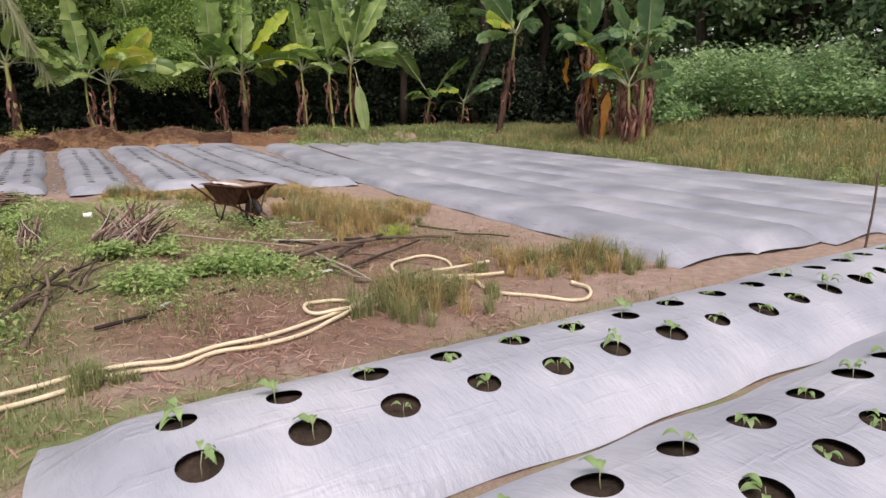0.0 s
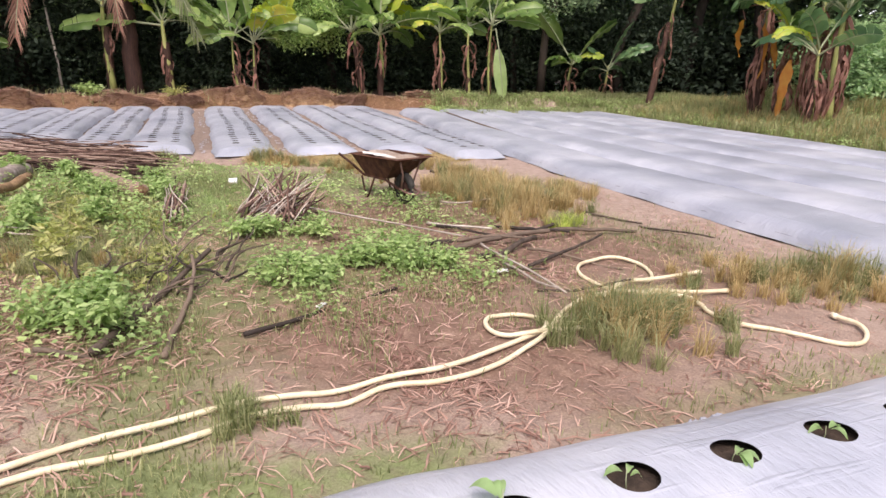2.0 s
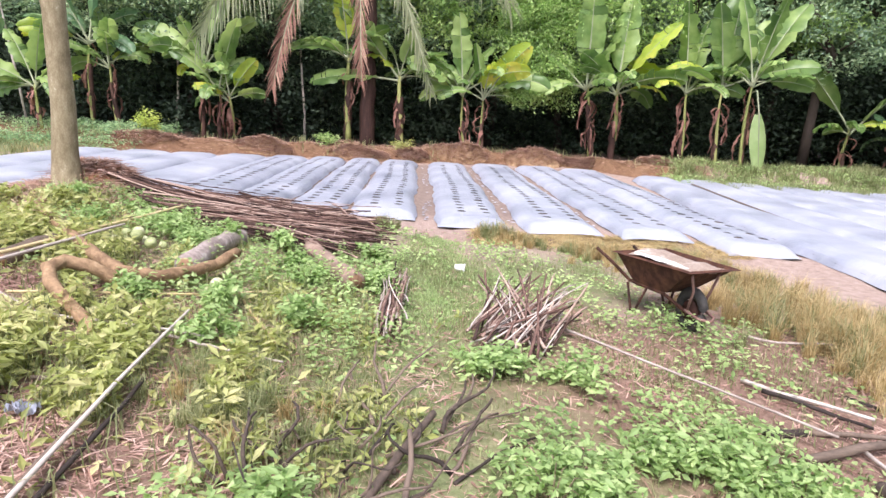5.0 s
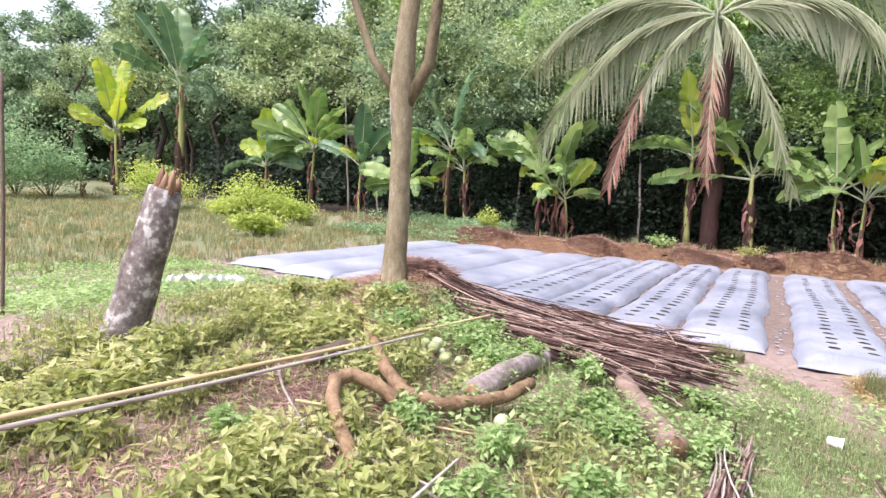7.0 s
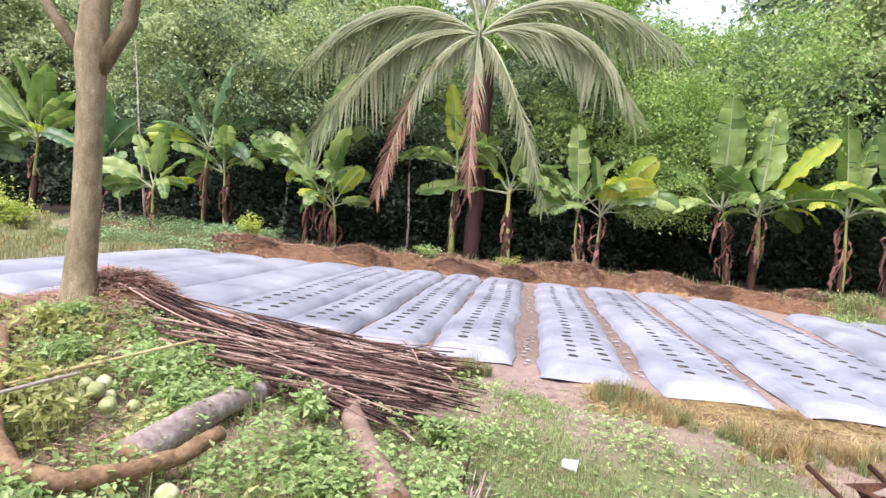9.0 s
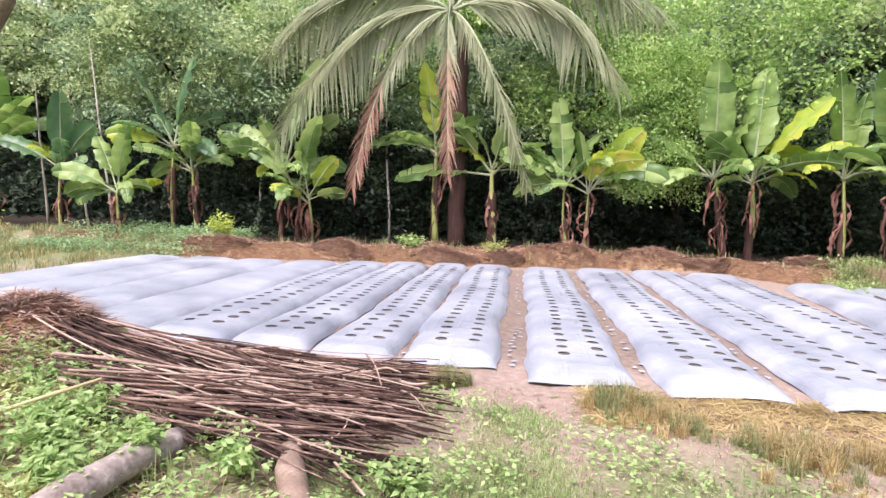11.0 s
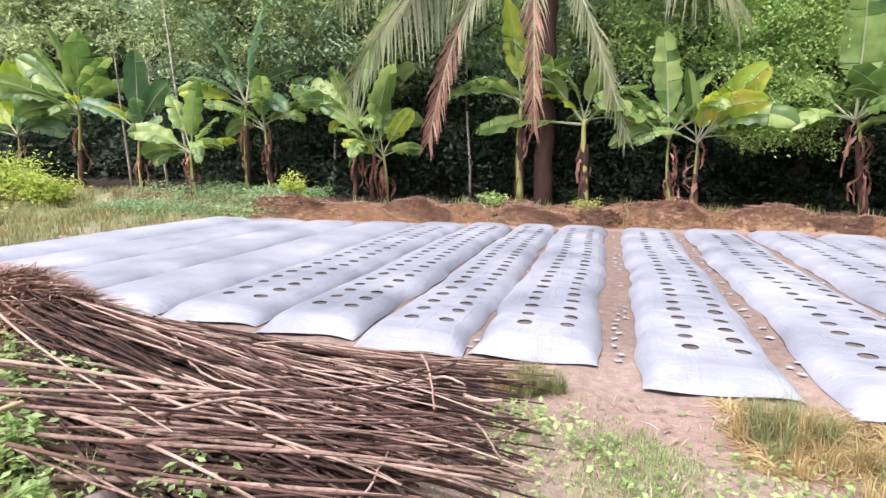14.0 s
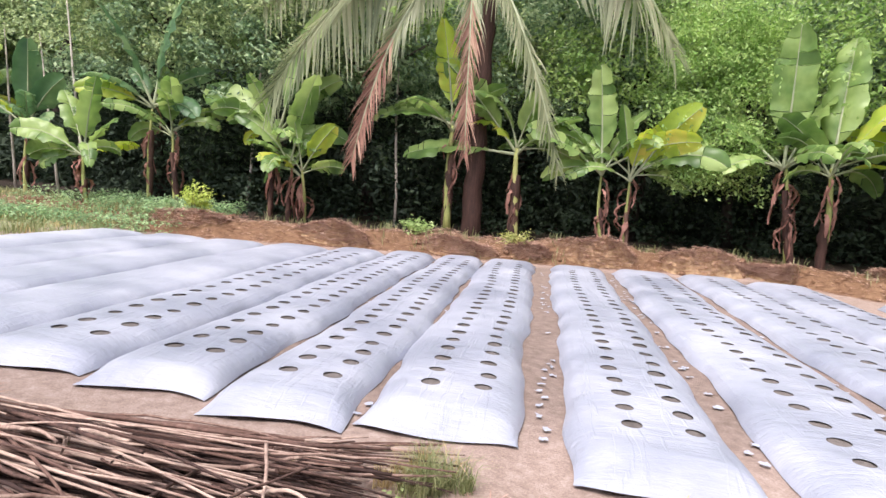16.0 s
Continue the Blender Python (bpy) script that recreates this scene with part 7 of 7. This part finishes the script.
p = tufted(field_points(2600, (7, 12.5), (7.5, 20), patchy), 20, 0.07)
stuff("bank_grass", blades(p, rg.uniform(0.1, 0.4, len(p)), rg, 0.009, 0.8), GRASS, "green weeds and grass under the bananas", "grass")
p = tufted(field_points(5200, (-5, 12.5), (-32, -10.0), patchy), 16, 0.09)
stuff("meadow_grass", blades(p, rg.uniform(0.06, 0.3, len(p)), rg, 0.009, 0.8), GRASS, "rough green grass of the clearing", "grass")
p = tufted(field_points(2200, (-5, 12.0), (-40, -10.5), patchy), 16, 0.1)
stuff("meadow_grass", blades(p, rg.uniform(0.08, 0.26, len(p)), rg, 0.009, 1.1), GRASS_DRY, "dry olive grass of the clearing", "grass")
p = field_points(40000, (-5, 0.2), (-11, -5.5), patchy)
p[:, 2] += rg.uniform(0.0, 0.1, len(p))
stuff("weed_carpet", leaf_cloud(p, rg.uniform(0.03, 0.08, len(p)), rg, 0.7, 0.6), WEED, "blue-green ground weeds behind the tree", "weeds")
p = field_points(15000, (9.0, 13.0), (-14, -8.5), patchy)
p[:, 2] += rg.uniform(0.0, 0.35, len(p))
stuff("weed_carpet", leaf_cloud(p, rg.uniform(0.05, 0.12, len(p)), rg, 0.6, 0.5), SHRUB, "leafy weeds along the foot of the forest", "weeds")


def f_bank(x, y):
    g, s, r = cover_masks(x, y)
    return np.clip(r * 1.3, 0, 1)


p = field_points(50000, (9, 14), (-15, 9), f_bank)
stuff("bank_litter", litter(p, rg.uniform(0.05, 0.24, len(p)), rg, 0.006), TAN_STRAW, "straw and husks strewn over the red earth bank", "litter")
p = field_points(5200, (10.6, 13.2), (-12, 9), lambda x, y: f_bank(x, y) * blotch(x, y, 2.2, 0.1))
stuff("bank_grass", blades(p, rg.uniform(0.08, 0.34, len(p)), rg, 0.008, 1.1), GRASS, "grass sprouting on the red earth bank", "grass")
p = field_points(12000, (-1.3, -0.2), (0.4, 4.0), lambda x, y: 0.3 + 0.7 * blotch(x, y, 3.2, -0.2))
stuff("straw_litter", litter(p, rg.uniform(0.08, 0.25, len(p)), rg, 0.004), GRASS_DRY, "dry straw along the ends of the beds", "litter")
p = field_points(26000, (-3.4, -0.5), (-5.8, -3.0), lambda x, y: np.clip(1.6 * bump(x, y, -9.4, 7.15, 0.75), 0, 1))
stuff("straw_litter", litter(p, rg.uniform(0.08, 0.3, len(p)), rg, 0.005), TAN_STRAW, "tan dead fronds heaped round the tree's foot", "litter")
for k in range(36):  # clods and husks on the bank and litter
    q = fld(rs.uniform(10.9, 12.2), rs.choice((rs.uniform(-9, 6), rs.uniform(2.8, 5.0))))
    r = rs.uniform(0.03, 0.09)
    g = Geo()
    for i in range(6):
        for j in range(8):
            th, an = math.pi * i / 5, 2 * math.pi * j / 8
            w = r * rs.uniform(0.8, 1.15)
            g.v.append((w * math.sin(th) * math.cos(an), w * math.sin(th) * math.sin(an), w * 0.7 * math.cos(th)))
    for i in range(5):
        for j in range(8):
            g.f.append((i * 8 + j, (i + 1) * 8 + j, (i + 1) * 8 + (j + 1) % 8, i * 8 + (j + 1) % 8))
    ob = tagged(new("earth_clod", g.mesh("earth_clod", CLOD)), "lump of red-brown earth on the bank", "clod", "clods on the bank")
    ob.location = on_ground(q.x, q.y, r * 0.45)


# ---- leafy weed plants that stand above the low growth ----
LEAFY = "leafy green weed plant standing in the low growth"
rw = random.Random(17)
spots = [(-8.15, 7.05), (-7.75, 6.95), (-8.5, 6.7), (-7.5, 7.2), (-8.3, 6.35), (-7.9, 6.55), (-7.3, 6.95), (-6.9, 7.3), (-6.5, 7.55), (-6.0, 7.2), (-6.6, 6.75), (-5.6, 7.0), (-6.0, 5.75), (-5.9, 4.75), (-5.5, 6.2),
         (-5.2, 5.9), (-5.0, 6.5), (-3.45, 4.9), (-3.3, 4.75), (-3.6, 4.75), (-3.55, 5.1), (-2.4, 6.75), (-2.2, 6.9), (-2.6, 6.55), (-2.9, 6.05), (-2.1, 6.65), (-1.95, 6.85), (-3.8, 6.95), (-3.6, 7.0), (-2.75, 6.2), (-9.0, 6.2), (-8.9, 5.6), (-8.3, 5.4), (-7.8, 5.9), (-3.2, 7.2), (-5.9, 8.3), (-5.3, 7.6)]
for i, (x, y) in enumerate(spots):
    a, q = to_fld(x + rw.uniform(-0.1, 0.1), y + rw.uniform(-0.1, 0.1))
    olive = x < -6.2 and y < 6.4
    shrub("weed_plant", a, q, rw.uniform(0.14, 0.24), rw.uniform(0.13, 0.26), 420, 0.055, WEED_OLIVE if olive else WEED, "yellow-green leafy weed plant on the mound" if olive else LEAFY, 300 + i, "leafy weed plants")
